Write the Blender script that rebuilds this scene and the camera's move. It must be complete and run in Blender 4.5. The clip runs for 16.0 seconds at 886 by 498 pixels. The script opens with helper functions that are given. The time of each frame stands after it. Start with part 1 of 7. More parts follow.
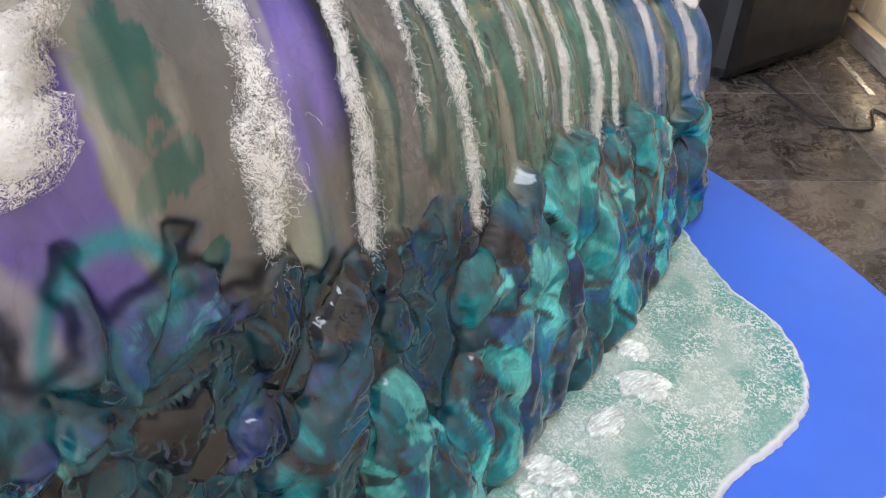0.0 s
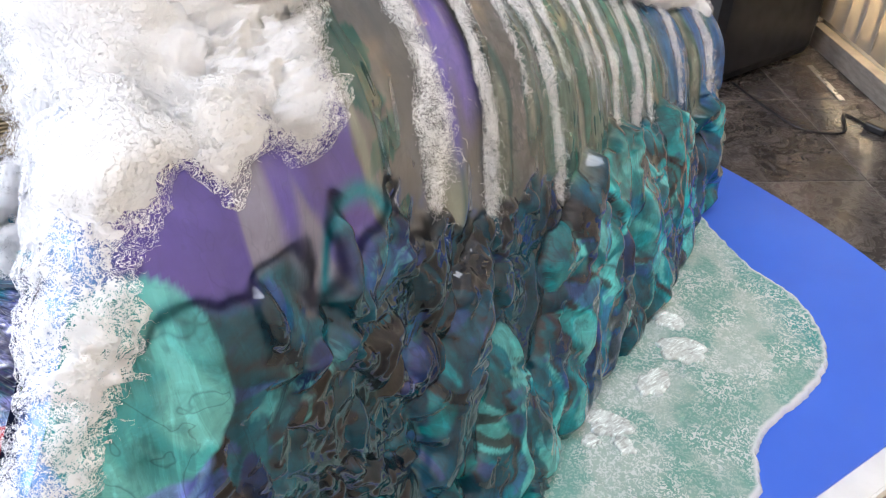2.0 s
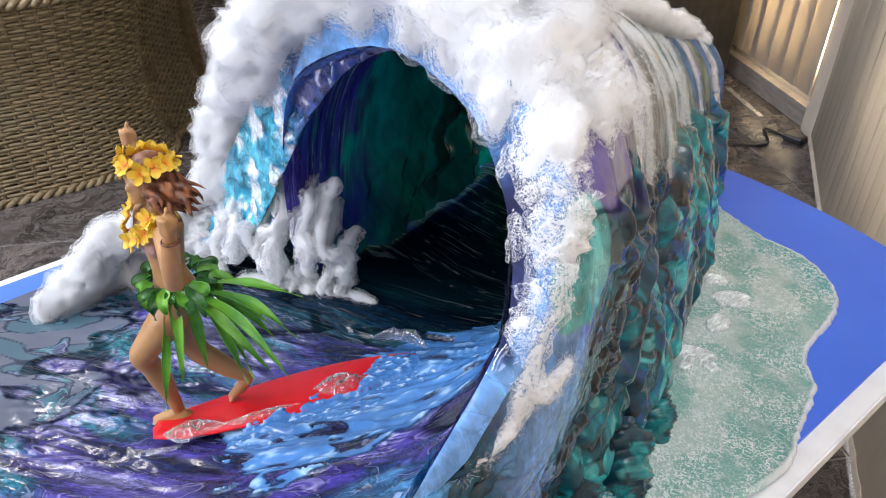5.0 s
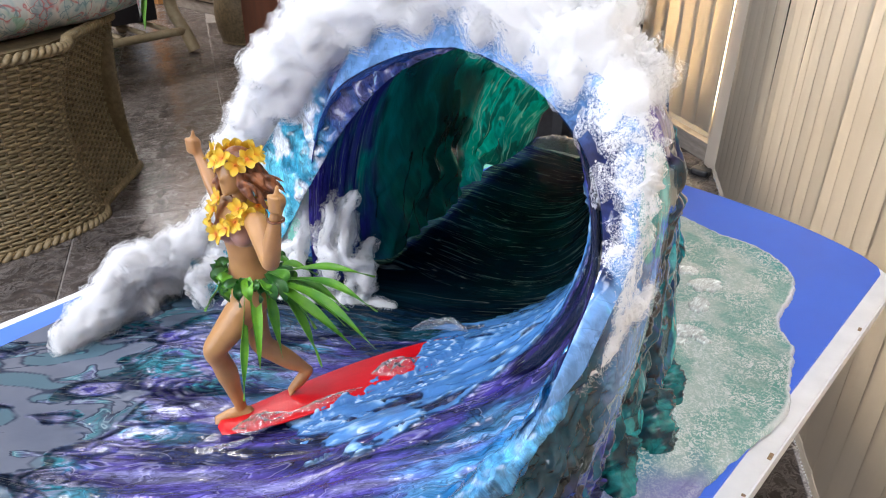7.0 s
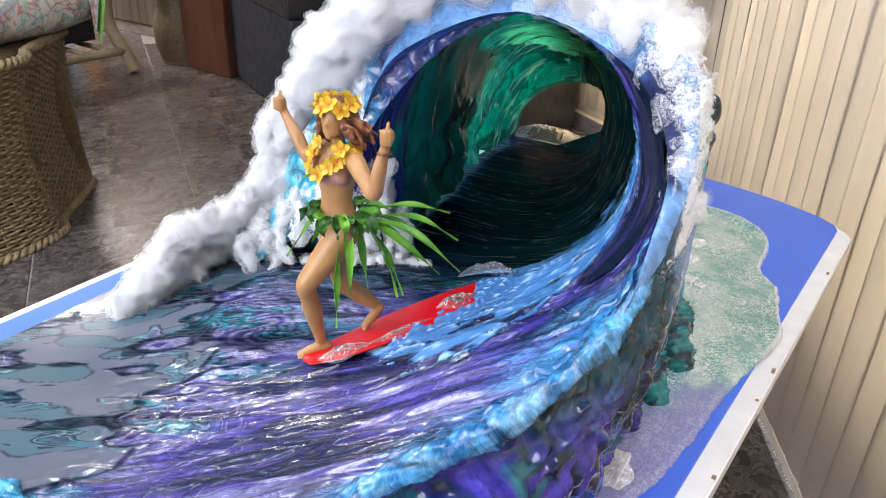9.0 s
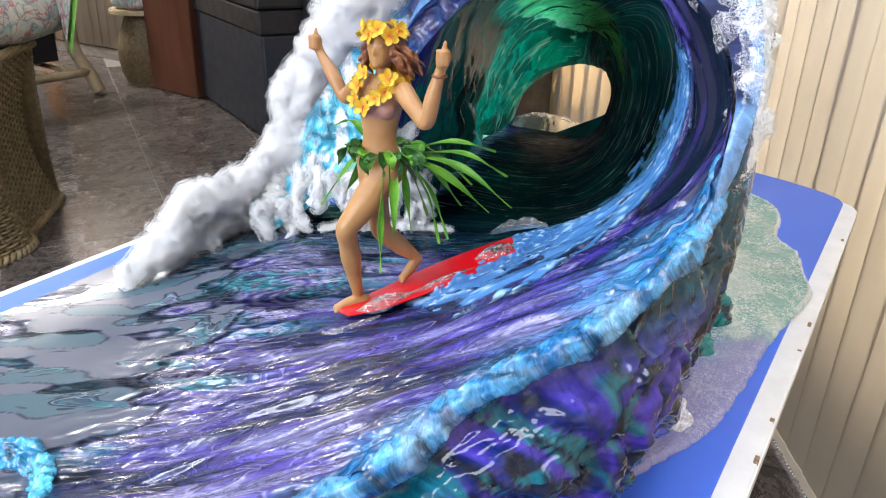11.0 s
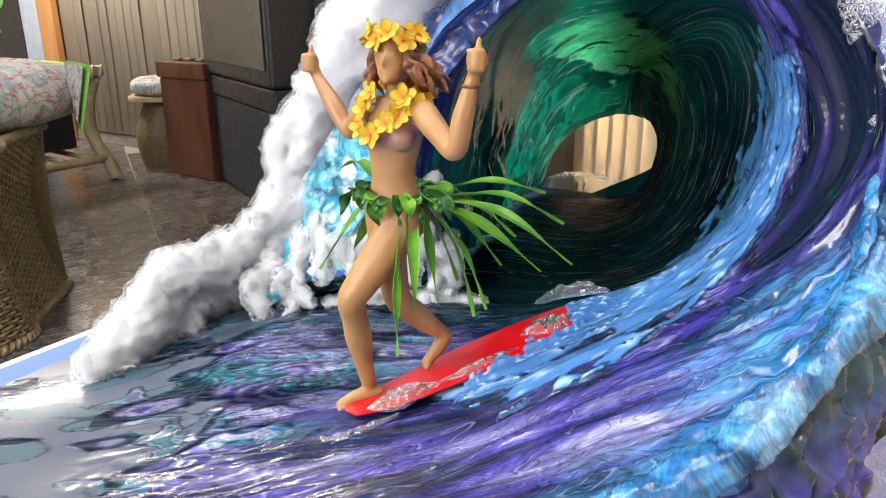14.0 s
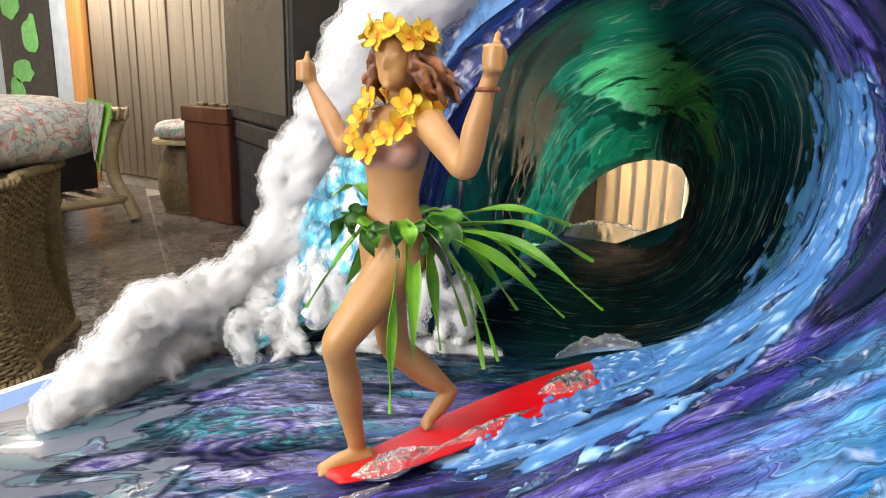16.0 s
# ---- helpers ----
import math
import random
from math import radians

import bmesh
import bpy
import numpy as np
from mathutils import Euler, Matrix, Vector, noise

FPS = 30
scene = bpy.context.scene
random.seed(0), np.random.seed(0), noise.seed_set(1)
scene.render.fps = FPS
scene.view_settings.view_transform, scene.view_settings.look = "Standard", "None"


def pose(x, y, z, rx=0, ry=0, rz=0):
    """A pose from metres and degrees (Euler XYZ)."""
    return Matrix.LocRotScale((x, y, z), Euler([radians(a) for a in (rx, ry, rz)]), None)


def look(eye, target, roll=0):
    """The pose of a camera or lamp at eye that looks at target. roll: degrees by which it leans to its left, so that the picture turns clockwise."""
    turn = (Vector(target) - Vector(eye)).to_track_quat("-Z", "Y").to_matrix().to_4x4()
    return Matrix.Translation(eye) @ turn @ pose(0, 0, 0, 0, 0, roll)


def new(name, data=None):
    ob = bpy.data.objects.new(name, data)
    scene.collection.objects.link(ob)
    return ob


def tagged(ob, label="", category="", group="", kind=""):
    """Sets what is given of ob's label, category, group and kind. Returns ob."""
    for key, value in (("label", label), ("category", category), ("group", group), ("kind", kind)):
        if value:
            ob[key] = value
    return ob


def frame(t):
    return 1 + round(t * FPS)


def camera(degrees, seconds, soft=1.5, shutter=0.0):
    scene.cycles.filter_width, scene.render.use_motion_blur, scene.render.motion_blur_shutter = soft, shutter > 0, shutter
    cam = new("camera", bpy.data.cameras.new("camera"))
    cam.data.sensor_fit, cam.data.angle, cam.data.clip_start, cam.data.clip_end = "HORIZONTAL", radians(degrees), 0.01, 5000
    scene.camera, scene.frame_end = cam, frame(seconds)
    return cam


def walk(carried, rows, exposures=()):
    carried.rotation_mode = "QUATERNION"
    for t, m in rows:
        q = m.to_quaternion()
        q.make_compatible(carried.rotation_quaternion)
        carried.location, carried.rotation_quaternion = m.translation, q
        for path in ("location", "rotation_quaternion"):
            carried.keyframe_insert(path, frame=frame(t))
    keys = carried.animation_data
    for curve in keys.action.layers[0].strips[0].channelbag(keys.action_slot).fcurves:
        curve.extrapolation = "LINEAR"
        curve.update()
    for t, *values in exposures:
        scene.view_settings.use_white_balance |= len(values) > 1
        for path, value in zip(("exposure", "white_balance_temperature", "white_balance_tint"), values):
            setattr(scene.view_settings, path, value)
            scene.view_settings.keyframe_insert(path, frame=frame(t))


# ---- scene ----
cam = camera(62.8, 16.0, soft=1.1)
PATH = [
    (0, (-0.0348, 0.0548, 0.495), (-1.3591, 0.8945, -0.747), 0.3),
    (0.5, (-0.0307, 0.0354, 0.497), (-1.3404, 0.8848, -0.753), 0.4),
    (1, (-0.0281, 0.0063, 0.502), (-1.3375, 0.8781, -0.733), 0.7),
    (1.5, (-0.0222, -0.025, 0.512), (-1.3305, 0.8688, -0.708), 0.5),
    (2, (-0.0179, -0.0551, 0.516), (-1.322, 0.8597, -0.695), 0.7),
    (2.5, (-0.0147, -0.0942, 0.524), (-1.301, 0.8389, -0.69), 0.4),
    (3, (0.0006, -0.1423, 0.54), (-1.2933, 0.8029, -0.658), -0.2),
    (3.5, (0.0015, -0.1905, 0.551), (-1.2819, 0.7765, -0.641), 0.6),
    (4, (-0.0015, -0.2411, 0.561), (-1.276, 0.769, -0.604), 0.8),
    (4.5, (-0.0094, -0.2789, 0.562), (-1.2404, 0.7817, -0.604), 1.4),
    (5, (-0.0102, -0.3296, 0.569), (-1.2322, 0.7906, -0.549), 0.7),
    (5.2, (-0.0122, -0.3438, 0.572), (-1.2165, 0.7983, -0.543), 0.9),
    (7.3, (-0.0355, -0.5064, 0.539), (-1.127, 0.8773, -0.407), 0.7),
    (7.5, (-0.0375, -0.5241, 0.538), (-1.1164, 0.8752, -0.4), 0.7),
    (8, (-0.0483, -0.572, 0.521), (-1.1023, 0.8566, -0.399), 1.2),
    (8.5, (-0.0501, -0.6114, 0.519), (-1.0665, 0.8512, -0.39), 1.3),
    (9, (-0.0632, -0.6517, 0.51), (-1.0403, 0.8401, -0.395), 1.6),
    (9.5, (-0.0731, -0.6799, 0.496), (-1.0304, 0.8516, -0.362), 1.5),
    (10, (-0.0864, -0.6986, 0.464), (-1.0241, 0.8558, -0.376), 1.4),
    (10.2, (-0.0933, -0.7037, 0.453), (-1.0196, 0.8517, -0.397), 1.4),
    (12.3, (-0.1631, -0.6882, 0.384), (-1.0572, 0.9334, -0.372), 1.9),
    (12.5, (-0.1674, -0.6782, 0.38), (-1.0635, 0.9458, -0.367), 1.4),
    (13, (-0.1805, -0.6507, 0.369), (-1.1175, 0.969, -0.336), 0.7),
    (13.5, (-0.2001, -0.6129, 0.354), (-1.1623, 1.0028, -0.328), 0.2),
    (14, (-0.2074, -0.5783, 0.346), (-1.2093, 1.0369, -0.277), -0.2),
    (14.5, (-0.209, -0.5606, 0.334), (-1.2397, 1.0471, -0.259), 0.4),
    (15, (-0.2159, -0.5454, 0.324), (-1.2613, 1.0671, -0.233), 0.7),
    (15.5, (-0.2289, -0.525, 0.32), (-1.2935, 1.0892, -0.189), 1.2),
    (16, (-0.2393, -0.5135, 0.313), (-1.3062, 1.1082, -0.169), 1.3),
]
walk(cam, [(t, look(eye, target, roll)) for t, eye, target, roll in PATH], [(0, -0.20, 6000, 14), (2.5, -0.44, 5970, 15), (4.5, -0.63, 6000, 15), (9, -0.46, 6080, 14), (12.5, -0.44, 6250, 12), (14, -0.38, 6550, 12), (16, -0.36, 7000, 12)])

# ---- light ----
world = bpy.data.worlds.new("room_world")
world.use_nodes = True
scene.world = world
sky = world.node_tree.nodes.new("ShaderNodeTexSky")
sky.sky_type, sky.sun_disc = "NISHITA", False
sky.sun_elevation, sky.sun_rotation = radians(40), radians(120)
world.node_tree.links.new(sky.outputs[0], world.node_tree.nodes["Background"].inputs[0])
world.node_tree.nodes["Background"].inputs[1].default_value = 0.1


def area(name, m, sx, sy, watts, colour):
    lamp = bpy.data.lights.new(name, "AREA")
    lamp.shape, lamp.size, lamp.size_y, lamp.energy, lamp.color = "RECTANGLE", sx, sy, watts, colour
    ob = new(name, lamp)
    ob.matrix_world = m
    return ob


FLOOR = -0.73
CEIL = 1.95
# added ceiling lamps and a south window lamp, none in view; the bay's daylight
FILL_FIXTURES = [(0.02, -0.15), (-0.75, -1.3), (-2.4, -0.9), (-4.6, -1.6), (-6.0, 2.3)]
for fx, fy in FILL_FIXTURES:
    area("ceiling_fill_lamp", pose(fx, fy, CEIL - 0.09, 0, 0, 0), 0.5, 1.25, 24 if fx > -1 else (90 if fx > -5 else 190), (0.94, 0.965, 1.0) if fx > -3 else (1.0, 0.92, 0.82))
area("bay_daylight", Matrix.Translation((-1.33, 2.945, 0.5)) @ pose(0, 0, 0, 90, 0, -33.7), 0.46, 2.0, 85, (1.0, 0.88, 0.62))
# the second lamp is added fill from an assumed south window
area("south_fill_light", pose(-1.6, -2.93, 0.75, 90, 0, 0), 2.4, 1.5, 125, (0.93, 0.97, 1.0))
area("east_daylight", Matrix.Translation((0.66, -0.20, 0.48)) @ pose(0, 0, 0, 0, 0, math.degrees(math.atan2(-5.65, 3.0))) @ pose(0, 0, 0, -90, 0, 0), 5.2, 1.75, 275, (1.0, 0.95, 0.86))

# ---- small tools ----
GRAD = np.random.RandomState(5).normal(size=(256, 3))
GRAD /= np.linalg.norm(GRAD, axis=1)[:, None]
PERM = np.concatenate([np.random.RandomState(9).permutation(256)] * 3)


def perlin(p):
    """Gradient noise of an array of places (..., 3), about -1 to 1."""
    p = np.asarray(p, float)
    c = np.floor(p).astype(int)
    f = p - c
    c &= 255
    w = f * f * f * (f * (f * 6 - 15) + 10)
    out = np.zeros(p.shape[:-1])
    for i in (0, 1):
        for j in (0, 1):
            for k in (0, 1):
                h = PERM[PERM[PERM[(c[..., 0] + i) & 255] + ((c[..., 1] + j) & 255)] + ((c[..., 2] + k) & 255)]
                d = (GRAD[h] * (f - (i, j, k))).sum(-1)
                out += d * (w[..., 0] if i else 1 - w[..., 0]) * (w[..., 1] if j else 1 - w[..., 1]) * (w[..., 2] if k else 1 - w[..., 2])
    return out * 1.5


def fbm(p, octaves=4, gain=0.5):
    p = np.asarray(p, float)
    return sum(gain ** o * perlin(p * 2 ** o + 17.3 * o) for o in range(octaves))


def billow(p, octaves=4, gain=0.5):
    """Rounded bumps with creases between them."""
    p = np.asarray(p, float)
    return sum(gain ** o * (2.6 * np.sqrt(perlin(p * 2 ** o + 31.7 * o) ** 2 + 0.004) - 0.75) for o in range(octaves))


def step(a, b, x):
    t = np.clip((x - a) / (b - a), 0, 1)
    return t * t * (3 - 2 * t)


def hermite(xs, ys, x):
    """Smooth values at x through the rows ys at xs."""
    xs, ys, x = np.asarray(xs, float), np.asarray(ys, float), np.asarray(x, float)
    m = np.gradient(ys, xs, axis=0)
    i = np.clip(np.searchsorted(xs, x) - 1, 0, len(xs) - 2)
    h = (xs[i + 1] - xs[i])
    t = np.clip((x - xs[i]) / h, 0, 1)
    pad = (...,) + (None,) * (ys.ndim - 1)
    t, h = t[pad], h[pad]
    return (2 * t**3 - 3 * t**2 + 1) * ys[i] + (t**3 - 2 * t**2 + t) * h * m[i] + (3 * t**2 - 2 * t**3) * ys[i + 1] + (t**3 - t**2) * h * m[i + 1]


def along(points, n):
    """n places along a smooth curve through the points, evenly by index."""
    points = np.asarray(points, float)
    return hermite(np.arange(len(points)), points, np.linspace(0, len(points) - 1, n))


def mesh_of(name, verts, faces, smooth=True, uv=None, pigment=None):
    me = bpy.data.meshes.new(name)
    me.from_pydata(np.asarray(verts).tolist(), [], np.asarray(faces).tolist() if isinstance(faces, np.ndarray) else faces)
    if smooth:
        me.polygons.foreach_set("use_smooth", [True] * len(me.polygons))
    if uv is not None:
        layer = me.uv_layers.new(name="flow")
        idx = np.empty(len(me.loops), int)
        me.loops.foreach_get("vertex_index", idx)
        layer.data.foreach_set("uv", np.asarray(uv, float)[idx].ravel())
    if pigment is not None:
        att = me.color_attributes.new("pigment", "FLOAT_COLOR", "POINT")
        c = np.ones((len(me.vertices), 4))
        c[:, :np.shape(pigment)[1]] = pigment
        att.data.foreach_set("color", c.ravel())
    me.update()
    return me


def grid_faces(n, m, close=False):
    i, j = np.meshgrid(np.arange(n - 1), np.arange(m if close else m - 1), indexing="ij")
    k = (j + 1) % m
    return np.stack([i * m + j, i * m + k, (i + 1) * m + k, (i + 1) * m + j], -1).reshape(-1, 4)


def part(name, data, material, parent=None, label="", smooth=False):
    """Links a bmesh or a mesh as one object, under a thing or a part if given."""
    if isinstance(data, bmesh.types.BMesh):
        me = bpy.data.meshes.new(name)
        data.normal_update()
        data.to_mesh(me)
        data.free()
        if smooth:
            me.polygons.foreach_set("use_smooth", [True] * len(me.polygons))
    else:
        me = data
    for m in material if isinstance(material, (list, tuple)) else [material]:
        me.materials.append(m)
    ob = new(name, me)
    ob.parent = parent
    return tagged(ob, label=label)


def thing(name, label, category, place=(0, 0, 0), turn=0, group="", kind=""):
    ob = new(name)
    ob.empty_display_size = 0.05
    ob.matrix_world = pose(*place, 0, 0, turn)
    return tagged(ob, label=label, category=category, group=group, kind=kind)


def box(bm, x0, x1, y0, y1, z0, z1, bevel=0.0, m=None):
    r = bmesh.ops.create_cube(bm, size=1.0)
    vs = r["verts"]
    for v in vs:
        v.co = Vector(((x0 + x1) / 2 + v.co.x * (x1 - x0), (y0 + y1) / 2 + v.co.y * (y1 - y0), (z0 + z1) / 2 + v.co.z * (z1 - z0)))
    if bevel:
        es = list({e for v in vs for e in v.link_edges})
        r = bmesh.ops.bevel(bm, geom=es, offset=bevel, segments=2, affect="EDGES", profile=0.5)
        vs = list({v for f in r["faces"] for v in f.verts} | {v for v in vs if v.is_valid})
    if m is not None:
        bmesh.ops.transform(bm, matrix=m, verts=vs)
    return bm


def cube(*a, **k):
    return box(bmesh.new(), *a, **k)


def tube(points, radii, sides=10, caps=True, closed=False):
    """Verts and faces of a round tube along points."""
    P = np.asarray(points, float)
    n = len(P)
    R = np.broadcast_to(np.asarray(radii, float), (n,))
    T = np.gradient(P, axis=0)
    T /= np.linalg.norm(T, axis=1)[:, None] + 1e-12
    ref = np.array((0.0, 0, 1)) if abs(T[0, 2]) < 0.8 else np.array((0.0, 1, 0))
    U = np.zeros_like(P)
    u = ref - T[0] * (ref @ T[0])
    for i in range(n):
        u = u - T[i] * (u @ T[i])
        u /= np.linalg.norm(u) + 1e-12
        U[i] = u
    V = np.cross(T, U)
    a = np.linspace(0, 2 * np.pi, sides, endpoint=False)
    ring = U[:, None] * np.cos(a)[None, :, None] + V[:, None] * np.sin(a)[None, :, None]
    verts = (P[:, None] + ring * R[:, None, None]).reshape(-1, 3)
    faces = [tuple(q) for q in grid_faces(n, sides, close=True).tolist()]
    if caps:
        faces += [tuple(range(sides))[::-1], tuple(range((n - 1) * sides, n * sides))]
    return verts, faces


def joined(pieces):
    verts, faces, k = [], [], 0
    for v, f in pieces:
        verts.append(np.asarray(v, float))
        faces += [tuple(int(i) + k for i in q) for q in f]
        k += len(v)
    return np.concatenate(verts), faces


# ---- materials ----
def node(t, kind, **ins):
    n = t.nodes.new(kind)
    for key, v in ins.items():
        s = n.inputs[int(key[1:])] if key[0] == "i" and key[1:].isdigit() else n.inputs[key.replace("_", " ")]
        if isinstance(v, bpy.types.NodeSocket):
            t.links.new(v, s)
        else:
            s.default_value = v
    return n


def rgba(c):
    return (*c, 1.0) if len(c) == 3 else c


def mix(t, fac, a, b, blend="MIX"):
    n = t.nodes.new("ShaderNodeMix")
    n.data_type, n.blend_type = "RGBA", blend
    for s, v in ((n.inputs[0], fac), (n.inputs[6], a), (n.inputs[7], b)):
        if isinstance(v, bpy.types.NodeSocket):
            t.links.new(v, s)
        else:
            s.default_value = rgba(v) if isinstance(v, (tuple, list)) else v
    return n.outputs[2]


def ramp(t, fac, stops, constant=False):
    n = t.nodes.new("ShaderNodeValToRGB")
    if constant:
        n.color_ramp.interpolation = "CONSTANT"
    e = n.color_ramp.elements
    while len(e) < len(stops):
        e.new(0.5)
    for k, (p, c) in zip(e, stops):
        k.position, k.color = p, rgba(c) if isinstance(c, (tuple, list)) else (c, c, c, 1)
    t.links.new(fac, n.inputs[0])
    return n.outputs[0]


def math_node(t, op, a, b=0.0):
    n = t.nodes.new("ShaderNodeMath")
    n.operation = op
    for s, v in ((n.inputs[0], a), (n.inputs[1], b)):
        if isinstance(v, bpy.types.NodeSocket):
            t.links.new(v, s)
        else:
            s.default_value = v
    return n.outputs[0]


def coords(t, kind="Object", scale=(1, 1, 1), turn=(0, 0, 0)):
    c = t.nodes.new("ShaderNodeTexCoord")
    return node(t, "ShaderNodeMapping", Vector=c.outputs[kind], Scale=scale, Rotation=turn).outputs[0]


def noise_tex(t, vec, scale, detail=4.0, rough=0.55, warp=0.0):
    return node(t, "ShaderNodeTexNoise", Vector=vec, Scale=scale, Detail=detail, Roughness=rough, Distortion=warp).outputs["Fac"]


def bump(t, height, strength=0.3, distance=0.001):
    return node(t, "ShaderNodeBump", Height=height, Strength=strength, Distance=distance).outputs[0]


def material(name, rough=0.5, metallic=0.0, colour=(0.5, 0.5, 0.5)):
    m = bpy.data.materials.new(name)
    m.use_nodes = True
    t = m.node_tree
    b = t.nodes["Principled BSDF"]
    b.inputs["Roughness"].default_value, b.inputs["Metallic"].default_value = rough, metallic
    b.inputs["Base Color"].default_value = rgba(colour)
    return m, t, b


def speckled(name, a, b2, scale, rough=0.5, detail=5, relief=0.2, dist=0.001, stretch=(1, 1, 1), lo=0.35, hi=0.65, metallic=0.0, second=None):
    """A surface of two colours mixed by noise, with fine relief; second: a colour of larger stains."""
    m, t, b = material(name, rough, metallic)
    v = coords(t, "Object", stretch)
    n = noise_tex(t, v, scale, detail)
    c = ramp(t, n, [(lo, a), (hi, b2)])
    if second:
        big = noise_tex(t, v, scale * 0.13, 3)
        c = mix(t, ramp(t, big, [(0.45, 0.0), (0.7, 0.8)]), c, second)
    t.links.new(c, b.inputs["Base Color"])
    r = ramp(t, noise_tex(t, v, scale * 0.5, 3), [(0.3, max(rough - 0.08, 0.02)), (0.7, min(rough + 0.12, 1.0))])
    t.links.new(r, b.inputs["Roughness"])
    if relief:
        t.links.new(bump(t, noise_tex(t, v, scale * 3, 4), relief, dist), b.inputs["Normal"])
    return m


def water_paint(name, streak=(5.0, 60.0), dark=0.25, light=(0.50, 0.50, 0.68), light_lo=0.655, light_hi=0.8, rough=0.1, relief=0.5, dist=0.0015, warp=1.5, glow=0.0, coat=0.8, marble=0.35, glint=None, wet=0.3, folds=0.0, agate=0.0, sheen=0.2):
    """Pigmented resin under a clear gloss: pigment of the casting, streaked along the flow."""
    m, t, b = material(name, rough)
    b.inputs["Specular IOR Level"].default_value = sheen
    pig = node(t, "ShaderNodeAttribute")
    pig.attribute_name = "pigment"
    uv = coords(t, "UV", (streak[0], streak[1], 1))
    fine = noise_tex(t, uv, 1.0, 6, 0.62, warp)
    hair = noise_tex(t, coords(t, "UV", (streak[0] * 1.3, streak[1] * 4.5, 1)), 1.0, 3, 0.6, 0.5)
    curd = noise_tex(t, coords(t, "UV", (streak[0] * 6, streak[1] * 1.4, 1)), 1.0, 6, 0.65, 2.5)
    uv2 = coords(t, "UV", (streak[0] * 1.7 + 3, streak[1] * 0.45, 1))
    broad = noise_tex(t, uv2, 1.0, 4, 0.6, warp * 0.6)
    live = pig.outputs["Alpha"]
    shade = ramp(t, fine, [(0.36, dark), (0.43, 0.72), (0.48, 0.92), (0.56, 0.98), (0.60, 1.3)])
    c = mix(t, live, pig.outputs["Color"], shade, "MULTIPLY")
    f = math_node(t, "MULTIPLY", ramp(t, broad, [(light_lo - 0.06, 0.0), (light_lo + 0.02, 0.6)]), ramp(t, fine, [(0.46, 0.0), (0.52, 1.0)]))
    f = math_node(t, "MULTIPLY", f, ramp(t, live, [(0.5, 0.0), (1.0, 1.0)]))
    c = mix(t, f, c, light)
    c = mix(t, live, c, ramp(t, curd, [(0.38, 1.0 - marble), (0.46, 0.95), (0.55, 1.0), (0.60, 1.0 + marble)]), "MULTIPLY")
    # pale streaks and fine lines in the tube, glints painted into the colour
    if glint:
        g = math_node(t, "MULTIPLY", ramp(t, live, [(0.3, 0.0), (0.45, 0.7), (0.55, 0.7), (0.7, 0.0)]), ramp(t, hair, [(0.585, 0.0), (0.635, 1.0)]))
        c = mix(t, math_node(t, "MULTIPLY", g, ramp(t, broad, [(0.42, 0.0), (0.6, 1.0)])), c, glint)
        glint_line = math_node(t, "ABSOLUTE", math_node(t, "SUBTRACT", noise_tex(t, coords(t, "UV", (7.5, 165, 1)), 1.0, 2, 0.45, 0.35), 0.5))
        glint_line = math_node(t, "MULTIPLY", ramp(t, glint_line, [(0.006, 1.0), (0.016, 0.0)]), ramp(t, live, [(0.36, 0.0), (0.44, 0.85), (0.56, 0.85), (0.64, 0.0)]))
        c = mix(t, math_node(t, "MULTIPLY", glint_line, ramp(t, hair, [(0.45, 0.0), (0.58, 1.0)])), c, (0.50, 0.56, 0.50))
    if agate:
        bands = noise_tex(t, coords(t, "UV", (streak[0] * 1.9, streak[1] * 0.62, 1)), 1.0, 3, 0.5, 1.1)
        lines = ramp(t, bands, [(0.34, 0.9), (0.38, 1.1), (0.395, 0.22), (0.41, 1.0), (0.46, 0.95), (0.475, 1.5), (0.488, 0.35), (0.50, 1.0), (0.54, 1.25), (0.552, 0.3), (0.565, 1.4), (0.60, 1.0), (0.612, 0.3), (0.63, 1.5), (0.66, 0.8)])
        firm = math_node(t, "MULTIPLY", ramp(t, live, [(0.55, 0.0), (0.8, 1.0)]), agate)
        c = mix(t, firm, c, lines, "MULTIPLY")
        c = mix(t, math_node(t, "MULTIPLY", firm, ramp(t, bands, [(0.465, 0.0), (0.475, 0.25), (0.485, 0.0)])), c, (0.62, 0.62, 0.74))
        turned_v = coords(t, "Object", (1, 1, 1), (0, 0, radians(-34.8)))
        pool = noise_tex(t, node(t, "ShaderNodeMapping", Vector=turned_v, Scale=(9, 27, 9)).outputs[0], 1.0, 3, 0.5, 0.9)
        calm = ramp(t, live, [(0.10, 1.0), (0.20, 0.0)])
        fill = ramp(t, noise_tex(t, turned_v, 17, 3), [(0.4, (0.020, 0.045, 0.085)), (0.5, (0.03, 0.16, 0.19)), (0.6, (0.10, 0.10, 0.20))])
        c = mix(t, math_node(t, "MULTIPLY", calm, ramp(t, pool, [(0.575, 0.0), (0.585, 0.75), (0.66, 0.75), (0.67, 0.3)])), c, fill)
        c = mix(t, math_node(t, "MULTIPLY", calm, ramp(t, pool, [(0.555, 0.0), (0.565, 0.85), (0.575, 0.85), (0.585, 0.0), (0.612, 0.0), (0.618, 0.7), (0.624, 0.0)])), c, (0.012, 0.02, 0.045))
        c = mix(t, math_node(t, "MULTIPLY", calm, ramp(t, pool, [(0.59, 0.0), (0.597, 0.5), (0.604, 0.0)])), c, (0.30, 0.42, 0.45))
    crease = None
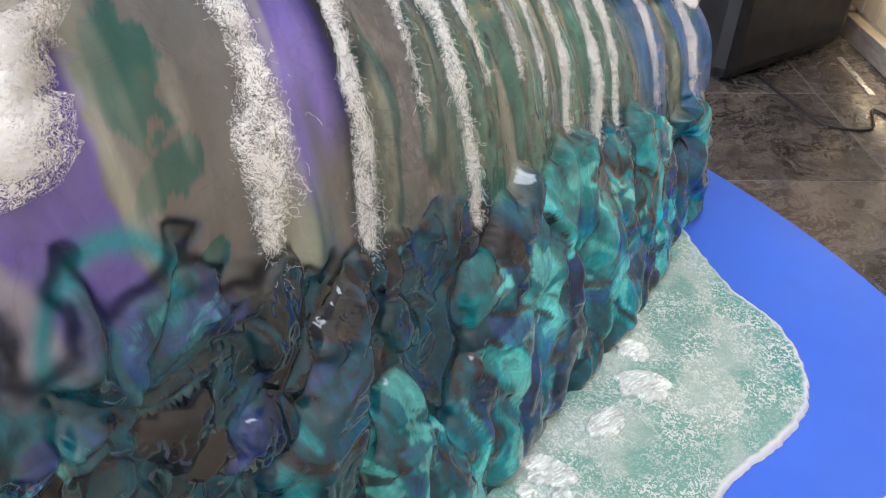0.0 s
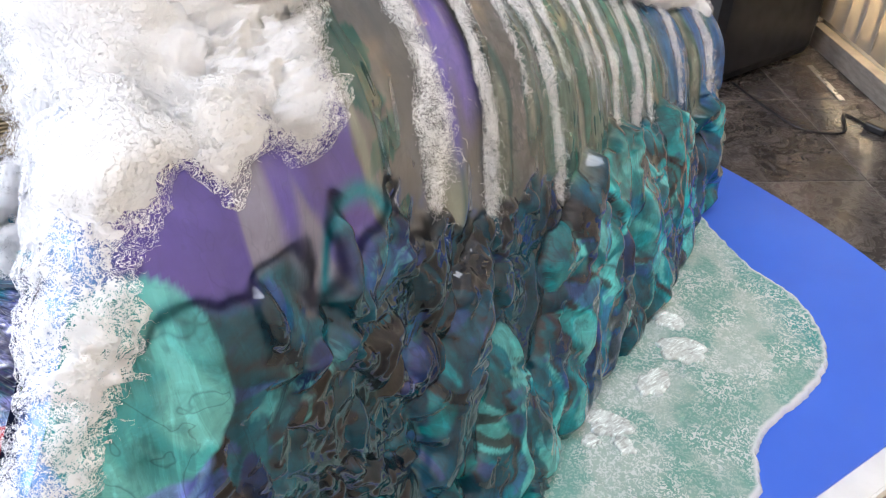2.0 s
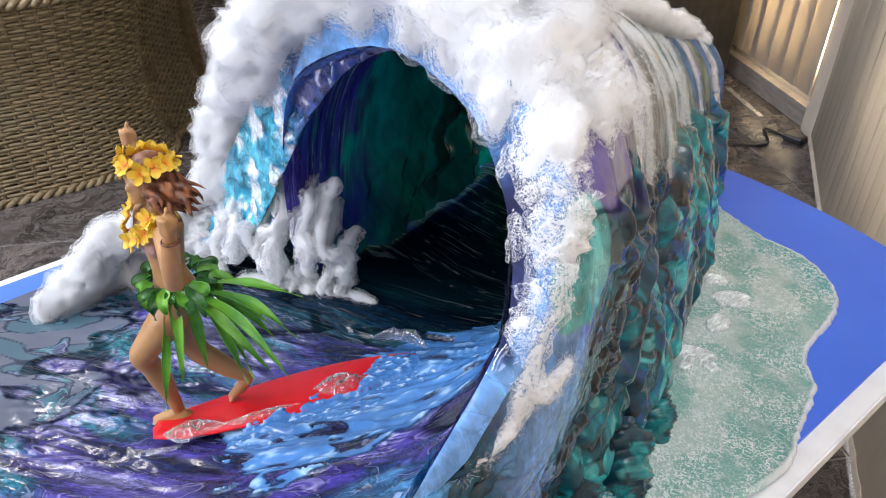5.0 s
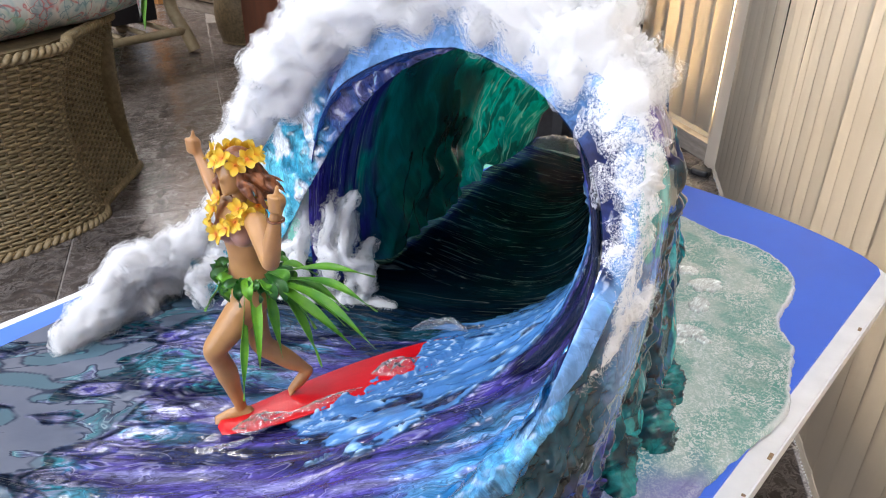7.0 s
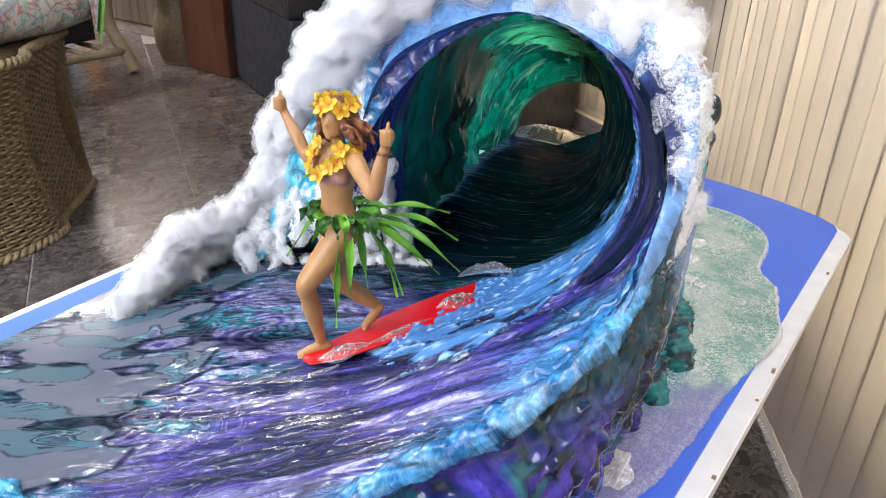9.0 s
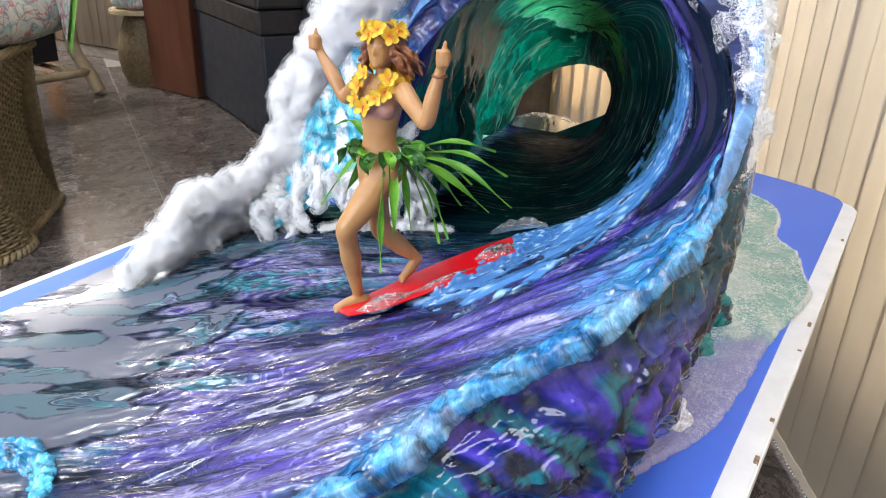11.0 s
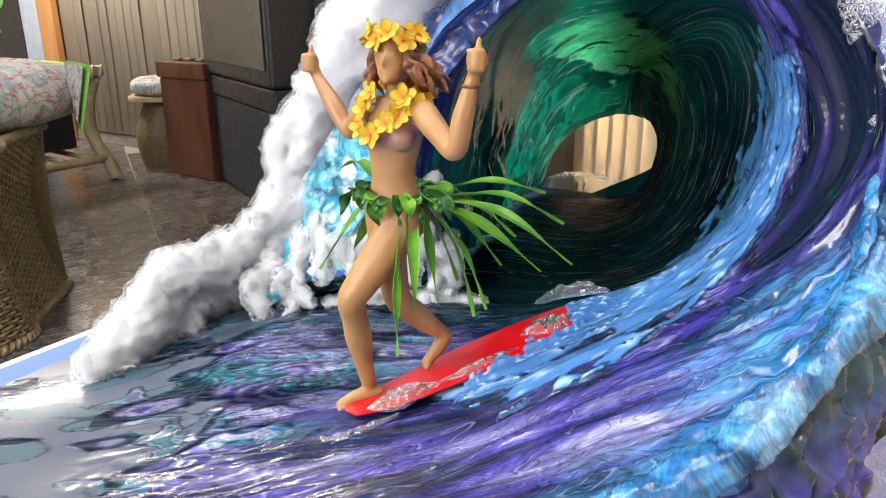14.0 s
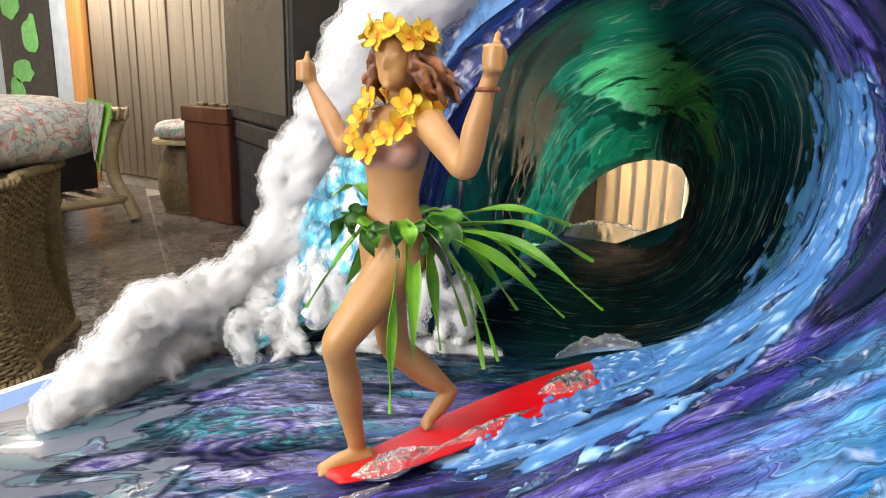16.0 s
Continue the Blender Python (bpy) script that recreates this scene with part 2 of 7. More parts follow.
    if folds:
        v = coords(t, "Object", (1, 1, 0.7))
        crease = math_node(t, "ABSOLUTE", math_node(t, "SUBTRACT", noise_tex(t, v, folds, 3, 0.55, 1.6), 0.5))
        fleck = noise_tex(t, v, folds * 2.6, 4, 0.6, 1.0)
        # shade of the creases drawn into the colour, along the bump's grooves
        c = mix(t, math_node(t, "MULTIPLY", live, ramp(t, crease, [(0.0, 0.4), (0.012, 0.0)])), c, (0.006, 0.014, 0.035))
        c = mix(t, live, c, ramp(t, fleck, [(0.36, 0.7), (0.48, 1.0), (0.60, 1.08), (0.70, 1.3)]), "MULTIPLY")
    t.links.new(c, b.inputs["Base Color"])
    b.inputs["Coat Weight"].default_value, b.inputs["Coat Roughness"].default_value = coat, 0.03
    h = mix(t, 0.4, mix(t, 0.5, fine, hair), noise_tex(t, coords(t, "Object"), 150, 4, 0.55, 0.6))
    t.links.new(bump(t, h, math_node(t, "MULTIPLY", ramp(t, live, [(0.0, 0.0), (0.4, 1.0)]), relief), dist), b.inputs["Normal"])
    if folds:
        h = mix(t, 0.55, h, ramp(t, crease, [(0.0, 0.0), (0.06, 1.0)]))
        t.links.new(bump(t, h, math_node(t, "MULTIPLY", live, 0.10), 0.0015), b.inputs["Normal"])
    ripple = noise_tex(t, coords(t, "UV", (streak[0] * 9, streak[1] * 2.2, 1)), 1.0, 3, 0.5, 1.0)
    t.links.new(bump(t, ripple, math_node(t, "MULTIPLY", ramp(t, live, [(0.0, 0.05), (0.4, 1.0)]), wet), 0.0015), b.inputs["Coat Normal"])
    if glow:
        tr = node(t, "ShaderNodeBsdfTranslucent", Color=c)
        thin = ramp(t, live, [(0.3, glow * 0.5), (0.45, 0.78), (0.6, 0.78), (0.85, glow)])
        mx = node(t, "ShaderNodeMixShader", i0=thin, i1=b.outputs[0], i2=tr.outputs[0])
        t.links.new(mx.outputs[0], t.nodes["Material Output"].inputs[0])
    return m


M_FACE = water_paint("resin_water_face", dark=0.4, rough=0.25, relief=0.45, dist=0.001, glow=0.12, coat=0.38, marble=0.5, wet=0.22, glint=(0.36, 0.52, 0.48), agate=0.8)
M_BACK = water_paint("resin_back_face", streak=(9.0, 34.0), dark=0.62, rough=0.12, light=(0.10, 0.46, 0.48), light_lo=0.70, light_hi=0.9, relief=0.10, dist=0.001, glow=0.08, coat=1.0, wet=0.07, marble=0.14, folds=20.0, sheen=0.04)
M_FROTH = water_paint("painted_froth", streak=(40.0, 40.0), dark=0.3, light=(0.36, 0.60, 0.80), light_lo=0.67, light_hi=0.75, rough=0.2, relief=0.6, dist=0.002)


def marble_tile():
    m, t, b = material("dark_marble_tile", 0.22)
    v = coords(t, "Object")
    warp = node(t, "ShaderNodeTexNoise", Vector=v, Scale=1.6, Detail=5.0, Roughness=0.6)
    vv = node(t, "ShaderNodeVectorMath", i0=v, i1=warp.outputs["Color"])
    cloud = noise_tex(t, vv.outputs[0], 3.2, 8, 0.68, 1.2)
    vein = noise_tex(t, vv.outputs[0], 7.0, 6, 0.7, 2.5)
    c = ramp(t, cloud, [(0.28, (0.018, 0.015, 0.014)), (0.48, (0.07, 0.058, 0.052)), (0.62, (0.13, 0.108, 0.098)), (0.8, (0.24, 0.21, 0.195))])
    c = mix(t, ramp(t, vein, [(0.46, 0.0), (0.5, 0.55), (0.54, 0.0)]), c, (0.30, 0.27, 0.25))
    rnd = t.nodes.new("ShaderNodeObjectInfo")
    c = mix(t, 1.0, c, ramp(t, rnd.outputs["Random"], [(0.0, 0.82), (1.0, 1.12)]), "MULTIPLY")
    t.links.new(c, b.inputs["Base Color"])
    t.links.new(ramp(t, vein, [(0.3, 0.16), (0.7, 0.34)]), b.inputs["Roughness"])
    t.links.new(bump(t, cloud, 0.12, 0.002), b.inputs["Normal"])
    return m


M_TILE = marble_tile()
M_GROUT = speckled("pale_grout", (0.16, 0.145, 0.13), (0.25, 0.23, 0.21), 60, 0.85)
M_WALL = speckled("cream_wall_paint", (0.56, 0.50, 0.42), (0.62, 0.56, 0.47), 8, 0.7, relief=0.15, second=(0.5, 0.44, 0.37))
M_CEIL = speckled("white_ceiling", (0.74, 0.73, 0.7), (0.8, 0.79, 0.77), 20, 0.85)
M_BASE = speckled("grey_plinth", (0.20, 0.18, 0.16), (0.32, 0.29, 0.26), 14, 0.4, stretch=(1, 1, 4))
M_BLUE = speckled("blue_laminate", (0.042, 0.135, 0.70), (0.052, 0.165, 0.78), 5, 0.38, relief=0.06)
M_WHITE = speckled("white_edge_paint", (0.74, 0.75, 0.76), (0.82, 0.83, 0.84), 25, 0.4, relief=0.1)
M_CHIP = speckled("bare_chipboard", (0.16, 0.10, 0.055), (0.42, 0.30, 0.18), 180, 0.85, relief=0.5)


def blind_cloth(name, a, b2, glow=0.0):
    m, t, b = material(name, 0.6)
    v = coords(t, "Object", (1, 1, 0.12))
    weave = noise_tex(t, coords(t, "Object", (1, 1, 0.2)), 500, 2)
    n = noise_tex(t, v, 9, 4)
    c = ramp(t, n, [(0.35, a), (0.65, b2)])
    rnd = t.nodes.new("ShaderNodeObjectInfo")
    c = mix(t, 1.0, c, ramp(t, rnd.outputs["Random"], [(0.0, 0.93), (1.0, 1.05)]), "MULTIPLY")
    t.links.new(c, b.inputs["Base Color"])
    t.links.new(bump(t, weave, 0.2, 0.0005), b.inputs["Normal"])
    tr = node(t, "ShaderNodeBsdfTranslucent", Color=c)
    mx = node(t, "ShaderNodeMixShader", i0=0.3, i1=b.outputs[0], i2=tr.outputs[0])
    t.links.new(mx.outputs[0], t.nodes["Material Output"].inputs[0])
    return m


M_BLIND = blind_cloth("cream_blind_cloth", (0.80, 0.73, 0.62), (0.88, 0.81, 0.69))
M_BLIND2 = blind_cloth("warm_blind_cloth", (0.74, 0.66, 0.55), (0.80, 0.72, 0.60))

# ---- floor of large dark tiles, one sheet of grout with the tiles bedded in it ----
FT = thing("floor", "dark brown marbled floor tiles with pale grout", "floor", (0, 0, 0), kind="structure")
part("grout_bed", cube(-8.2, 2.2, -3.2, 3.6, FLOOR - 0.06, FLOOR - 0.003), M_GROUT, FT)
TILE = 0.60
TDIR = radians(57.5)  # the joints run askew to the plinth


def tile_mesh(size):
    bm = bmesh.new()
    g = 0.0028
    h = size / 2 - g
    box(bm, -h, h, -h, h, -0.012, 0.0)
    top = [e for e in bm.edges if all(v.co.z > -0.001 for v in e.verts)]
    bmesh.ops.bevel(bm, geom=top, offset=0.0025, segments=1, affect="EDGES")
    me = bpy.data.meshes.new("tile")
    bm.to_mesh(me)
    bm.free()
    me.materials.append(M_TILE)
    return me


# ---- the resin wave on its plinth ----
WY = [-0.75, -0.60, -0.45, -0.37, -0.30, -0.20, -0.10, 0.0, 0.15, 0.30, 0.45, 0.62, 0.70]
FRONT = [(-0.212, 0.295), (-0.238, 0.375), (-0.36, 0.41), (-0.50, 0.40), (-0.61, 0.33), (-0.65, 0.20), (-0.66, 0.05)]
INNER = [
    [(-0.86, 0.003), (-0.82, 0.003), (-0.78, 0.004), (-0.74, 0.006), (-0.70, 0.012), (-0.655, 0.022), (-0.61, 0.036)] + FRONT,
    [(-0.88, 0.0005), (-0.80, 0.004), (-0.73, 0.005), (-0.67, 0.008), (-0.61, 0.018), (-0.54, 0.037), (-0.475, 0.064)] + FRONT,
    [(-0.895, 0.0005), (-0.80, 0.005), (-0.69, 0.008), (-0.60, 0.014), (-0.50, 0.04), (-0.405, 0.078), (-0.328, 0.118)] + FRONT,
    [(-0.905, 0.0005), (-0.80, 0.006), (-0.69, 0.010), (-0.58, 0.022), (-0.47, 0.06), (-0.375, 0.102), (-0.292, 0.148)] + FRONT,
    [(-0.905, 0.0005), (-0.80, 0.008), (-0.70, 0.012), (-0.56, 0.036), (-0.43, 0.082), (-0.33, 0.132), (-0.236, 0.182)] + FRONT,
    [(-0.908, 0.0005), (-0.80, 0.015), (-0.69, 0.032), (-0.55, 0.05), (-0.42, 0.087), (-0.315, 0.15), (-0.208, 0.212)] + FRONT,
    [(-0.915, 0.0005), (-0.80, 0.03), (-0.68, 0.048), (-0.52, 0.058), (-0.40, 0.103), (-0.30, 0.165), (-0.232, 0.235)] + FRONT,
    [(-0.92, 0.0005), (-0.76, 0.045), (-0.64, 0.05), (-0.50, 0.057), (-0.38, 0.105), (-0.30, 0.18), (-0.272, 0.25), (-0.278, 0.315), (-0.32, 0.375), (-0.40, 0.40), (-0.50, 0.365), (-0.58, 0.31), (-0.63, 0.20), (-0.65, 0.05)],
    [(-0.70, 0.03), (-0.66, 0.045), (-0.60, 0.048), (-0.50, 0.052), (-0.40, 0.085), (-0.335, 0.16), (-0.312, 0.25), (-0.325, 0.32), (-0.37, 0.365), (-0.44, 0.38), (-0.53, 0.36), (-0.60, 0.30), (-0.635, 0.18), (-0.64, 0.05)],
    [(-0.70, 0.03), (-0.67, 0.045), (-0.62, 0.045), (-0.54, 0.048), (-0.47, 0.075), (-0.425, 0.13), (-0.41, 0.20), (-0.42, 0.255), (-0.45, 0.30), (-0.51, 0.325), (-0.58, 0.315), (-0.63, 0.27), (-0.66, 0.17), (-0.67, 0.05)],
    [(-0.745, 0.028), (-0.715, 0.036), (-0.66, 0.038), (-0.58, 0.045), (-0.52, 0.07), (-0.487, 0.12), (-0.478, 0.175), (-0.486, 0.22), (-0.51, 0.258), (-0.555, 0.275), (-0.61, 0.265), (-0.66, 0.22), (-0.70, 0.14), (-0.725, 0.045)],
    [(-0.76, 0.03), (-0.73, 0.031), (-0.68, 0.032), (-0.61, 0.034), (-0.56, 0.055), (-0.535, 0.09), (-0.525, 0.13), (-0.532, 0.158), (-0.553, 0.177), (-0.595, 0.181), (-0.645, 0.168), (-0.692, 0.134), (-0.728, 0.088), (-0.745, 0.04)],
    [(-0.78, 0.02), (-0.74, 0.02), (-0.68, 0.02), (-0.61, 0.02), (-0.55, 0.05), (-0.52, 0.09), (-0.51, 0.13), (-0.517, 0.165), (-0.545, 0.19), (-0.60, 0.196), (-0.66, 0.182), (-0.715, 0.145), (-0.752, 0.09), (-0.765, 0.04)],
]
OY = [-0.75, -0.60, -0.45, -0.37, -0.30, -0.20, -0.10, 0.0, 0.15, 0.30, 0.45, 0.60, 0.68]
OTOP = [(-0.225, 0.33), (-0.26, 0.39), (-0.36, 0.435), (-0.50, 0.44), (-0.63, 0.41), (-0.74, 0.30), (-0.81, 0.17), (-0.86, 0.02)]
OUTER = [
    [(-0.585, 0.001), (-0.59, 0.012), (-0.60, 0.022), (-0.61, 0.036)] + OTOP,
    [(-0.44, 0.001), (-0.445, 0.025), (-0.455, 0.045), (-0.475, 0.064)] + OTOP,
    [(-0.295, 0.001), (-0.295, 0.05), (-0.30, 0.09), (-0.328, 0.118)] + OTOP,
    [(-0.25, 0.001), (-0.25, 0.07), (-0.258, 0.115), (-0.292, 0.148)] + OTOP,
    [(-0.23, 0.001), (-0.215, 0.08), (-0.212, 0.14), (-0.236, 0.182)] + OTOP,
    [(-0.228, 0.001), (-0.203, 0.09), (-0.191, 0.16), (-0.206, 0.212)] + OTOP,
    [(-0.232, 0.001), (-0.203, 0.11), (-0.187, 0.20), (-0.191, 0.27), (-0.204, 0.335), (-0.236, 0.392)] + OTOP[2:],
    [(-0.245, 0.001), (-0.232, 0.10), (-0.214, 0.20), (-0.210, 0.28), (-0.214, 0.345), (-0.248, 0.396)] + OTOP[2:],
    [(-0.25, 0.001), (-0.272, 0.10), (-0.284, 0.20), (-0.292, 0.28), (-0.31, 0.345), (-0.345, 0.385), (-0.41, 0.41), (-0.50, 0.41), (-0.60, 0.385), (-0.72, 0.29), (-0.78, 0.17), (-0.83, 0.005)],
    [(-0.30, 0.001), (-0.325, 0.10), (-0.34, 0.18), (-0.352, 0.25), (-0.372, 0.305), (-0.41, 0.34), (-0.46, 0.358), (-0.53, 0.36), (-0.62, 0.335), (-0.70, 0.25), (-0.76, 0.15), (-0.80, 0.005)],
    [(-0.36, 0.001), (-0.385, 0.08), (-0.41, 0.15), (-0.428, 0.20), (-0.45, 0.25), (-0.49, 0.29), (-0.53, 0.308), (-0.58, 0.31), (-0.65, 0.285), (-0.71, 0.21), (-0.76, 0.13), (-0.79, 0.005)],
    [(-0.43, 0.001), (-0.45, 0.06), (-0.465, 0.12), (-0.478, 0.165), (-0.495, 0.205), (-0.525, 0.238), (-0.56, 0.25), (-0.61, 0.25), (-0.66, 0.23), (-0.72, 0.17), (-0.76, 0.10), (-0.79, 0.005)],
    [(-0.485, 0.001), (-0.49, 0.06), (-0.495, 0.12), (-0.50, 0.17), (-0.512, 0.205), (-0.54, 0.23), (-0.57, 0.238), (-0.61, 0.236), (-0.66, 0.215), (-0.71, 0.16), (-0.75, 0.10), (-0.78, 0.005)],
]


def loft(ys, rows, y, n):
    """Places on the lofted sheet: the rows y times n columns, and each column's index along the section."""
    sec = hermite(ys, np.asarray(rows, float), np.asarray(y, float))
    k = np.linspace(0, sec.shape[1] - 1, n) if isinstance(n, int) else n
    xz = hermite(np.arange(sec.shape[1]), sec.transpose(1, 0, 2), k).transpose(1, 0, 2)
    P = np.stack([xz[..., 0], np.broadcast_to(np.asarray(y)[:, None], xz.shape[:2]), xz[..., 1]], -1)
    return P, k


def normals(P):
    n = np.cross(np.gradient(P, axis=0), np.gradient(P, axis=1))
    return n / (np.linalg.norm(n, axis=-1, keepdims=True) + 1e-12)


def trim(P, k, kmax):
    """Draws what lies beyond kmax in each row back onto that edge."""
    for i in range(len(P)):
        kk = np.minimum(k, kmax[i])
        P[i] = np.stack([np.interp(kk, k, P[i, :, c]) for c in range(3)], -1)
    return P


def lerp(c, d, f):
    return c + (np.asarray(d) - c) * f[..., None]


def face_edge(y):
    """How far each row of the hollow face reaches, up to the rim."""
    return np.interp(y, [-0.75, -0.2, -0.145, -0.113, -0.09, -0.07, -0.05, -0.03, 0.0, 0.02], [6.0, 6.05, 6.6, 7.0, 7.2, 7.55, 7.9, 8.2, 11.5, 13.2])


def flank_edge(y):
    """How far each row of the flank reaches, up to the rim."""
    return np.interp(y, [-0.75, -0.14, -0.10, -0.09, -0.07, -0.05, 0.0, 0.03], [3.0, 3.05, 3.4, 3.55, 4.05, 4.65, 6.5, 12.0])


def rim_strip():
    """The rounded edge between the hollow face and the flank."""
    y = np.linspace(-0.40, -0.002, 160)
    a, ka = loft(WY, INNER, y, 480)
    b, kb = loft(OY, OUTER, y, 480)
    A = np.array([[np.interp(m, ka, a[i, :, c]) for c in range(3)] for i, m in enumerate(face_edge(y))])
    B = np.array([[np.interp(m, kb, b[i, :, c]) for c in range(3)] for i, m in enumerate(flank_edge(y))])
    w = np.linspace(0, 1, 14)[None, :, None]
    P = A[:, None] * (1 - w) + B[:, None] * w
    gap = np.linalg.norm(B - A, axis=1)[:, None]
    P[..., 2] += 0.22 * gap * np.sin(np.pi * w[..., 0]) + 0.002 * fbm(P * 60, 3) * np.sin(np.pi * w[..., 0])
    # inner side coloured dark so that it reads as the tube's dark inside
    C = lerp(np.broadcast_to(np.array((0.15, 0.33, 0.66)), P.shape), (0.015, 0.025, 0.10), step(0.72, 0.36, w[..., 0] + 0.3 * fbm(P * 50, 2)) * step(-0.03, -0.06, P[..., 1]) * step(-0.12, -0.10, P[..., 1]))
    return mesh_of("rim_edge", P.reshape(-1, 3), grid_faces(160, 14), uv=P[..., [2, 1]].reshape(-1, 2), pigment=np.clip(C, 0, 1).reshape(-1, 3))


def face_sheet():
    """The hollow face: the flat water, the wall and the inside of the tube."""
    y = np.concatenate([np.linspace(-0.75, -0.5, 60, endpoint=False), np.linspace(-0.5, 0.70, 440)])
    P, k = loft(WY, INNER, y, 480)
    K, Y = np.broadcast_to(k[None], P.shape[:2]), P[..., 1]
    arc = np.cumsum(np.linalg.norm(np.diff(P, axis=1, prepend=P[:, :1]), axis=-1), axis=1)
    tubeness = step(-0.02, 0.15, Y)
    slant = Y * (1 - 0.45 * tubeness) - 0.42 * (1 - tubeness) * (arc - 0.3)
    slant = slant * (1 - 0.72 * tubeness * step(7.2, 9.0, K))
    flow = np.stack([arc, slant], -1)
    N = normals(P)
    N *= np.sign((N * (np.array((-0.5, 0, 0.2)) * (1, 0, 1) - P * (1, 0, 1))).sum(-1, keepdims=True))
    # long folds along the flow, ripples on the flat
    q = np.stack([flow[..., 0] * 7, flow[..., 1] * 42, 0 * Y], -1)
    fold = fbm(q + fbm(q * 0.5, 2)[..., None] * 0.8, 4)
    calm = tubeness * step(7.2, 9.0, K)
    wall = step(2.2, 4.2, K) * (1 - 0.55 * tubeness) * (1 - 0.9 * calm)
    flat = (1 - step(2.5, 4.0, K)) * (1 - tubeness)
    a_, b_ = 0.82 * P[..., 0] + 0.57 * P[..., 1], -0.57 * P[..., 0] + 0.82 * P[..., 1]
    rip = fbm(np.stack([a_ * 20, b_ * 55, 0 * Y], -1) + 3, 3)
    swirl = np.abs(fbm(np.stack([a_ * 10 + 5, b_ * 30, 0 * Y], -1), 3))
    still = step(0.62, 0.78, -P[..., 0] + 0.35 * (-0.2 - Y))
    lev = fbm(np.stack([a_ * 5.5, b_ * 17, 0 * Y + 6], -1), 3) * 1.8 + 0.7 * (still - 0.55)
    eddy = fbm(np.stack([a_ * 8 + 3, b_ * 26, 0 * Y + 16], -1), 2)
    bands = np.cos(24 * eddy + 2.5 * fbm(P * 40, 2))
    inner = step(-0.45, -0.25, Y) * (1 - step(-0.05, 0.0, Y)) * (1 - step(2.6, 3.2, K))
    d = 0.0007 * bands * flat * (1 - still) + 0.0035 * fold * (0.35 + wall) * (1 - 0.92 * flat * step(0.3, 0.6, still)) + flat * (1 - still) * (0.0013 * rip) + flat * (0.0010 * (1 - still)) * np.clip(1 - swirl * 4, 0, 1)
    shelf = step(11.2, 12.4, K) * step(0.08, 0.14, Y) * (1 - step(0.5, 0.6, Y))
    P = P + N * (d + 0.016 * shelf * fbm(np.stack([K * 1.6, Y * 17, 0 * Y + 12], -1), 3))[..., None]
    # pigments
    wob = 0.5 * fbm(np.stack([flow[..., 0] * 9, flow[..., 1] * 18, 0 * Y + 4], -1), 3)
    navy, violet, lav = np.array((0.010, 0.018, 0.075)), np.array((0.062, 0.048, 0.26)), np.array((0.15, 0.15, 0.33))
    s1 = 0.5 + 0.9 * fbm(np.stack([flow[..., 0] * 5 + 9, flow[..., 1] * 30, 0 * Y], -1), 3)
    C = navy + (violet - navy) * step(0.15, 0.6, s1)[..., None]
    C = lerp(C, lav, step(0.55, 0.95, s1))
    s2 = 0.5 + 0.9 * fbm(np.stack([flow[..., 0] * 6 + 2, flow[..., 1] * 22 + 7, 0 * Y + 2], -1), 3)
    C = lerp(C, (0.02, 0.22, 0.28), step(0.62, 0.85, s2) * (1 - step(2.6, 3.4, K)) * (1 - tubeness) * 0.8)
    # the still clear shallows; their grey pigment stands for the mirrored ceiling
    grey = np.array((0.11, 0.125, 0.165)) + 0.02 * fbm(P * 12, 3)[..., None]
    sh = step(-0.03, 0.05, lev) * step(0.02, 0.2, still)
    shore = step(-0.55, -0.1, lev) * (1 - step(0.0, 0.1, lev)) * flat
    C = lerp(C, lerp(np.broadcast_to(np.array((0.05, 0.10, 0.15)), P.shape), (0.03, 0.24, 0.28), step(0.5, 0.75, s2)), shore * step(0.05, 0.4, still) * 0.75)
    C = lerp(C, grey, sh * flat)
    # nested dark rings: patch outlines and mirrored rings, drawn as pigment
    rings = step(0.55, 0.9, np.cos(lev * 46)) * (1 - step(0.10, 0.2, np.abs(lev + 0.06))) + 0.9 * (1 - step(0.0, 0.03, np.abs(lev)))
    C = lerp(C, (0.018, 0.03, 0.06), np.clip(rings, 0, 1) * flat * step(0.0, 0.25, still) * 0.85)
    pool = flat * (1 - sh) * step(0.12, 0.45, still + 0.5 * inner)
    C = lerp(C, (0.21, 0.20, 0.31), step(0.35, 0.75, bands) * pool * 0.8)
    C = lerp(C, (0.010, 0.018, 0.05), step(0.45, 0.8, -bands) * pool * 0.85)
    C = lerp(C, (0.02, 0.22, 0.26), step(0.25, 0.4, eddy) * step(0.0, 0.3, bands) * pool * 0.8)
    curl = np.abs(eddy - 0.16)
    C = lerp(C, (0.05, 0.12, 0.15), step(0.16, 0.2, eddy) * flat * still * 0.7)
    C = lerp(C, (0.012, 0.02, 0.045), (1 - step(0.012, 0.045, curl)) * flat * still * 0.85)
    live = 1 - 0.97 * sh * flat - 0.5 * shore
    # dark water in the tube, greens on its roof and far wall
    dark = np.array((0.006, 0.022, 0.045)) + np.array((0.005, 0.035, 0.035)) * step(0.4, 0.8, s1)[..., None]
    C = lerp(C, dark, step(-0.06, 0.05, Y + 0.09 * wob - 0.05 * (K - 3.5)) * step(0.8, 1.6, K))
    green = step(5.5, 8.2, K + wob) * step(0.06, 0.16, Y + 0.1 * wob)
    C = lerp(C, (0.014, 0.31, 0.24), green * (0.5 + 0.5 * step(0.2, 0.8, s1)))
    C = lerp(C, (0.008, 0.03, 0.035), green * step(0.62, 0.72, s2) * step(0.25, 0.4, Y) * 0.8)
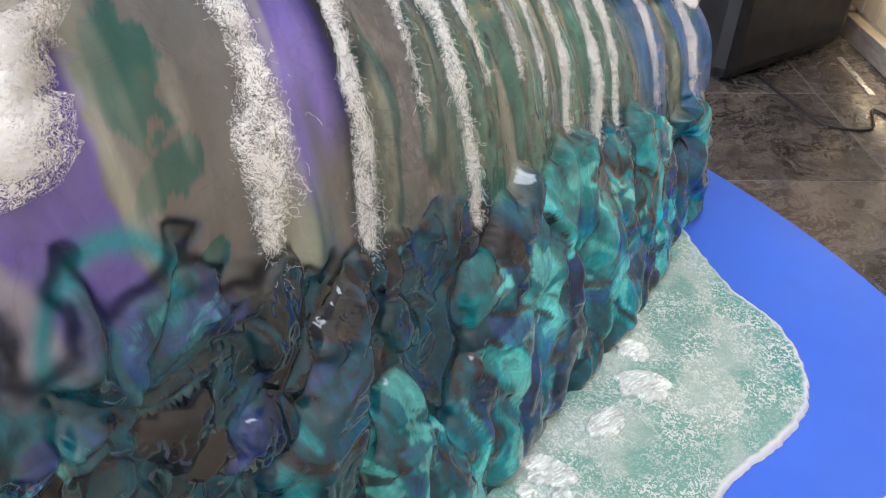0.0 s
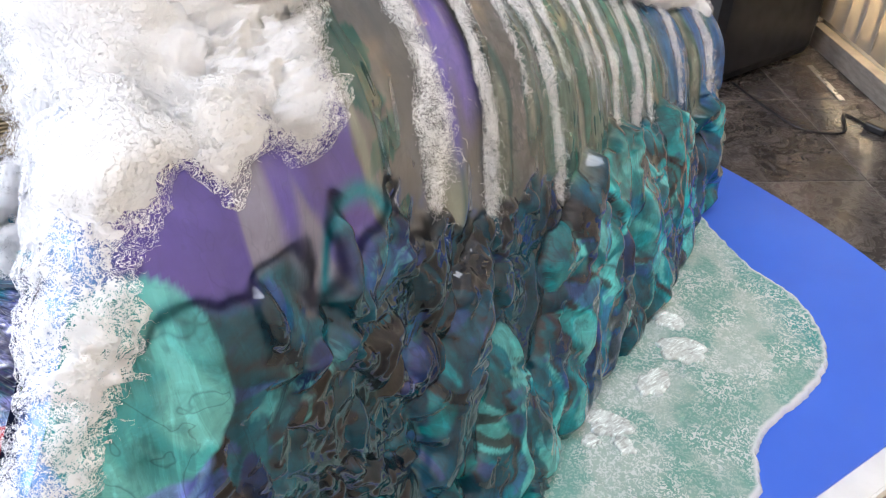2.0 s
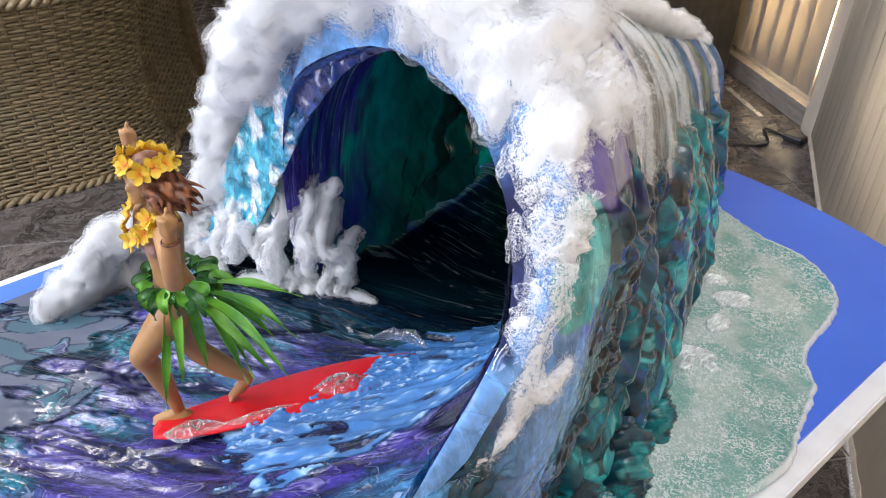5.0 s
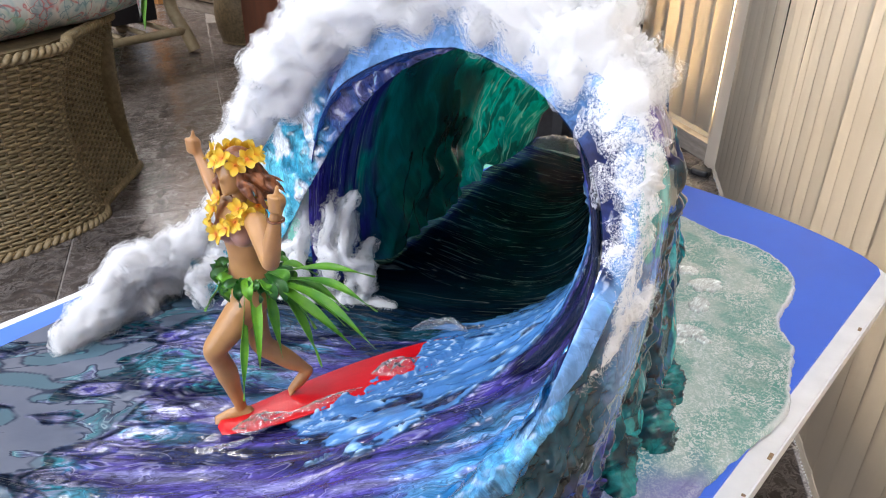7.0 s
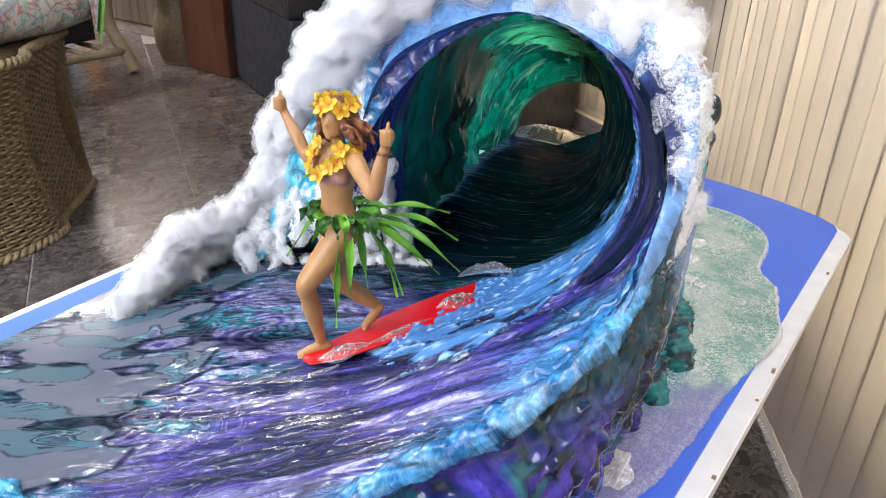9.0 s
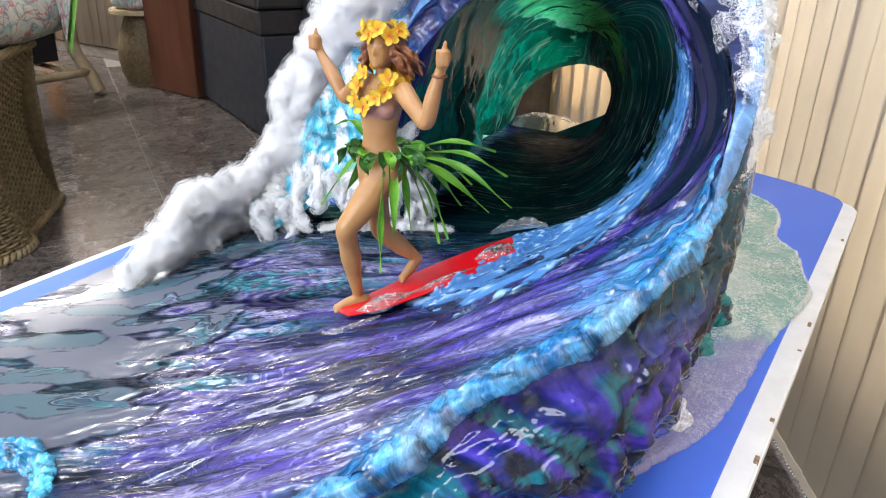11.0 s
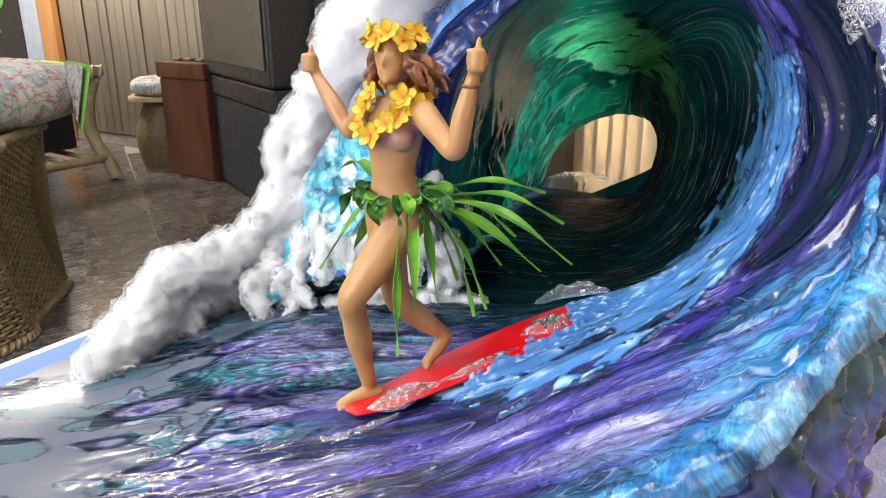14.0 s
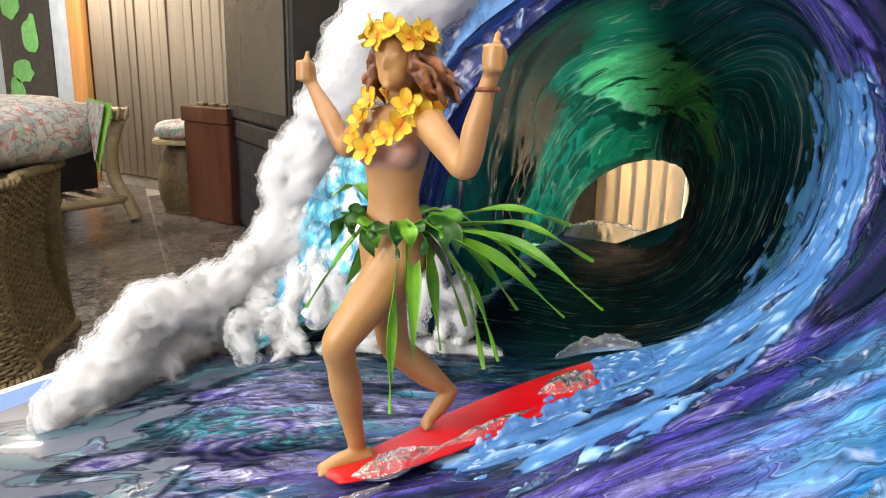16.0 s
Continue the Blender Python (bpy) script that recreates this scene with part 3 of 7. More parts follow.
    # bright mint patch: light glowing through the roof, put into the pigment
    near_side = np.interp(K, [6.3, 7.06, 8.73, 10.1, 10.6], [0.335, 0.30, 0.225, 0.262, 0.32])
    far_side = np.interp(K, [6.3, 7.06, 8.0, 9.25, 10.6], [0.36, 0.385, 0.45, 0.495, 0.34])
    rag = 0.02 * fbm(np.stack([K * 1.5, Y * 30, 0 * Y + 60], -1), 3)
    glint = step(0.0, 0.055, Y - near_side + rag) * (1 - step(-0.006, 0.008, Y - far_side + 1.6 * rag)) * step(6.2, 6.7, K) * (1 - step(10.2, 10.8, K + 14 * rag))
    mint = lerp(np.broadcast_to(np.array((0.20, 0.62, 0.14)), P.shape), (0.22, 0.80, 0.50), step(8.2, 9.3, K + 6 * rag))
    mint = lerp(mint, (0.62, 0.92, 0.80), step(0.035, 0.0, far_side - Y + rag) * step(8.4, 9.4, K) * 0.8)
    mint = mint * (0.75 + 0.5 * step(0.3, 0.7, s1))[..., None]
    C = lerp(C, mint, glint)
    drip = fbm(np.stack([K * 1.1 + 3, Y * 38 - 1.2 * K, 0 * Y + 71], -1), 2)
    C = lerp(C, (0.006, 0.05, 0.045), step(0.40, 0.46, drip) * step(0.05, 0.4, glint) * 0.9)
    cloud = 0.5 + 0.9 * fbm(np.stack([K * 0.9, Y * 14, 0 * Y + 40], -1), 4)
    teal = step(10.0, 10.8, K + 1.3 * wob + 1.6 * (cloud - 0.5)) * (1 - step(12.0, 12.7, K + 2.4 * (cloud - 0.5))) * step(0.04, 0.10, Y + 0.1 * wob) * (1 - step(0.5, 0.62, Y))
    C = lerp(C, (0.010, 0.39, 0.375), teal * (0.35 + 0.65 * step(0.3, 0.6, cloud)))
    C = lerp(C, (0.014, 0.06, 0.06), step(4.0, 6.0, K) * step(0.56, 0.64, cloud) * step(0.16, 0.28, Y) * 0.75 * (1 - np.clip(glint * 1.3, 0, 1)))
    purple = step(9.0, 10.0, K + wob) * (1 - step(0.05, 0.12, Y + 0.12 * wob)) * step(-0.02, 0.01, Y)
    C = lerp(C, (0.05, 0.035, 0.36), purple)
    live = np.clip(live - 0.5 * tubeness, 0, 1)
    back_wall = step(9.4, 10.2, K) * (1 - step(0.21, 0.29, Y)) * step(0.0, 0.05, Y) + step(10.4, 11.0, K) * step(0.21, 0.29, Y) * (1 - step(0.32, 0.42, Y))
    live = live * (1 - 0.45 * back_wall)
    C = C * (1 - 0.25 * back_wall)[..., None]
    # light blue froth painted beside the board and up the wall
    holes = fbm(np.stack([flow[..., 0] * 15, flow[..., 1] * 52, 0 * Y + 8], -1), 3)
    lace = fbm(np.stack([flow[..., 0] * 40, flow[..., 1] * 95, 0 * Y + 18], -1), 3)
    top_y = np.interp(K, [3.2, 3.45, 4.0, 4.8, 5.4, 6.0, 6.6, 7.3], [0.0, 0.05, 0.12, 0.16, 0.165, 0.165, 0.16, 0.12])
    low_y = np.interp(K, [3.2, 3.9, 4.5, 4.85, 5.0, 5.16, 5.7, 6.3, 7.3], [-0.13, -0.19, -0.19, -0.20, -0.155, -0.085, -0.03, -0.022, -0.006])
    tips = 7.0 + 0.75 * fbm(np.stack([Y * 26, 0 * Y, 0 * Y + 33], -1), 2)
    band = step(-0.004, 0.004, top_y - Y + 0.030 * lace) * step(-0.004, 0.004, Y - low_y + 0.030 * lace) * step(3.30, 3.42, K + 0.25 * lace) * (1 - step(-0.05, 0.12, K - tips))
    gap = step(0.36, 0.40, holes + 0.22 * lace)
    band = band * (1 - gap)
    froth_blue = lerp(np.broadcast_to(np.array((0.064, 0.195, 0.47)), P.shape), (0.088, 0.25, 0.54), step(-0.1, 0.3, lace))
    froth_blue = lerp(froth_blue, (0.40, 0.62, 0.86), step(0.36, 0.50, lace) * step(-0.02, -0.12, Y - top_y) * 0.7)
    C = lerp(C, (0.012, 0.022, 0.06), gap * step(-0.01, 0.01, top_y - Y) * step(-0.01, 0.01, Y - low_y) * step(3.4, 3.6, K) * (1 - step(-0.2, 0.0, K - tips)) * 0.8)
    C = lerp(C, froth_blue, band)
    live = live * (1 - 0.8 * band)
    P = P + N * (band * (0.0022 + 0.0016 * lace))[..., None]
    outer_band = (1 - step(0.016, 0.04, np.abs(Y - low_y + 0.045) + 0.04 * holes)) * step(4.3, 4.9, K) * (1 - 0.8 * step(5.2, 5.6, K)) * (1 - step(7.2, 8.0, K))
    C = lerp(C, (0.055, 0.04, 0.28), outer_band * 0.8)
    lip = step(7.0, 8.0, K) * (1 - step(0.0, 0.045, Y + 0.05 * wob)) * (1 - step(11.2, 12.0, K))
    C = lerp(C, (0.05, 0.17, 0.52), lip * step(7.6, 8.2, K) * 0.9)
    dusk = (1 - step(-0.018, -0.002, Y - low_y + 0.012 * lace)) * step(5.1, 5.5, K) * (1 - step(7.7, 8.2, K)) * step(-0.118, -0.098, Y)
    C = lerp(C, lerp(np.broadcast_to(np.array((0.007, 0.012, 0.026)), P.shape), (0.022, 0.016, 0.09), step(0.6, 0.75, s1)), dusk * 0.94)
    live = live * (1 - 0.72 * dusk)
    # turquoise froth painted below the ridge
    crest = step(5.15, 5.75, K + 0.35 * wob + 0.25 * holes) * (1 - step(-0.175, -0.125, Y + 0.02 * wob)) * (1 - step(6.6, 7.2, K))
    C = lerp(C, lerp(np.broadcast_to(np.array((0.012, 0.13, 0.34)), P.shape), (0.08, 0.29, 0.55), step(0.35, 0.75, s2)), crest * (1 - 0.7 * step(0.3, 0.45, holes)))
    P = P + N * (0.004 * crest * (0.5 + 1.1 * fbm(P * 55, 3)))[..., None]
    P[..., 2] += 0.010 * np.exp(-((P[..., 0] + 0.382) ** 2 + (Y - 0.0) ** 2) / (2 * 0.028 ** 2)) * (1 - step(5.0, 6.0, K))
    # leave out what lies beyond the rim
    kmax = face_edge(y)
    P = trim(P, k, kmax)
    faces = grid_faces(*P.shape[:2])
    ok = (K <= kmax[:, None] + 0.03).ravel()
    faces = faces[ok[faces].any(1)]
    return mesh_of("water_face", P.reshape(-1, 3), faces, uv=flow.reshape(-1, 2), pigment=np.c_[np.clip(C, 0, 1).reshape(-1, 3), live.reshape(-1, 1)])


def lump_top(Y):
    """The height at which the lumps end below the smooth flank."""
    return np.interp(Y, [-0.1, 0.03, 0.081, 0.144, 0.305, 0.396, 0.6], [0.350, 0.346, 0.334, 0.276, 0.232, 0.212, 0.15])


def lump_field(Y, Z):
    """Overlapping rounded lumps of resin on the lower flank: their height, and the tint of the foremost one."""
    rng = np.random.RandomState(21)
    tints = np.array(((0.002, 0.10, 0.14), (0.002, 0.14, 0.18), (0.003, 0.19, 0.23), (0.002, 0.045, 0.085), (0.025, 0.34, 0.37), (0.003, 0.025, 0.085), (0.002, 0.115, 0.16), (0.006, 0.23, 0.26)))
    clear = np.array(((0.004, 0.010, 0.016), (0.014, 0.012, 0.012), (0.002, 0.014, 0.060), (0.002, 0.050, 0.080), (0.003, 0.004, 0.008), (0.003, 0.022, 0.034)))
    violet = np.array(((0.012, 0.012, 0.20), (0.05, 0.03, 0.40), (0.006, 0.035, 0.24), (0.008, 0.014, 0.10), (0.08, 0.05, 0.48), (0.010, 0.010, 0.30), (0.004, 0.10, 0.16), (0.012, 0.012, 0.03)))
    wy = Y + 0.011 * fbm(np.stack([Y * 30, Z * 24, 0 * Y + 1], -1), 2)
    wz = Z + 0.014 * fbm(np.stack([Y * 30, Z * 24, 0 * Y + 8], -1), 2)
    best = np.zeros(Y.shape)
    tint = np.broadcast_to(np.array((0.003, 0.05, 0.075)), Y.shape + (3,)).copy()
    rows = []
    for k in range(250):
        yc = rng.uniform(-0.62, 0.68)
        top = float(lump_top(yc))
        if yc < -0.05:
            top = max(0.19 + 0.42 * (yc + 0.1), 0.03)
        zc = rng.uniform(-0.01, top)
        big = rng.uniform(0.55, 1.3) * (0.7 if zc > 0.19 or yc < 0.0 else 1.5)
        rows.append((yc, zc, 0.017 * big, 0.032 * big * rng.uniform(0.8, 1.7), rng.uniform(-0.45, 0.45), rng.uniform(0.009, 0.015) * big))
    for yc, zc, ry, rz, lean, deep in rows:
        u, v = (wy - yc + lean * (wz - zc)) / ry, (wz - zc) / rz
        h = deep * np.sqrt(np.clip(1 - u * u - v * v, 0, None))
        pal = violet if yc < -0.03 else (clear if zc > 0.20 or (yc < 0.085 and zc > 0.06) else tints)
        c = pal[rng.randint(len(pal))]
        win = h > best
        f = np.where(win, step(0.0, 0.002, h - best), 0.0)
        tint = lerp(tint, c, f)
        best = np.maximum(best, h)
    return best, tint


def back_sheet():
    """The outside of the wave: smooth glassy flank above, folded lumps below."""
    y = np.concatenate([np.linspace(-0.75, -0.12, 180, endpoint=False), np.linspace(-0.12, 0.22, 310, endpoint=False), np.linspace(0.22, 0.685, 230)])
    P, k = loft(OY, OUTER, y, np.concatenate([np.linspace(0, 3.6, 230, endpoint=False), np.linspace(3.6, 11, 170)]))
    K, Y, Z = np.broadcast_to(k[None], P.shape[:2]), P[..., 1], P[..., 2]
    N = normals(P)
    N *= np.sign((N * ((P - (-0.55, 0, 0.1)) * (1, 0, 1))).sum(-1, keepdims=True))
    arc = np.cumsum(np.linalg.norm(np.diff(P, axis=1, prepend=P[:, :1]), axis=-1), axis=1)
    edge = lump_top(Y)
    lumps, tint = lump_field(Y, Z)
    low = 1 - step(edge - 0.010, edge + 0.006, Z + 0.022 * fbm(P * 26, 3))
    q = np.stack([Y * 21 + 6 * Z, Z * 18, 0 * Y], -1)
    warp = fbm(q * 0.6 + 5, 2)
    bend = np.stack([fbm(q * 0.7 + 11, 2), fbm(q * 0.7 + 23, 2), 0 * Y], -1)
    qq = q + 1.5 * bend
    fold = 0.8 * billow(qq * 0.85, 2, 0.25) + 0.5 * fbm(q * 0.5 + 9, 2)
    front = 1 - step(-0.10, 0.02, Y)
    fine = fbm(np.stack([Y * 70, Z * 34, P[..., 0] * 30], -1) + warp[..., None], 3)
    wrinkle = 0.5 - 2.0 * np.abs(perlin(np.stack([Y * 62 + 9, Z * 40, 0 * Y], -1) + 2.2 * bend + fine[..., None] * 0.3))
    right = 1 - step(6.5, 8.0, K)
    mid = step(0.0, 0.05, Z - 0.11 - 0.08 * step(0.05, 0.14, Y)) * (1 - step(0.29, 0.33, Z)) * (1 - step(0.22, 0.36, Y))
    d = right * (low * (lumps + 0.004 * fold + (0.0006 + 0.0024 * mid + 0.003 * front) * wrinkle + 0.0005 * fine) + (1 - low) * (0.003 * fbm(np.stack([Y * 24, Z * 5, 0 * Y], -1), 3) + 0.0014 * fbm(np.stack([Y * 55, Z * 26, 0 * Y + 3], -1), 2))) * (0.45 + 0.55 * step(0.0, 0.25, K))
    N[..., 2] *= step(0.0, 0.3, K)
    panel = step(0.9, 1.1, 2.0 - (((Y + 0.046) / 0.030) ** 2) ** 1.5 - (((Z - 0.331) / 0.039) ** 2) ** 1.5)
    smooth_front = (1 - step(-0.02, 0.01, Y)) * step(0.12, 0.17, Z) * step(-0.16, -0.10, Y)
    d = d * (1 - 0.85 * np.maximum(panel, smooth_front))
    P = P + N * d[..., None]
    s = 0.5 + 0.95 * fbm(np.stack([Y * 20, Z * 9, 0 * Y + 3], -1) + 1.6 * bend, 3)
    s2 = 0.5 + 0.95 * fbm(np.stack([Y * 34, Z * 15, 0 * Y + 11], -1) + 2.0 * bend, 3)
    # lower lumps: each its own teal, paler where the resin ran thin, in soft runs down the flank
    run = 0.5 + 0.95 * fbm(np.stack([Y * 30, Z * 8, 0 * Y + 53], -1) + 1.3 * bend, 3)
    C = tint * (0.6 + 0.85 * step(0.2, 0.85, s))[..., None]
    C = lerp(C, (0.012, 0.30, 0.33), step(0.60, 0.78, run) * step(0.06, 0.16, tint[..., 1]) * 0.4)
    C = lerp(C, (0.12, 0.56, 0.56), step(0.75, 0.80, run) * step(0.06, 0.12, tint[..., 1]) * 0.6)
    C = lerp(C, (0.002, 0.05, 0.085), step(0.42, 0.22, run) * 0.75)
    C = lerp(C, (0.016, 0.014, 0.018), step(0.70, 0.78, s2) * step(0.55, 0.4, s) * 0.85)
    C = lerp(C, (0.03, 0.05, 0.22), step(0.84, 0.90, s2) * step(0.5, 0.6, s) * 0.5)
    # upper flank: grey olive, violet, dark green, streaked downwards
    v1 = 0.5 + 0.9 * fbm(np.stack([Y * 16, Z * 2.2, 0 * Y + 21], -1), 3)
    v2 = 0.5 + 0.9 * fbm(np.stack([Y * 30, Z * 5, 0 * Y + 31], -1), 3)
    U = np.broadcast_to(np.array((0.098, 0.098, 0.096)), P.shape) * (1 + 0.25 * fbm(P * 14, 3))[..., None]
    U = lerp(U, (0.035, 0.12, 0.095), step(0.2, 0.36, Y + 0.2 * (v1 - 0.5)))
    U = lerp(U, (0.02, 0.06, 0.055), step(0.60, 0.66, v2) * 0.85 * step(0.1, 0.2, Y))
    U = lerp(U, (0.13, 0.10, 0.36), np.exp(-(((Y - 0.165 + 0.02 * (v2 - 0.5)) / 0.016) ** 2) ** 2 - (((Z - 0.365 + 0.03 * (v1 - 0.5)) / 0.038) ** 2) ** 2))
    U = lerp(U, (0.085, 0.062, 0.25), (1 - step(0.070, 0.078, Y + 0.022 * (v2 - 0.5) + 0.012 * fine)) * step(0.22, 0.26, Z))
    shreds = fbm(P * np.array((55, 75, 60)) + 2, 4)
    for py, pz, ry, rz in ((0.087, 0.385, 0.015, 0.022), (0.090, 0.355, 0.015, 0.009), (0.094, 0.315, 0.012, 0.008)):
        U = lerp(U, (0.022, 0.075, 0.065), step(0.95, 1.05, 1.9 - ((Y - py) / ry) ** 2 - ((Z - pz) / rz) ** 2 + 0.8 * shreds))
    U = lerp(U, (0.02, 0.09, 0.25), step(0.5, 0.6, Y) * (1 - step(0.45, 0.7, v2)))
    U = lerp(U, (0.30, 0.30, 0.24), step(0.72, 0.9, v2) * 0.5)
    C = lerp(C, U, 1 - low)
    ring = np.sqrt(((Y - 0.055) / 0.024) ** 2 + ((Z - 0.322) / 0.030) ** 2)
    C = lerp(C, (0.004, 0.17, 0.22), np.exp(-((ring - 1.0) / 0.14) ** 2) * step(0.31, 0.322, Z + 0.4 * (Y - 0.05)) * 0.9)
    # front flank: light blue by the rim, violet and deep blue lumps under the ridge
    C = lerp(C, (0.16, 0.33, 0.68), (1 - step(-0.046, -0.030, Y + 0.02 * (s - 0.5))) * step(0.10, 0.16, Z + 0.05 * (s2 - 0.5)) * step(-0.14, -0.08, Y))
    C = lerp(C, lerp(np.broadcast_to(np.array((0.045, 0.30, 0.32)), P.shape), (0.12, 0.43, 0.43), step(0.4, 0.8, s)), step(0.9, 1.1, 2.0 - (((Y + 0.046) / 0.030) ** 2) ** 1.5 - (((Z - 0.331) / 0.039) ** 2) ** 1.5 + 0.3 * (s2 - 0.5)))
    C = lerp(C, (0.05, 0.03, 0.28), (1 - step(-0.10, -0.03, Y + 0.06 * (s2 - 0.5))) * (1 - step(0.15, 0.19, Z)) * step(0.45, 0.6, s) * 0.7)
    front_low = (1 - step(-0.05, 0.01, Y + 0.03 * (s2 - 0.5))) * (1 - step(0.13, 0.18, Z + 0.02 * (s - 0.5)))
    deep_blue = lerp(np.broadcast_to(np.array((0.004, 0.008, 0.035)), P.shape), (0.010, 0.018, 0.17), step(0.3, 0.5, s))
    deep_blue = lerp(deep_blue, (0.050, 0.030, 0.38), step(0.56, 0.68, s))
    deep_blue = lerp(deep_blue, (0.006, 0.13, 0.18), step(0.74, 0.82, s2))
    C = lerp(C, deep_blue, front_low * 0.88)
    # thin clear green resin over the tube
    roof = step(6.4, 7.4, K) * step(0.08, 0.14, Y)
    C = lerp(C, (0.34, 0.85, 0.60), roof)
    live = (1 - 0.5 * roof) * (1 - (0.72 - 0.62 * step(0.16, 0.22, Y)) * (1 - low) * (1 - roof))
    kmax = flank_edge(y)
    P = trim(P, k, kmax)
    faces = grid_faces(*P.shape[:2])
    ok = (K <= kmax[:, None] + 0.03).ravel()
    faces = faces[ok[faces].any(1)]
    return mesh_of("back_face", P.reshape(-1, 3), faces, uv=np.stack([Z, Y], -1).reshape(-1, 2), pigment=np.c_[np.clip(C, 0, 1).reshape(-1, 3), live.reshape(-1, 1)])


WAVE = thing("resin_wave_sculpture", "glossy blue and teal resin breaking wave with white wool foam", "sculpture")
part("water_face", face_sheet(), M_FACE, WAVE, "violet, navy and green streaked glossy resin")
part("back_face", back_sheet(), M_BACK, WAVE, "teal lumped and grey violet glossy resin")


def end_ring():
    """Closes the far end of the tube, between the hollow and the flank."""
    a, _ = loft(WY, INNER, [0.685], 120)
    b, _ = loft(OY, OUTER, [0.68], 120)
    a, b = a[0], b[0]
    a[:20] = a[20]
    w = np.linspace(0, 1, 9)[:, None, None]
    P = b[None] * (1 - w) + a[None] * w
    P[..., 1] += 0.012 * np.sin(np.pi * w[..., 0]) + 0.008 * fbm(P * 30, 3)
    C = np.broadcast_to(np.array((0.01, 0.07, 0.12)), P.shape) * (1 + 0.8 * fbm(P * 25, 3))[..., None]
    return mesh_of("end_ring", P.reshape(-1, 3), grid_faces(9, 120), uv=P[..., [2, 1]].reshape(-1, 2), pigment=np.clip(C, 0, 1).reshape(-1, 3))


part("end_ring", end_ring(), M_BACK, WAVE)
part("rim_edge", rim_strip(), M_BACK, WAVE, "light blue resin rim, inner side painted dark as the tube's inside")


# ---- white wool foam, froth, shore ----
def wool():
    m, t, b = material("white_wool_fibre", 0.95)
    v = coords(t, "Object")
    n = noise_tex(t, v, 60, 6, 0.7)
    t.links.new(ramp(t, n, [(0.3, (0.95, 0.95, 0.955)), (0.7, (0.975, 0.975, 0.97))]), b.inputs["Base Color"])
    b.inputs["Subsurface Weight"].default_value, b.inputs["Subsurface Scale"].default_value = 0.2, 0.004
    b.inputs["Subsurface Radius"].default_value = (1.0, 1.0, 1.0)
    b.inputs["Specular IOR Level"].default_value = 0.1
    h = mix(t, 0.5, noise_tex(t, v, 260, 7, 0.75, 1.5), noise_tex(t, v, 1100, 4, 0.75, 1.0))
    t.links.new(bump(t, h, 0.9, 0.0022), b.inputs["Normal"])
    tr = node(t, "ShaderNodeBsdfTranslucent", Color=(0.95, 0.95, 0.95, 1))
    mx = node(t, "ShaderNodeMixShader", i0=0.04, i1=b.outputs[0], i2=tr.outputs[0])
    t.links.new(mx.outputs[0], t.nodes["Material Output"].inputs[0])
    return m


def fibre():
    m, t, b = material("loose_wool_fibre", 0.9, colour=(0.96, 0.96, 0.96))
    b.inputs["Specular IOR Level"].default_value = 0.1
    tr = node(t, "ShaderNodeBsdfTranslucent", Color=(0.93, 0.93, 0.93, 1))
    mx = node(t, "ShaderNodeMixShader", i0=0.45, i1=b.outputs[0], i2=tr.outputs[0])
    t.links.new(mx.outputs[0], t.nodes["Material Output"].inputs[0])
    return m


def web():
    """A net of curling fibres with gaps, as dense as the red pigment says."""
    m, t, b = material("combed_wool_web", 0.9, colour=(0.96, 0.96, 0.96))
    b.inputs["Specular IOR Level"].default_value = 0.1
    pig = node(t, "ShaderNodeAttribute")
    pig.attribute_name = "pigment"
    v = coords(t, "Object")
    a = math_node(t, "ABSOLUTE", math_node(t, "SUBTRACT", noise_tex(t, v, 210, 2, 0.5, 1.6), 0.5))
    c = math_node(t, "ABSOLUTE", math_node(t, "SUBTRACT", noise_tex(t, v, 480, 2, 0.5, 1.2), 0.5))
    clump = ramp(t, noise_tex(t, v, 55, 3, 0.6), [(0.3, 0.35), (0.7, 1.5)])
    dense = node(t, "ShaderNodeSeparateColor", Color=pig.outputs["Color"]).outputs[0]
    lim = math_node(t, "MULTIPLY", math_node(t, "MULTIPLY", dense, clump), 0.042)
    solid = math_node(t, "LESS_THAN", math_node(t, "MINIMUM", a, c), lim)
    tr = node(t, "ShaderNodeBsdfTranslucent", Color=(0.93, 0.93, 0.93, 1))
    mx = node(t, "ShaderNodeMixShader", i0=0.45, i1=b.outputs[0], i2=tr.outputs[0])
    clear = t.nodes.new("ShaderNodeBsdfTransparent")
    out = node(t, "ShaderNodeMixShader", i0=solid, i1=clear.outputs[0], i2=mx.outputs[0])
    t.links.new(out.outputs[0], t.nodes["Material Output"].inputs[0])
    return m


M_WOOL = wool()
M_WEB = web()
M_FIBRE = fibre()
RNG = np.random.RandomState(11)


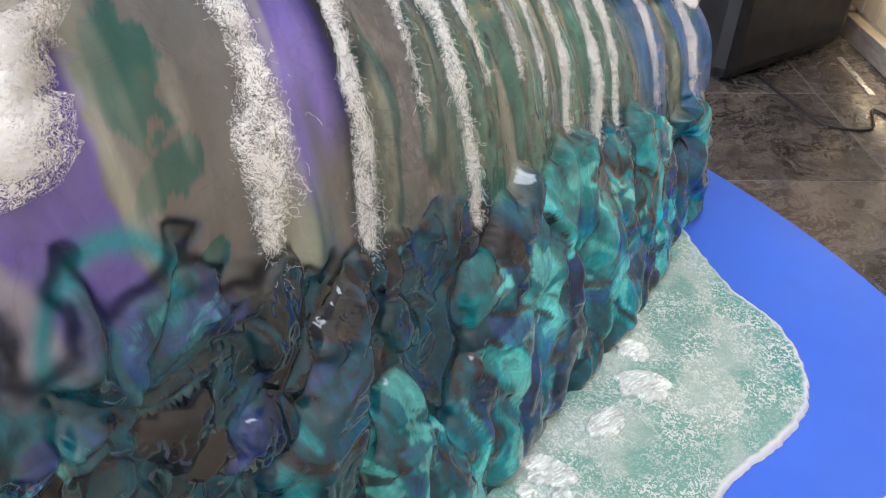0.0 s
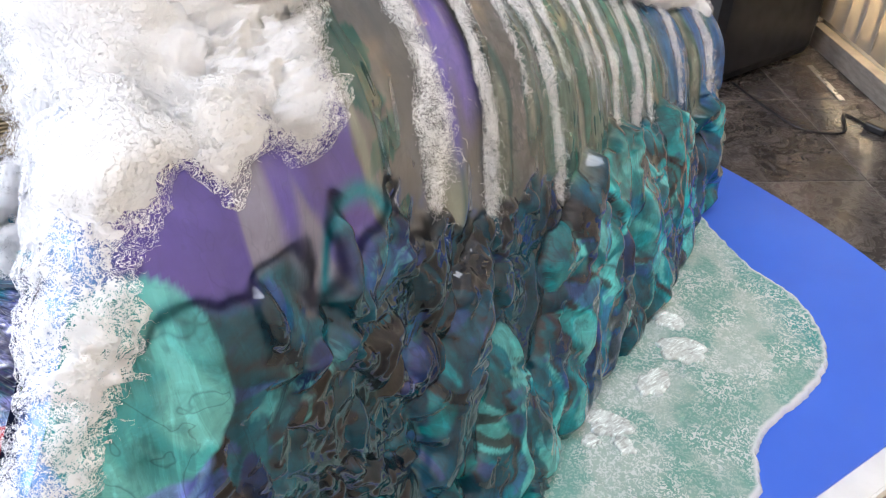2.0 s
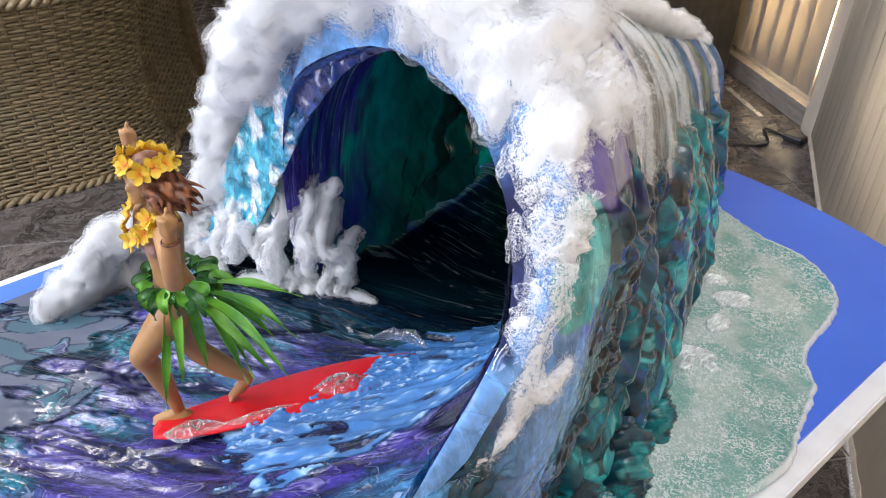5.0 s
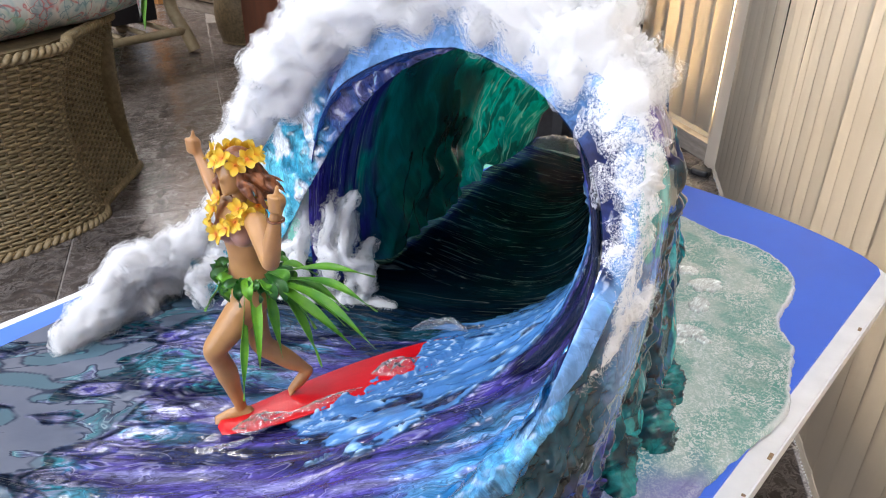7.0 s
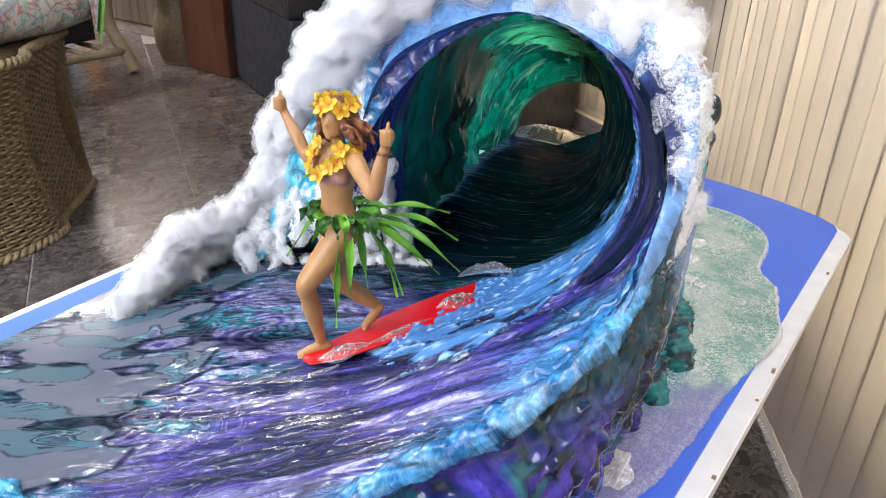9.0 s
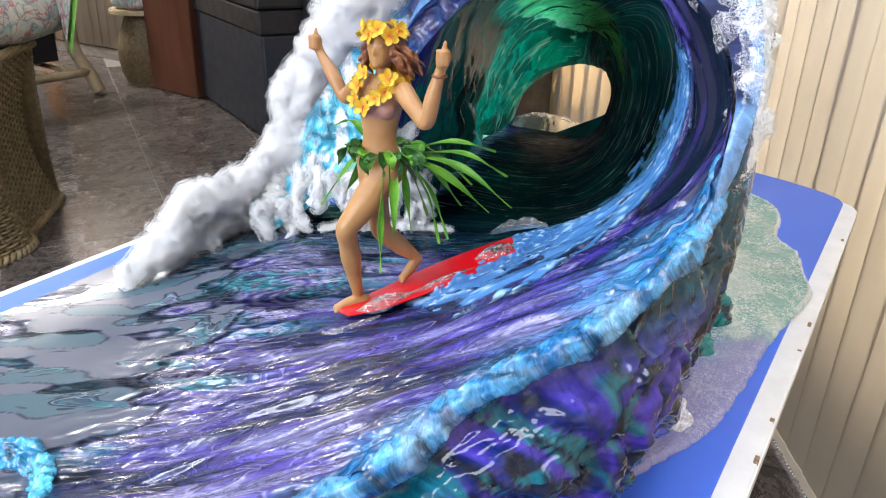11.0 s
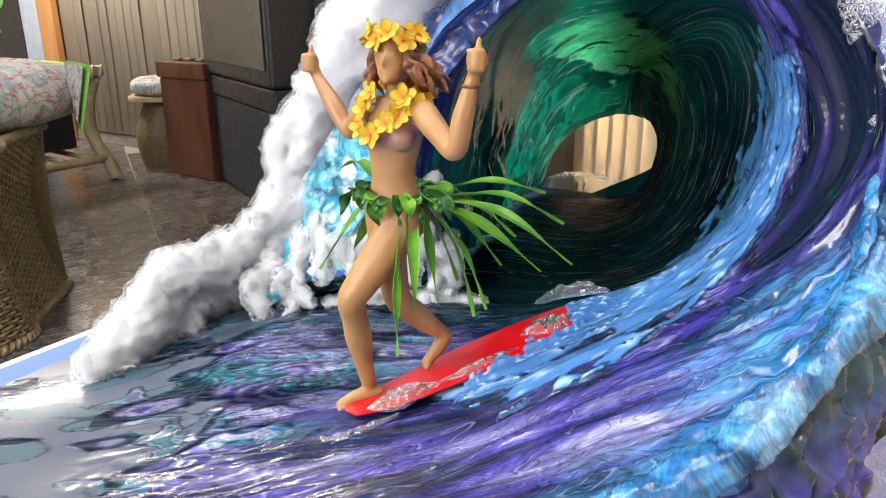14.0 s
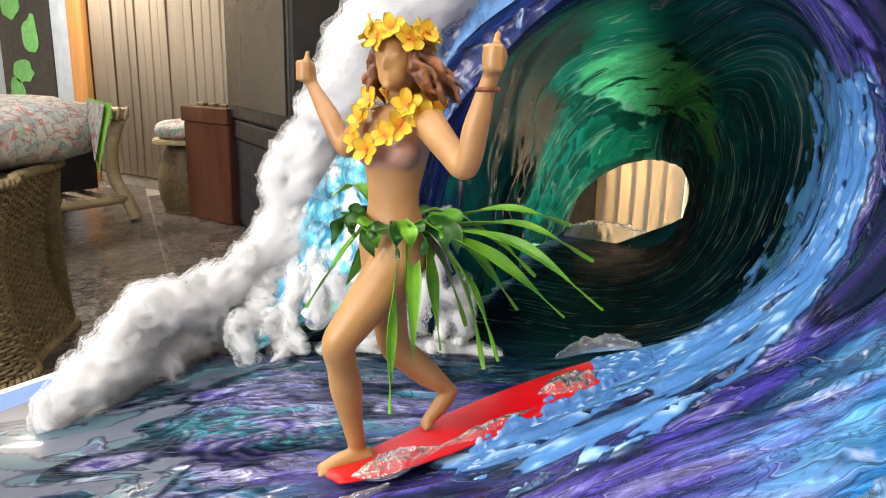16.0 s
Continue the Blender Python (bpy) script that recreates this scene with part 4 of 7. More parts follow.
def puff(path, n=220, sides=72, lump=0.35, scale=26.0, fine=0.12, seed=0.0, tuft=0.7):
    """A billowing tube of wool along rows of x, y, z, radius; also returns its places and normals."""
    C = along(path, n)
    P, R = C[:, :3], np.clip(C[:, 3], 0.002, 1).copy()
    R *= 1 + 0.28 * fbm(P * 21 + seed, 2)
    e = np.linspace(0, 1, n)
    R *= np.sqrt(np.clip(1 - (1 - np.clip(e / 0.05, 0, 1)) ** 2, 0.001, 1)) * np.sqrt(np.clip(1 - (1 - np.clip((1 - e) / 0.05, 0, 1)) ** 2, 0.001, 1))
    v, f = tube(P, R, sides)
    axis = np.repeat(P, sides, 0)
    N = v - axis
    L = np.linalg.norm(N, axis=1, keepdims=True)
    N = N / (L + 1e-9)
    q = v * scale + seed
    d = L[:, 0] * (lump * (0.75 * fbm(q, 2, 0.45) + 0.25 * billow(q * 1.3 + 5, 1)) + fine * fbm(q * 4, 3, 0.5)) + tuft * np.minimum(1, L[:, 0] / 0.02) * (0.0042 * billow(v * 62 + 1.5 * fbm(v * 40, 2)[:, None], 2, 0.5) + 0.0026 * fbm(v * 190, 3, 0.65))
    v = v + N * d[:, None]
    return v, f, N


def fibres(v, N, count, length=0.012, curl=1.5, width=0.00006, droop=0.0, segs=4):
    """Fine stray fibres rooted on places v with normals N: three-sided threads in one mesh."""
    k = RNG.randint(0, len(v), count)
    p = v[k].copy()
    d = N[k] * 0.6 + RNG.normal(size=(count, 3)) * 0.7
    d /= np.linalg.norm(d, axis=1)[:, None]
    L = length * (0.25 + 1.0 * RNG.rand(count) ** 2.2) / segs
    pts = [p]
    for s in range(segs):
        d = d + curl * RNG.normal(size=(count, 3)) * 0.55 - N[k] * 0.12 * s / segs
        d[:, 2] -= droop
        d /= np.linalg.norm(d, axis=1)[:, None]
        p = p + d * L[:, None]
        pts.append(p)
    Q = np.stack(pts, 1)
    U = np.cross(np.gradient(Q, axis=1), RNG.normal(size=(count, 1, 3)))
    U /= np.linalg.norm(U, axis=-1, keepdims=True) + 1e-12
    w = width * RNG.uniform(0.6, 1.4, (count, 1, 1)) * np.linspace(1, 0.5, segs + 1)[None, :, None]
    ring = np.stack([Q - U * w, Q + U * w], 2)
    faces = (grid_faces(segs + 1, 2)[None] + (np.arange(count) * (segs + 1) * 2)[:, None, None]).reshape(-1, 4)
    return ring.reshape(-1, 3), faces


def foam(name, paths, label, stray=1500, length=0.012, layers=((0.0016, 0.62), (0.0046, 0.3)), n=220, sides=72, **kw):
    """Wool along the paths: a soft core, combed layers of fibre round it and loose fluff."""
    pieces, vs, ns, coats, dens = [], [], [], [], []
    for i, path in enumerate(paths):
        v, f, N = puff(path, seed=7.0 * i, n=n, sides=sides, **kw)
        pieces.append((v, f))
        vs.append(v), ns.append(N)
        v, f, N = puff(path, seed=7.0 * i, n=max(n // 2, 40), sides=max(sides // 2, 16), **kw)
        # no coat inside the other locks
        buried = np.zeros(len(v), bool)
        for other in paths:
            if other is not path:
                A = along(other, 60)
                gap = np.linalg.norm(v[:, None] - A[None, :, :3], axis=-1) - 1.05 * A[None, :, 3]
                buried |= (gap < 0).any(1)
        f = [q for q in f if not all(buried[k] for k in q)]
        for off, d in layers:
            coats.append((v + N * (off * (1 + 0.5 * fbm(v * 45, 2)))[:, None], f))
            dens.append(np.broadcast_to(np.array((d, d, d)), v.shape))
    v, f = joined(pieces)
    ob = part(name, mesh_of(name, v, f), M_WOOL, WAVE, label)
    v, f = joined(coats)
    tagged(part("combed_wool", mesh_of("combed_wool", v, f, pigment=np.concatenate(dens)), M_WEB, ob), kind="stuff")
    if stray:
        fv, ff = fibres(np.concatenate(vs), np.concatenate(ns), stray, length)
        tagged(part("loose_fluff", mesh_of("loose_fluff", fv, ff), M_FIBRE, ob), kind="stuff")
    return ob


foam("crest_foam", [
    [(-0.246, -0.005, 0.387, 0.015), (-0.284, -0.007, 0.405, 0.027), (-0.33, -0.005, 0.427, 0.029), (-0.40, 0.001, 0.445, 0.028), (-0.51, 0.001, 0.420, 0.030), (-0.594, 0.002, 0.379, 0.031), (-0.656, 0.010, 0.324, 0.033), (-0.708, 0.018, 0.265, 0.030), (-0.752, 0.010, 0.207, 0.027), (-0.760, -0.004, 0.154, 0.023), (-0.778, -0.050, 0.112, 0.020), (-0.794, -0.099, 0.094, 0.020), (-0.805, -0.136, 0.090, 0.022), (-0.813, -0.168, 0.055, 0.018), (-0.821, -0.200, 0.032, 0.015), (-0.827, -0.225, 0.014, 0.010)],
    [(-0.275, 0.018, 0.410, 0.030), (-0.33, 0.04, 0.432, 0.030), (-0.40, 0.055, 0.450, 0.032), (-0.49, 0.055, 0.445, 0.034), (-0.58, 0.045, 0.408, 0.036), (-0.675, 0.045, 0.325, 0.034), (-0.728, 0.04, 0.235, 0.030), (-0.775, 0.025, 0.155, 0.028), (-0.80, 0.0, 0.085, 0.028), (-0.815, -0.02, 0.03, 0.028)],
    [(-0.76, 0.03, 0.10, 0.028), (-0.78, 0.0, 0.075, 0.026), (-0.80, -0.045, 0.062, 0.024), (-0.812, -0.09, 0.054, 0.023), (-0.820, -0.135, 0.046, 0.022), (-0.827, -0.175, 0.026, 0.016)],
    [(-0.285, 0.030, 0.408, 0.026), (-0.266, 0.036, 0.388, 0.018), (-0.258, 0.038, 0.368, 0.006)],
    [(-0.37, 0.08, 0.425, 0.022), (-0.43, 0.10, 0.435, 0.022), (-0.5, 0.11, 0.438, 0.024), (-0.6, 0.09, 0.412, 0.026)],
], "thick white wool foam along the crest", stray=24000, length=0.008, n=240, sides=76, lump=0.46, scale=38.0, fine=0.16, tuft=0.7, layers=((0.0018, 1.1), (0.0045, 0.75), (0.008, 0.42), (0.012, 0.2)))


def tufts():
    """Small cloudy tufts that break the outline of the lower crest."""
    rng = np.random.RandomState(17)
    line = along([(-0.708, 0.018, 0.265, 0.028), (-0.752, 0.010, 0.207, 0.026), (-0.760, -0.004, 0.154, 0.022), (-0.778, -0.050, 0.112, 0.019), (-0.794, -0.099, 0.094, 0.019), (-0.805, -0.136, 0.090, 0.021), (-0.813, -0.168, 0.055, 0.017), (-0.821, -0.200, 0.032, 0.014), (-0.827, -0.220, 0.014, 0.009)], 100)
    paths = []
    for i in range(34):
        x, y, z, r = line[rng.randint(0, 100)]
        d = rng.normal(size=3)
        d[2] = abs(d[2]) * 0.8
        d /= np.linalg.norm(d)
        p = np.array((x, y, z)) + d * r * rng.uniform(0.75, 1.0)
        q = rng.normal(size=3) * 0.006
        big = min(rng.uniform(0.005, 0.011), 0.5 * r)
        paths.append([(*(p - q), big * 0.5), (*p, big), (*(p + q), big * 0.6)])
    tagged(foam("crest_tufts", paths, "loose white wool tufts on the crest", stray=8000, length=0.010, n=40, sides=28, lump=0.6, scale=70.0, fine=0.2, tuft=0.5, layers=((0.002, 1.0), (0.005, 0.6), (0.009, 0.3))), kind="stuff")


tufts()
foam("rim_foam", [
    [(-0.266, -0.008, 0.402, 0.020), (-0.246, -0.028, 0.390, 0.015), (-0.234, -0.042, 0.374, 0.015), (-0.224, -0.051, 0.356, 0.0135), (-0.214, -0.060, 0.338, 0.0115), (-0.208, -0.073, 0.320, 0.0095), (-0.204, -0.086, 0.302, 0.0085), (-0.200, -0.096, 0.284, 0.0075), (-0.196, -0.106, 0.266, 0.0055), (-0.194, -0.118, 0.255, 0.003)],
    [(-0.262, 0.012, 0.398, 0.020), (-0.246, 0.006, 0.384, 0.011), (-0.238, 0.004, 0.366, 0.004)],
    [(-0.280, -0.010, 0.393, 0.012), (-0.260, -0.029, 0.379, 0.012), (-0.241, -0.048, 0.356, 0.009), (-0.227, -0.068, 0.330, 0.005)],
], "white wool hanging from the crest over the rim", stray=7000, length=0.009, n=120, sides=60, lump=0.5, scale=48.0, fine=0.15, tuft=0.5, layers=((0.0025, 0.9), (0.006, 0.5)))


def net(name, path, label, stray, shells=((0.5, 6.0), (0.85, 4.5), (1.15, 1.7), (1.4, 0.5)), n=150, sides=40):
    """Combed-out wool along a path of x, y, z, radius: nested open shells of curling fibre, with no solid core."""
    vs, fs, ds, k, rim, rimN = [], [], [], 0, [], []
    for i, (size, d) in enumerate(shells):
        v, f, N = puff([(x, y, z, r * size) for x, y, z, r in path], n=n, sides=sides, lump=0.75, scale=60.0, fine=0.25, seed=3.0 * i, tuft=0.5)
        clot = np.clip(1.0 + 0.9 * fbm(v * 75 + 4, 2), 0.1, 2.0)
        vs.append(v), ds.append(d * clot)
        fs += [tuple(int(q) + k for q in face) for face in f]
        k += len(v)
        rim.append(v), rimN.append(N)
    v = np.concatenate(vs)
    ob = part(name, mesh_of(name, v, fs, pigment=np.repeat(np.concatenate(ds)[:, None], 3, 1)), M_WEB, WAVE, label)
    fv, ff = fibres(np.concatenate(rim), np.concatenate(rimN), stray, 0.011, curl=1.6, segs=7)
    tagged(part("loose_fluff", mesh_of("loose_fluff", fv, ff), M_FIBRE, ob), kind="stuff")
    return ob


net("rim_net", [(-0.240, -0.030, 0.386, 0.009), (-0.224, -0.045, 0.367, 0.0095), (-0.215, -0.056, 0.346, 0.0105), (-0.209, -0.070, 0.325, 0.0085), (-0.205, -0.086, 0.304, 0.0075), (-0.201, -0.096, 0.285, 0.0085), (-0.197, -0.104, 0.268, 0.007), (-0.193, -0.115, 0.256, 0.0045), (-0.194, -0.130, 0.247, 0.0028), (-0.198, -0.147, 0.239, 0.0012)], "ragged net of white wool fibres down the rim", 6000)
net("rim_wisp", [(-0.195, -0.098, 0.272, 0.005), (-0.190, -0.084, 0.274, 0.005), (-0.189, -0.072, 0.279, 0.003), (-0.190, -0.064, 0.283, 0.001)], "short white wool wisp on the rim", 1500, n=60, sides=24)
foam("splash_foam", [
    [(-0.545, 0.058, 0.050, 0.003), (-0.585, 0.04, 0.052, 0.007), (-0.625, 0.016, 0.052, 0.010), (-0.66, -0.006, 0.050, 0.009), (-0.70, -0.035, 0.043, 0.006)],
    [(-0.76, -0.03, 0.12, 0.014), (-0.757, -0.05, 0.085, 0.013), (-0.75, -0.08, 0.05, 0.008)],
], "white splash of wool where the lip lands", stray=4000, length=0.007, n=140, sides=48, lump=0.6, scale=70.0, fine=0.14)


def froth(name, paths, label, tint, tint2, scale=55.0, lump=0.6, white=0.0, n=260, sides=48, tuft=0.7):
    pieces, col = [], []
    for i, path in enumerate(paths):
        v, f, N = puff(path, n=n, sides=sides, lump=lump, scale=scale, fine=0.16, seed=3.0 + 5.0 * i, tuft=tuft)
        s = 0.5 + 0.8 * fbm(v * 34 + i, 3)
        c = np.asarray(tint) + (np.asarray(tint2) - np.asarray(tint)) * step(0.3, 0.75, s)[:, None]
        s3 = 0.5 + 0.9 * fbm(v * 60 + 9, 2)
        c = c + (np.array((0.012, 0.05, 0.10)) - c) * (step(0.68, 0.85, s3) * 0.6)[:, None]
        c = c + (np.array((0.8, 0.86, 0.9)) - c) * (white * step(0.45, 0.75, 0.5 + 0.9 * fbm(v * 45 + 20, 3)))[:, None]
        pieces.append((v, f)), col.append(np.clip(c, 0, 1))
    v, f = joined(pieces)
    return part(name, mesh_of(name, v, f, uv=v[:, [0, 1]] + v[:, [2, 2]] * 0.5, pigment=np.concatenate(col)), M_FROTH, WAVE, label)


froth("ridge_froth", [
    [(-0.61, -0.75, 0.034, 0.0065), (-0.475, -0.60, 0.061, 0.0078), (-0.331, -0.45, 0.115, 0.0097), (-0.294, -0.37, 0.146, 0.0104), (-0.239, -0.30, 0.179, 0.0111), (-0.211, -0.22, 0.206, 0.0111), (-0.205, -0.17, 0.226, 0.0111), (-0.206, -0.140, 0.246, 0.0078), (-0.208, -0.12, 0.262, 0.0039)],
], "turquoise and light blue painted froth on the ridge", (0.008, 0.11, 0.30), (0.07, 0.30, 0.58), white=0.12, scale=30.0, lump=0.4, tuft=0.25)


def drape(name, top, foot, label, out, material_, n=150, m=90, folds=26.0, deep=0.010, lace=0.0, tints=None, stray=0, curve=1.0):
    """A hanging sheet between a top and a foot curve, folded across and thick, ragged where laced."""
    T, F = along(top, n), along(foot, n)
    w = np.linspace(0, 1, m)
    P = T[:, None] + (F - T)[:, None] * w[None, :, None]
    P = P + np.asarray(out) * (0.5 * np.sin(np.pi * w * 0.5) ** (1 + curve))[None, :, None] * 0.02
    a = np.linspace(0, 1, n)[:, None] * folds
    g = np.stack(np.broadcast_arrays(a + 1.2 * fbm(P * 20, 2), 1.6 * w[None], 0 * a), -1)
    d = deep * (billow(g, 2, 0.5) + 0.6 * fbm(P * 70, 3)) * (0.35 + 0.65 * w[None])
    N = normals(P)
    N *= np.sign((N * np.asarray(out)).sum(-1, keepdims=True))
    front = P + N * d[..., None]
    back = P - N * 0.004
    keep = fbm(P * np.array((90, 90, 50)), 3) > -1.2 + lace * (1.15 - 0.35 * w[None])
    f = grid_faces(n, m)
    f = f[keep.ravel()[f].all(1)]
    v = np.concatenate([front.reshape(-1, 3), back.reshape(-1, 3)])
    faces = np.concatenate([f, f[:, ::-1] + n * m])
    col = None
    if tints is not None:
        s = 0.5 + 0.8 * fbm(v * 30, 3)
        c = np.asarray(tints[0]) + (np.asarray(tints[1]) - np.asarray(tints[0])) * step(0.3, 0.7, s)[:, None]
        wh = step(0.5, 0.72, 0.5 + 0.9 * fbm(v * np.array((36, 36, 22)) + 20, 3))
        col = np.clip(c + (np.array((0.72, 0.78, 0.82)) - c) * wh[:, None], 0, 1)
        col = lerp(col, (0.03, 0.028, 0.19), step(-0.64, -0.57, v[:, 0] + 0.02 * fbm(v * 30, 2)) * 0.9)
    ob = part(name, mesh_of(name, v, faces, uv=v[:, [0, 2]], pigment=col), material_, WAVE, label)
    if stray:
        fv, ff = fibres(front.reshape(-1, 3), N.reshape(-1, 3), stray, 0.008)
        tagged(part("loose_fluff", mesh_of("loose_fluff", fv, ff), M_FIBRE, ob), kind="stuff")


drape("lip_curtain", [(-0.42, 0.0, 0.412), (-0.50, 0.0, 0.392), (-0.575, 0.0, 0.352), (-0.64, 0.0, 0.300), (-0.69, -0.004, 0.240), (-0.735, -0.014, 0.175), (-0.765, -0.035, 0.125), (-0.785, -0.07, 0.085)],
      [(-0.42, 0.012, 0.392), (-0.485, 0.014, 0.362), (-0.54, 0.016, 0.318), (-0.59, 0.016, 0.262), (-0.635, 0.010, 0.195), (-0.675, -0.002, 0.125), (-0.715, -0.028, 0.075), (-0.745, -0.075, 0.045)],
      "turquoise and white froth under the curling lip", (0.35, -0.9, 0.1), M_FROTH, folds=18.0, deep=0.0042, tints=((0.02, 0.26, 0.42), (0.10, 0.50, 0.66)))


UP = np.array((0.0, 0.0, 1.0))


def tongues():
    """Wispy locks of wool hanging from the lip to the water: soft, of uneven length, drawn to points."""
    rng = np.random.RandomState(4)
    top = along([(-0.615, 0.075, 0.165), (-0.632, 0.06, 0.20), (-0.655, 0.045, 0.215), (-0.68, 0.03, 0.205), (-0.705, 0.012, 0.18), (-0.735, -0.012, 0.14), (-0.765, -0.04, 0.105)], 30)
    foot = along([(-0.575, 0.05, 0.05), (-0.60, 0.035, 0.048), (-0.628, 0.012, 0.047), (-0.66, -0.008, 0.045), (-0.69, -0.028, 0.043), (-0.72, -0.055, 0.037), (-0.75, -0.085, 0.031)], 30)
    for i in range(0, 30, 2):
        a, b = top[i] - UP * rng.uniform(0.0, 0.05), foot[i] + rng.normal(0, 0.006, 3) * (1, 1, 0)
        reach = rng.uniform(0.7, 1.02)
        r0 = rng.uniform(0.0045, 0.0095)
        rows = []
        for w, k in ((0.0, 0.7), (0.25, 1.0), (0.5, 0.8), (0.75, 1.15), (0.92, 0.8), (1.0, 0.2)):
            p = a + (b - a) * w * reach + np.array((0.008, -0.020, 0)) * math.sin(2.2 * w) + rng.normal(0, 0.007, 3)
            rows.append((*p, r0 * k))
        net("landing_wisp", rows, "wispy white wool hanging where the lip lands" if i == 0 else "", 500, shells=((0.45, 2.4), (0.95, 1.3), (1.4, 0.5)), n=60, sides=20)


tongues()
froth("shallow_froth", [[(-0.70, -0.50, 0.004, 0.010), (-0.66, -0.47, 0.006, 0.013), (-0.61, -0.475, 0.012, 0.010), (-0.58, -0.5, 0.016, 0.006)]], "turquoise froth in the shallows", (0.02, 0.25, 0.5), (0.10, 0.5, 0.75), n=90)


def strand(y0, y1, z_end, width, count, top=6.6):
    """A thin lock of wool combed down the flank from the top edge to z_end: a web of curling threads."""
    sec = hermite(OY, np.asarray(OUTER, float), np.linspace(y0, y1, 40))
    low_sec = hermite(OY, np.asarray(OUTER, float), np.array([y1]))[0]
    k_end = float(np.interp(z_end, low_sec[:6, 1], np.arange(6)))
    path = []
    for a in np.linspace(0, 1, 200):
        j = min(int(a * 39), 39)
        k = top - a * (top - k_end)
        i = min(int(k), 10)
        p = sec[j, i] + (sec[j, i + 1] - sec[j, i]) * (k - i)
        path.append((p[0], y0 + (y1 - y0) * a, p[1]))
    path = np.array(path)
    L = np.r_[0, np.cumsum(np.linalg.norm(np.diff(path, axis=0), axis=1))]
    n = int(L[-1] / 0.0012)
    path = np.stack([np.interp(np.linspace(0, L[-1], n), L, path[:, c]) for c in range(3)], -1)
    T = np.gradient(path, axis=0)
    T /= np.linalg.norm(T, axis=1)[:, None]
    S = np.cross(T, (0.0, 1.0, 0.0))
    S /= np.linalg.norm(S, axis=1)[:, None]
    S *= np.sign((S * (path - (-0.55, 0, 0.1))).sum(1))[:, None]
    e = np.linspace(0, 1, n)
    side = np.array((0.0, 1.0, 0.0))
    # combed core in three thin layers
    m = 18
    u = np.linspace(-1, 1, m)
    w = width * (0.8 + 0.25 * np.sin(e * 9 + y0 * 90)) * (1 - 0.75 * step(0.75, 1.0, e))
    coats, faces = [], []
    for layer, (lift, d) in enumerate(((0.0020, 0.7), (0.0036, 0.48), (0.0052, 0.3))):
        c = path[:, None] + side * (u[None] * (w * 1.25)[:, None])[..., None] + S[:, None] * (lift * (1 - 0.6 * u[None] ** 2) + 0.0008)[..., None]
        c = c + side * (0.0022 * fbm(c * 200, 2))[..., None] + S[:, None] * (0.0012 * np.abs(fbm(c * 260 + 40, 3)))[..., None]
        coats.append(c.reshape(-1, 3))
        thin = d * np.clip(1.25 - u[None] ** 2 * 1.15, 0, 1) * (1 - 0.6 * step(0.55, 1.0, e))[:, None] * (1 + 0.5 * fbm(np.stack([u[None] * 3 + 0 * e[:, None], e[:, None] * 9 + 0 * u[None], 0 * u[None] + y0 * 50 + 0 * e[:, None]], -1), 2))
        faces.append(grid_faces(n, m) + layer * n * m)
        dens_ = thin.reshape(-1, 1) if layer == 0 else np.concatenate([dens_, thin.reshape(-1, 1)])
    me = mesh_of("combed_wool", np.concatenate(coats), np.concatenate(faces), pigment=np.repeat(dens_, 3, 1))
    # curling threads
    seg = 12
    count = int(count * 2.2)
    k0 = (RNG.rand(count) ** 0.85 * (n - 1)).astype(int)
    off = RNG.normal(0, 0.5, count) * w[k0] * (1 + 0.3 * e[k0])
    p = path[k0] + side * off[:, None] + S[k0] * RNG.uniform(0.001, 0.0055, (count, 1))
    d = T[k0] * 0.8 + RNG.normal(0, 0.5, (count, 3))
    pts = [p]
    stepl = RNG.uniform(0.0006, 0.0013, (count, 1))
    for _ in range(seg - 1):
        d = 0.66 * d + T[k0] * 0.14 + RNG.normal(0, 0.50, (count, 3)) - S[k0] * (0.12 * ((p - path[k0]) * S[k0]).sum(1) / 0.006)[:, None]
        d /= np.linalg.norm(d, axis=1)[:, None]
        p = p + d * stepl
        low_ = ((p - path[k0]) * S[k0]).sum(1)
        p = p + S[k0] * np.clip(0.0015 - low_, 0, 0.003)[:, None]
        pts.append(p)
    Q = np.stack(pts, 1)
    tg = np.gradient(Q, axis=1)
    U = np.cross(tg, RNG.normal(size=(count, 1, 3)))
    U /= np.linalg.norm(U, axis=-1, keepdims=True) + 1e-12
    r = RNG.uniform(0.00004, 0.00009, (count, 1, 1))
    ring = np.stack([Q + U * r, Q - U * r], 2).reshape(-1, 3)
    tf = (grid_faces(seg, 2)[None] + (np.arange(count) * seg * 2)[:, None, None]).reshape(-1, 4)
    ob = tagged(part("wool_strand", me, M_WEB, WAVE), kind="stuff")
    tagged(part("loose_fluff", mesh_of("loose_fluff", ring, tf), M_FIBRE, ob), kind="stuff")
    return ob


for row in [(0.148, 0.121, 0.285, 0.0130, 1000), (0.205, 0.178, 0.252, 0.0085, 900), (0.248, 0.232, 0.312, 0.004, 160), (0.262, 0.267, 0.226, 0.0085, 600), (0.30, 0.295, 0.30, 0.0035, 130), (0.352, 0.338, 0.285, 0.006, 260), (0.395, 0.370, 0.25, 0.003, 110), (0.438, 0.399, 0.208, 0.006, 420), (0.498, 0.451, 0.172, 0.0085, 560), (0.534, 0.485, 0.150, 0.0055, 380), (0.60, 0.575, 0.165, 0.005, 260), (0.658, 0.646, 0.122, 0.006, 340)]:
    strand(*row)
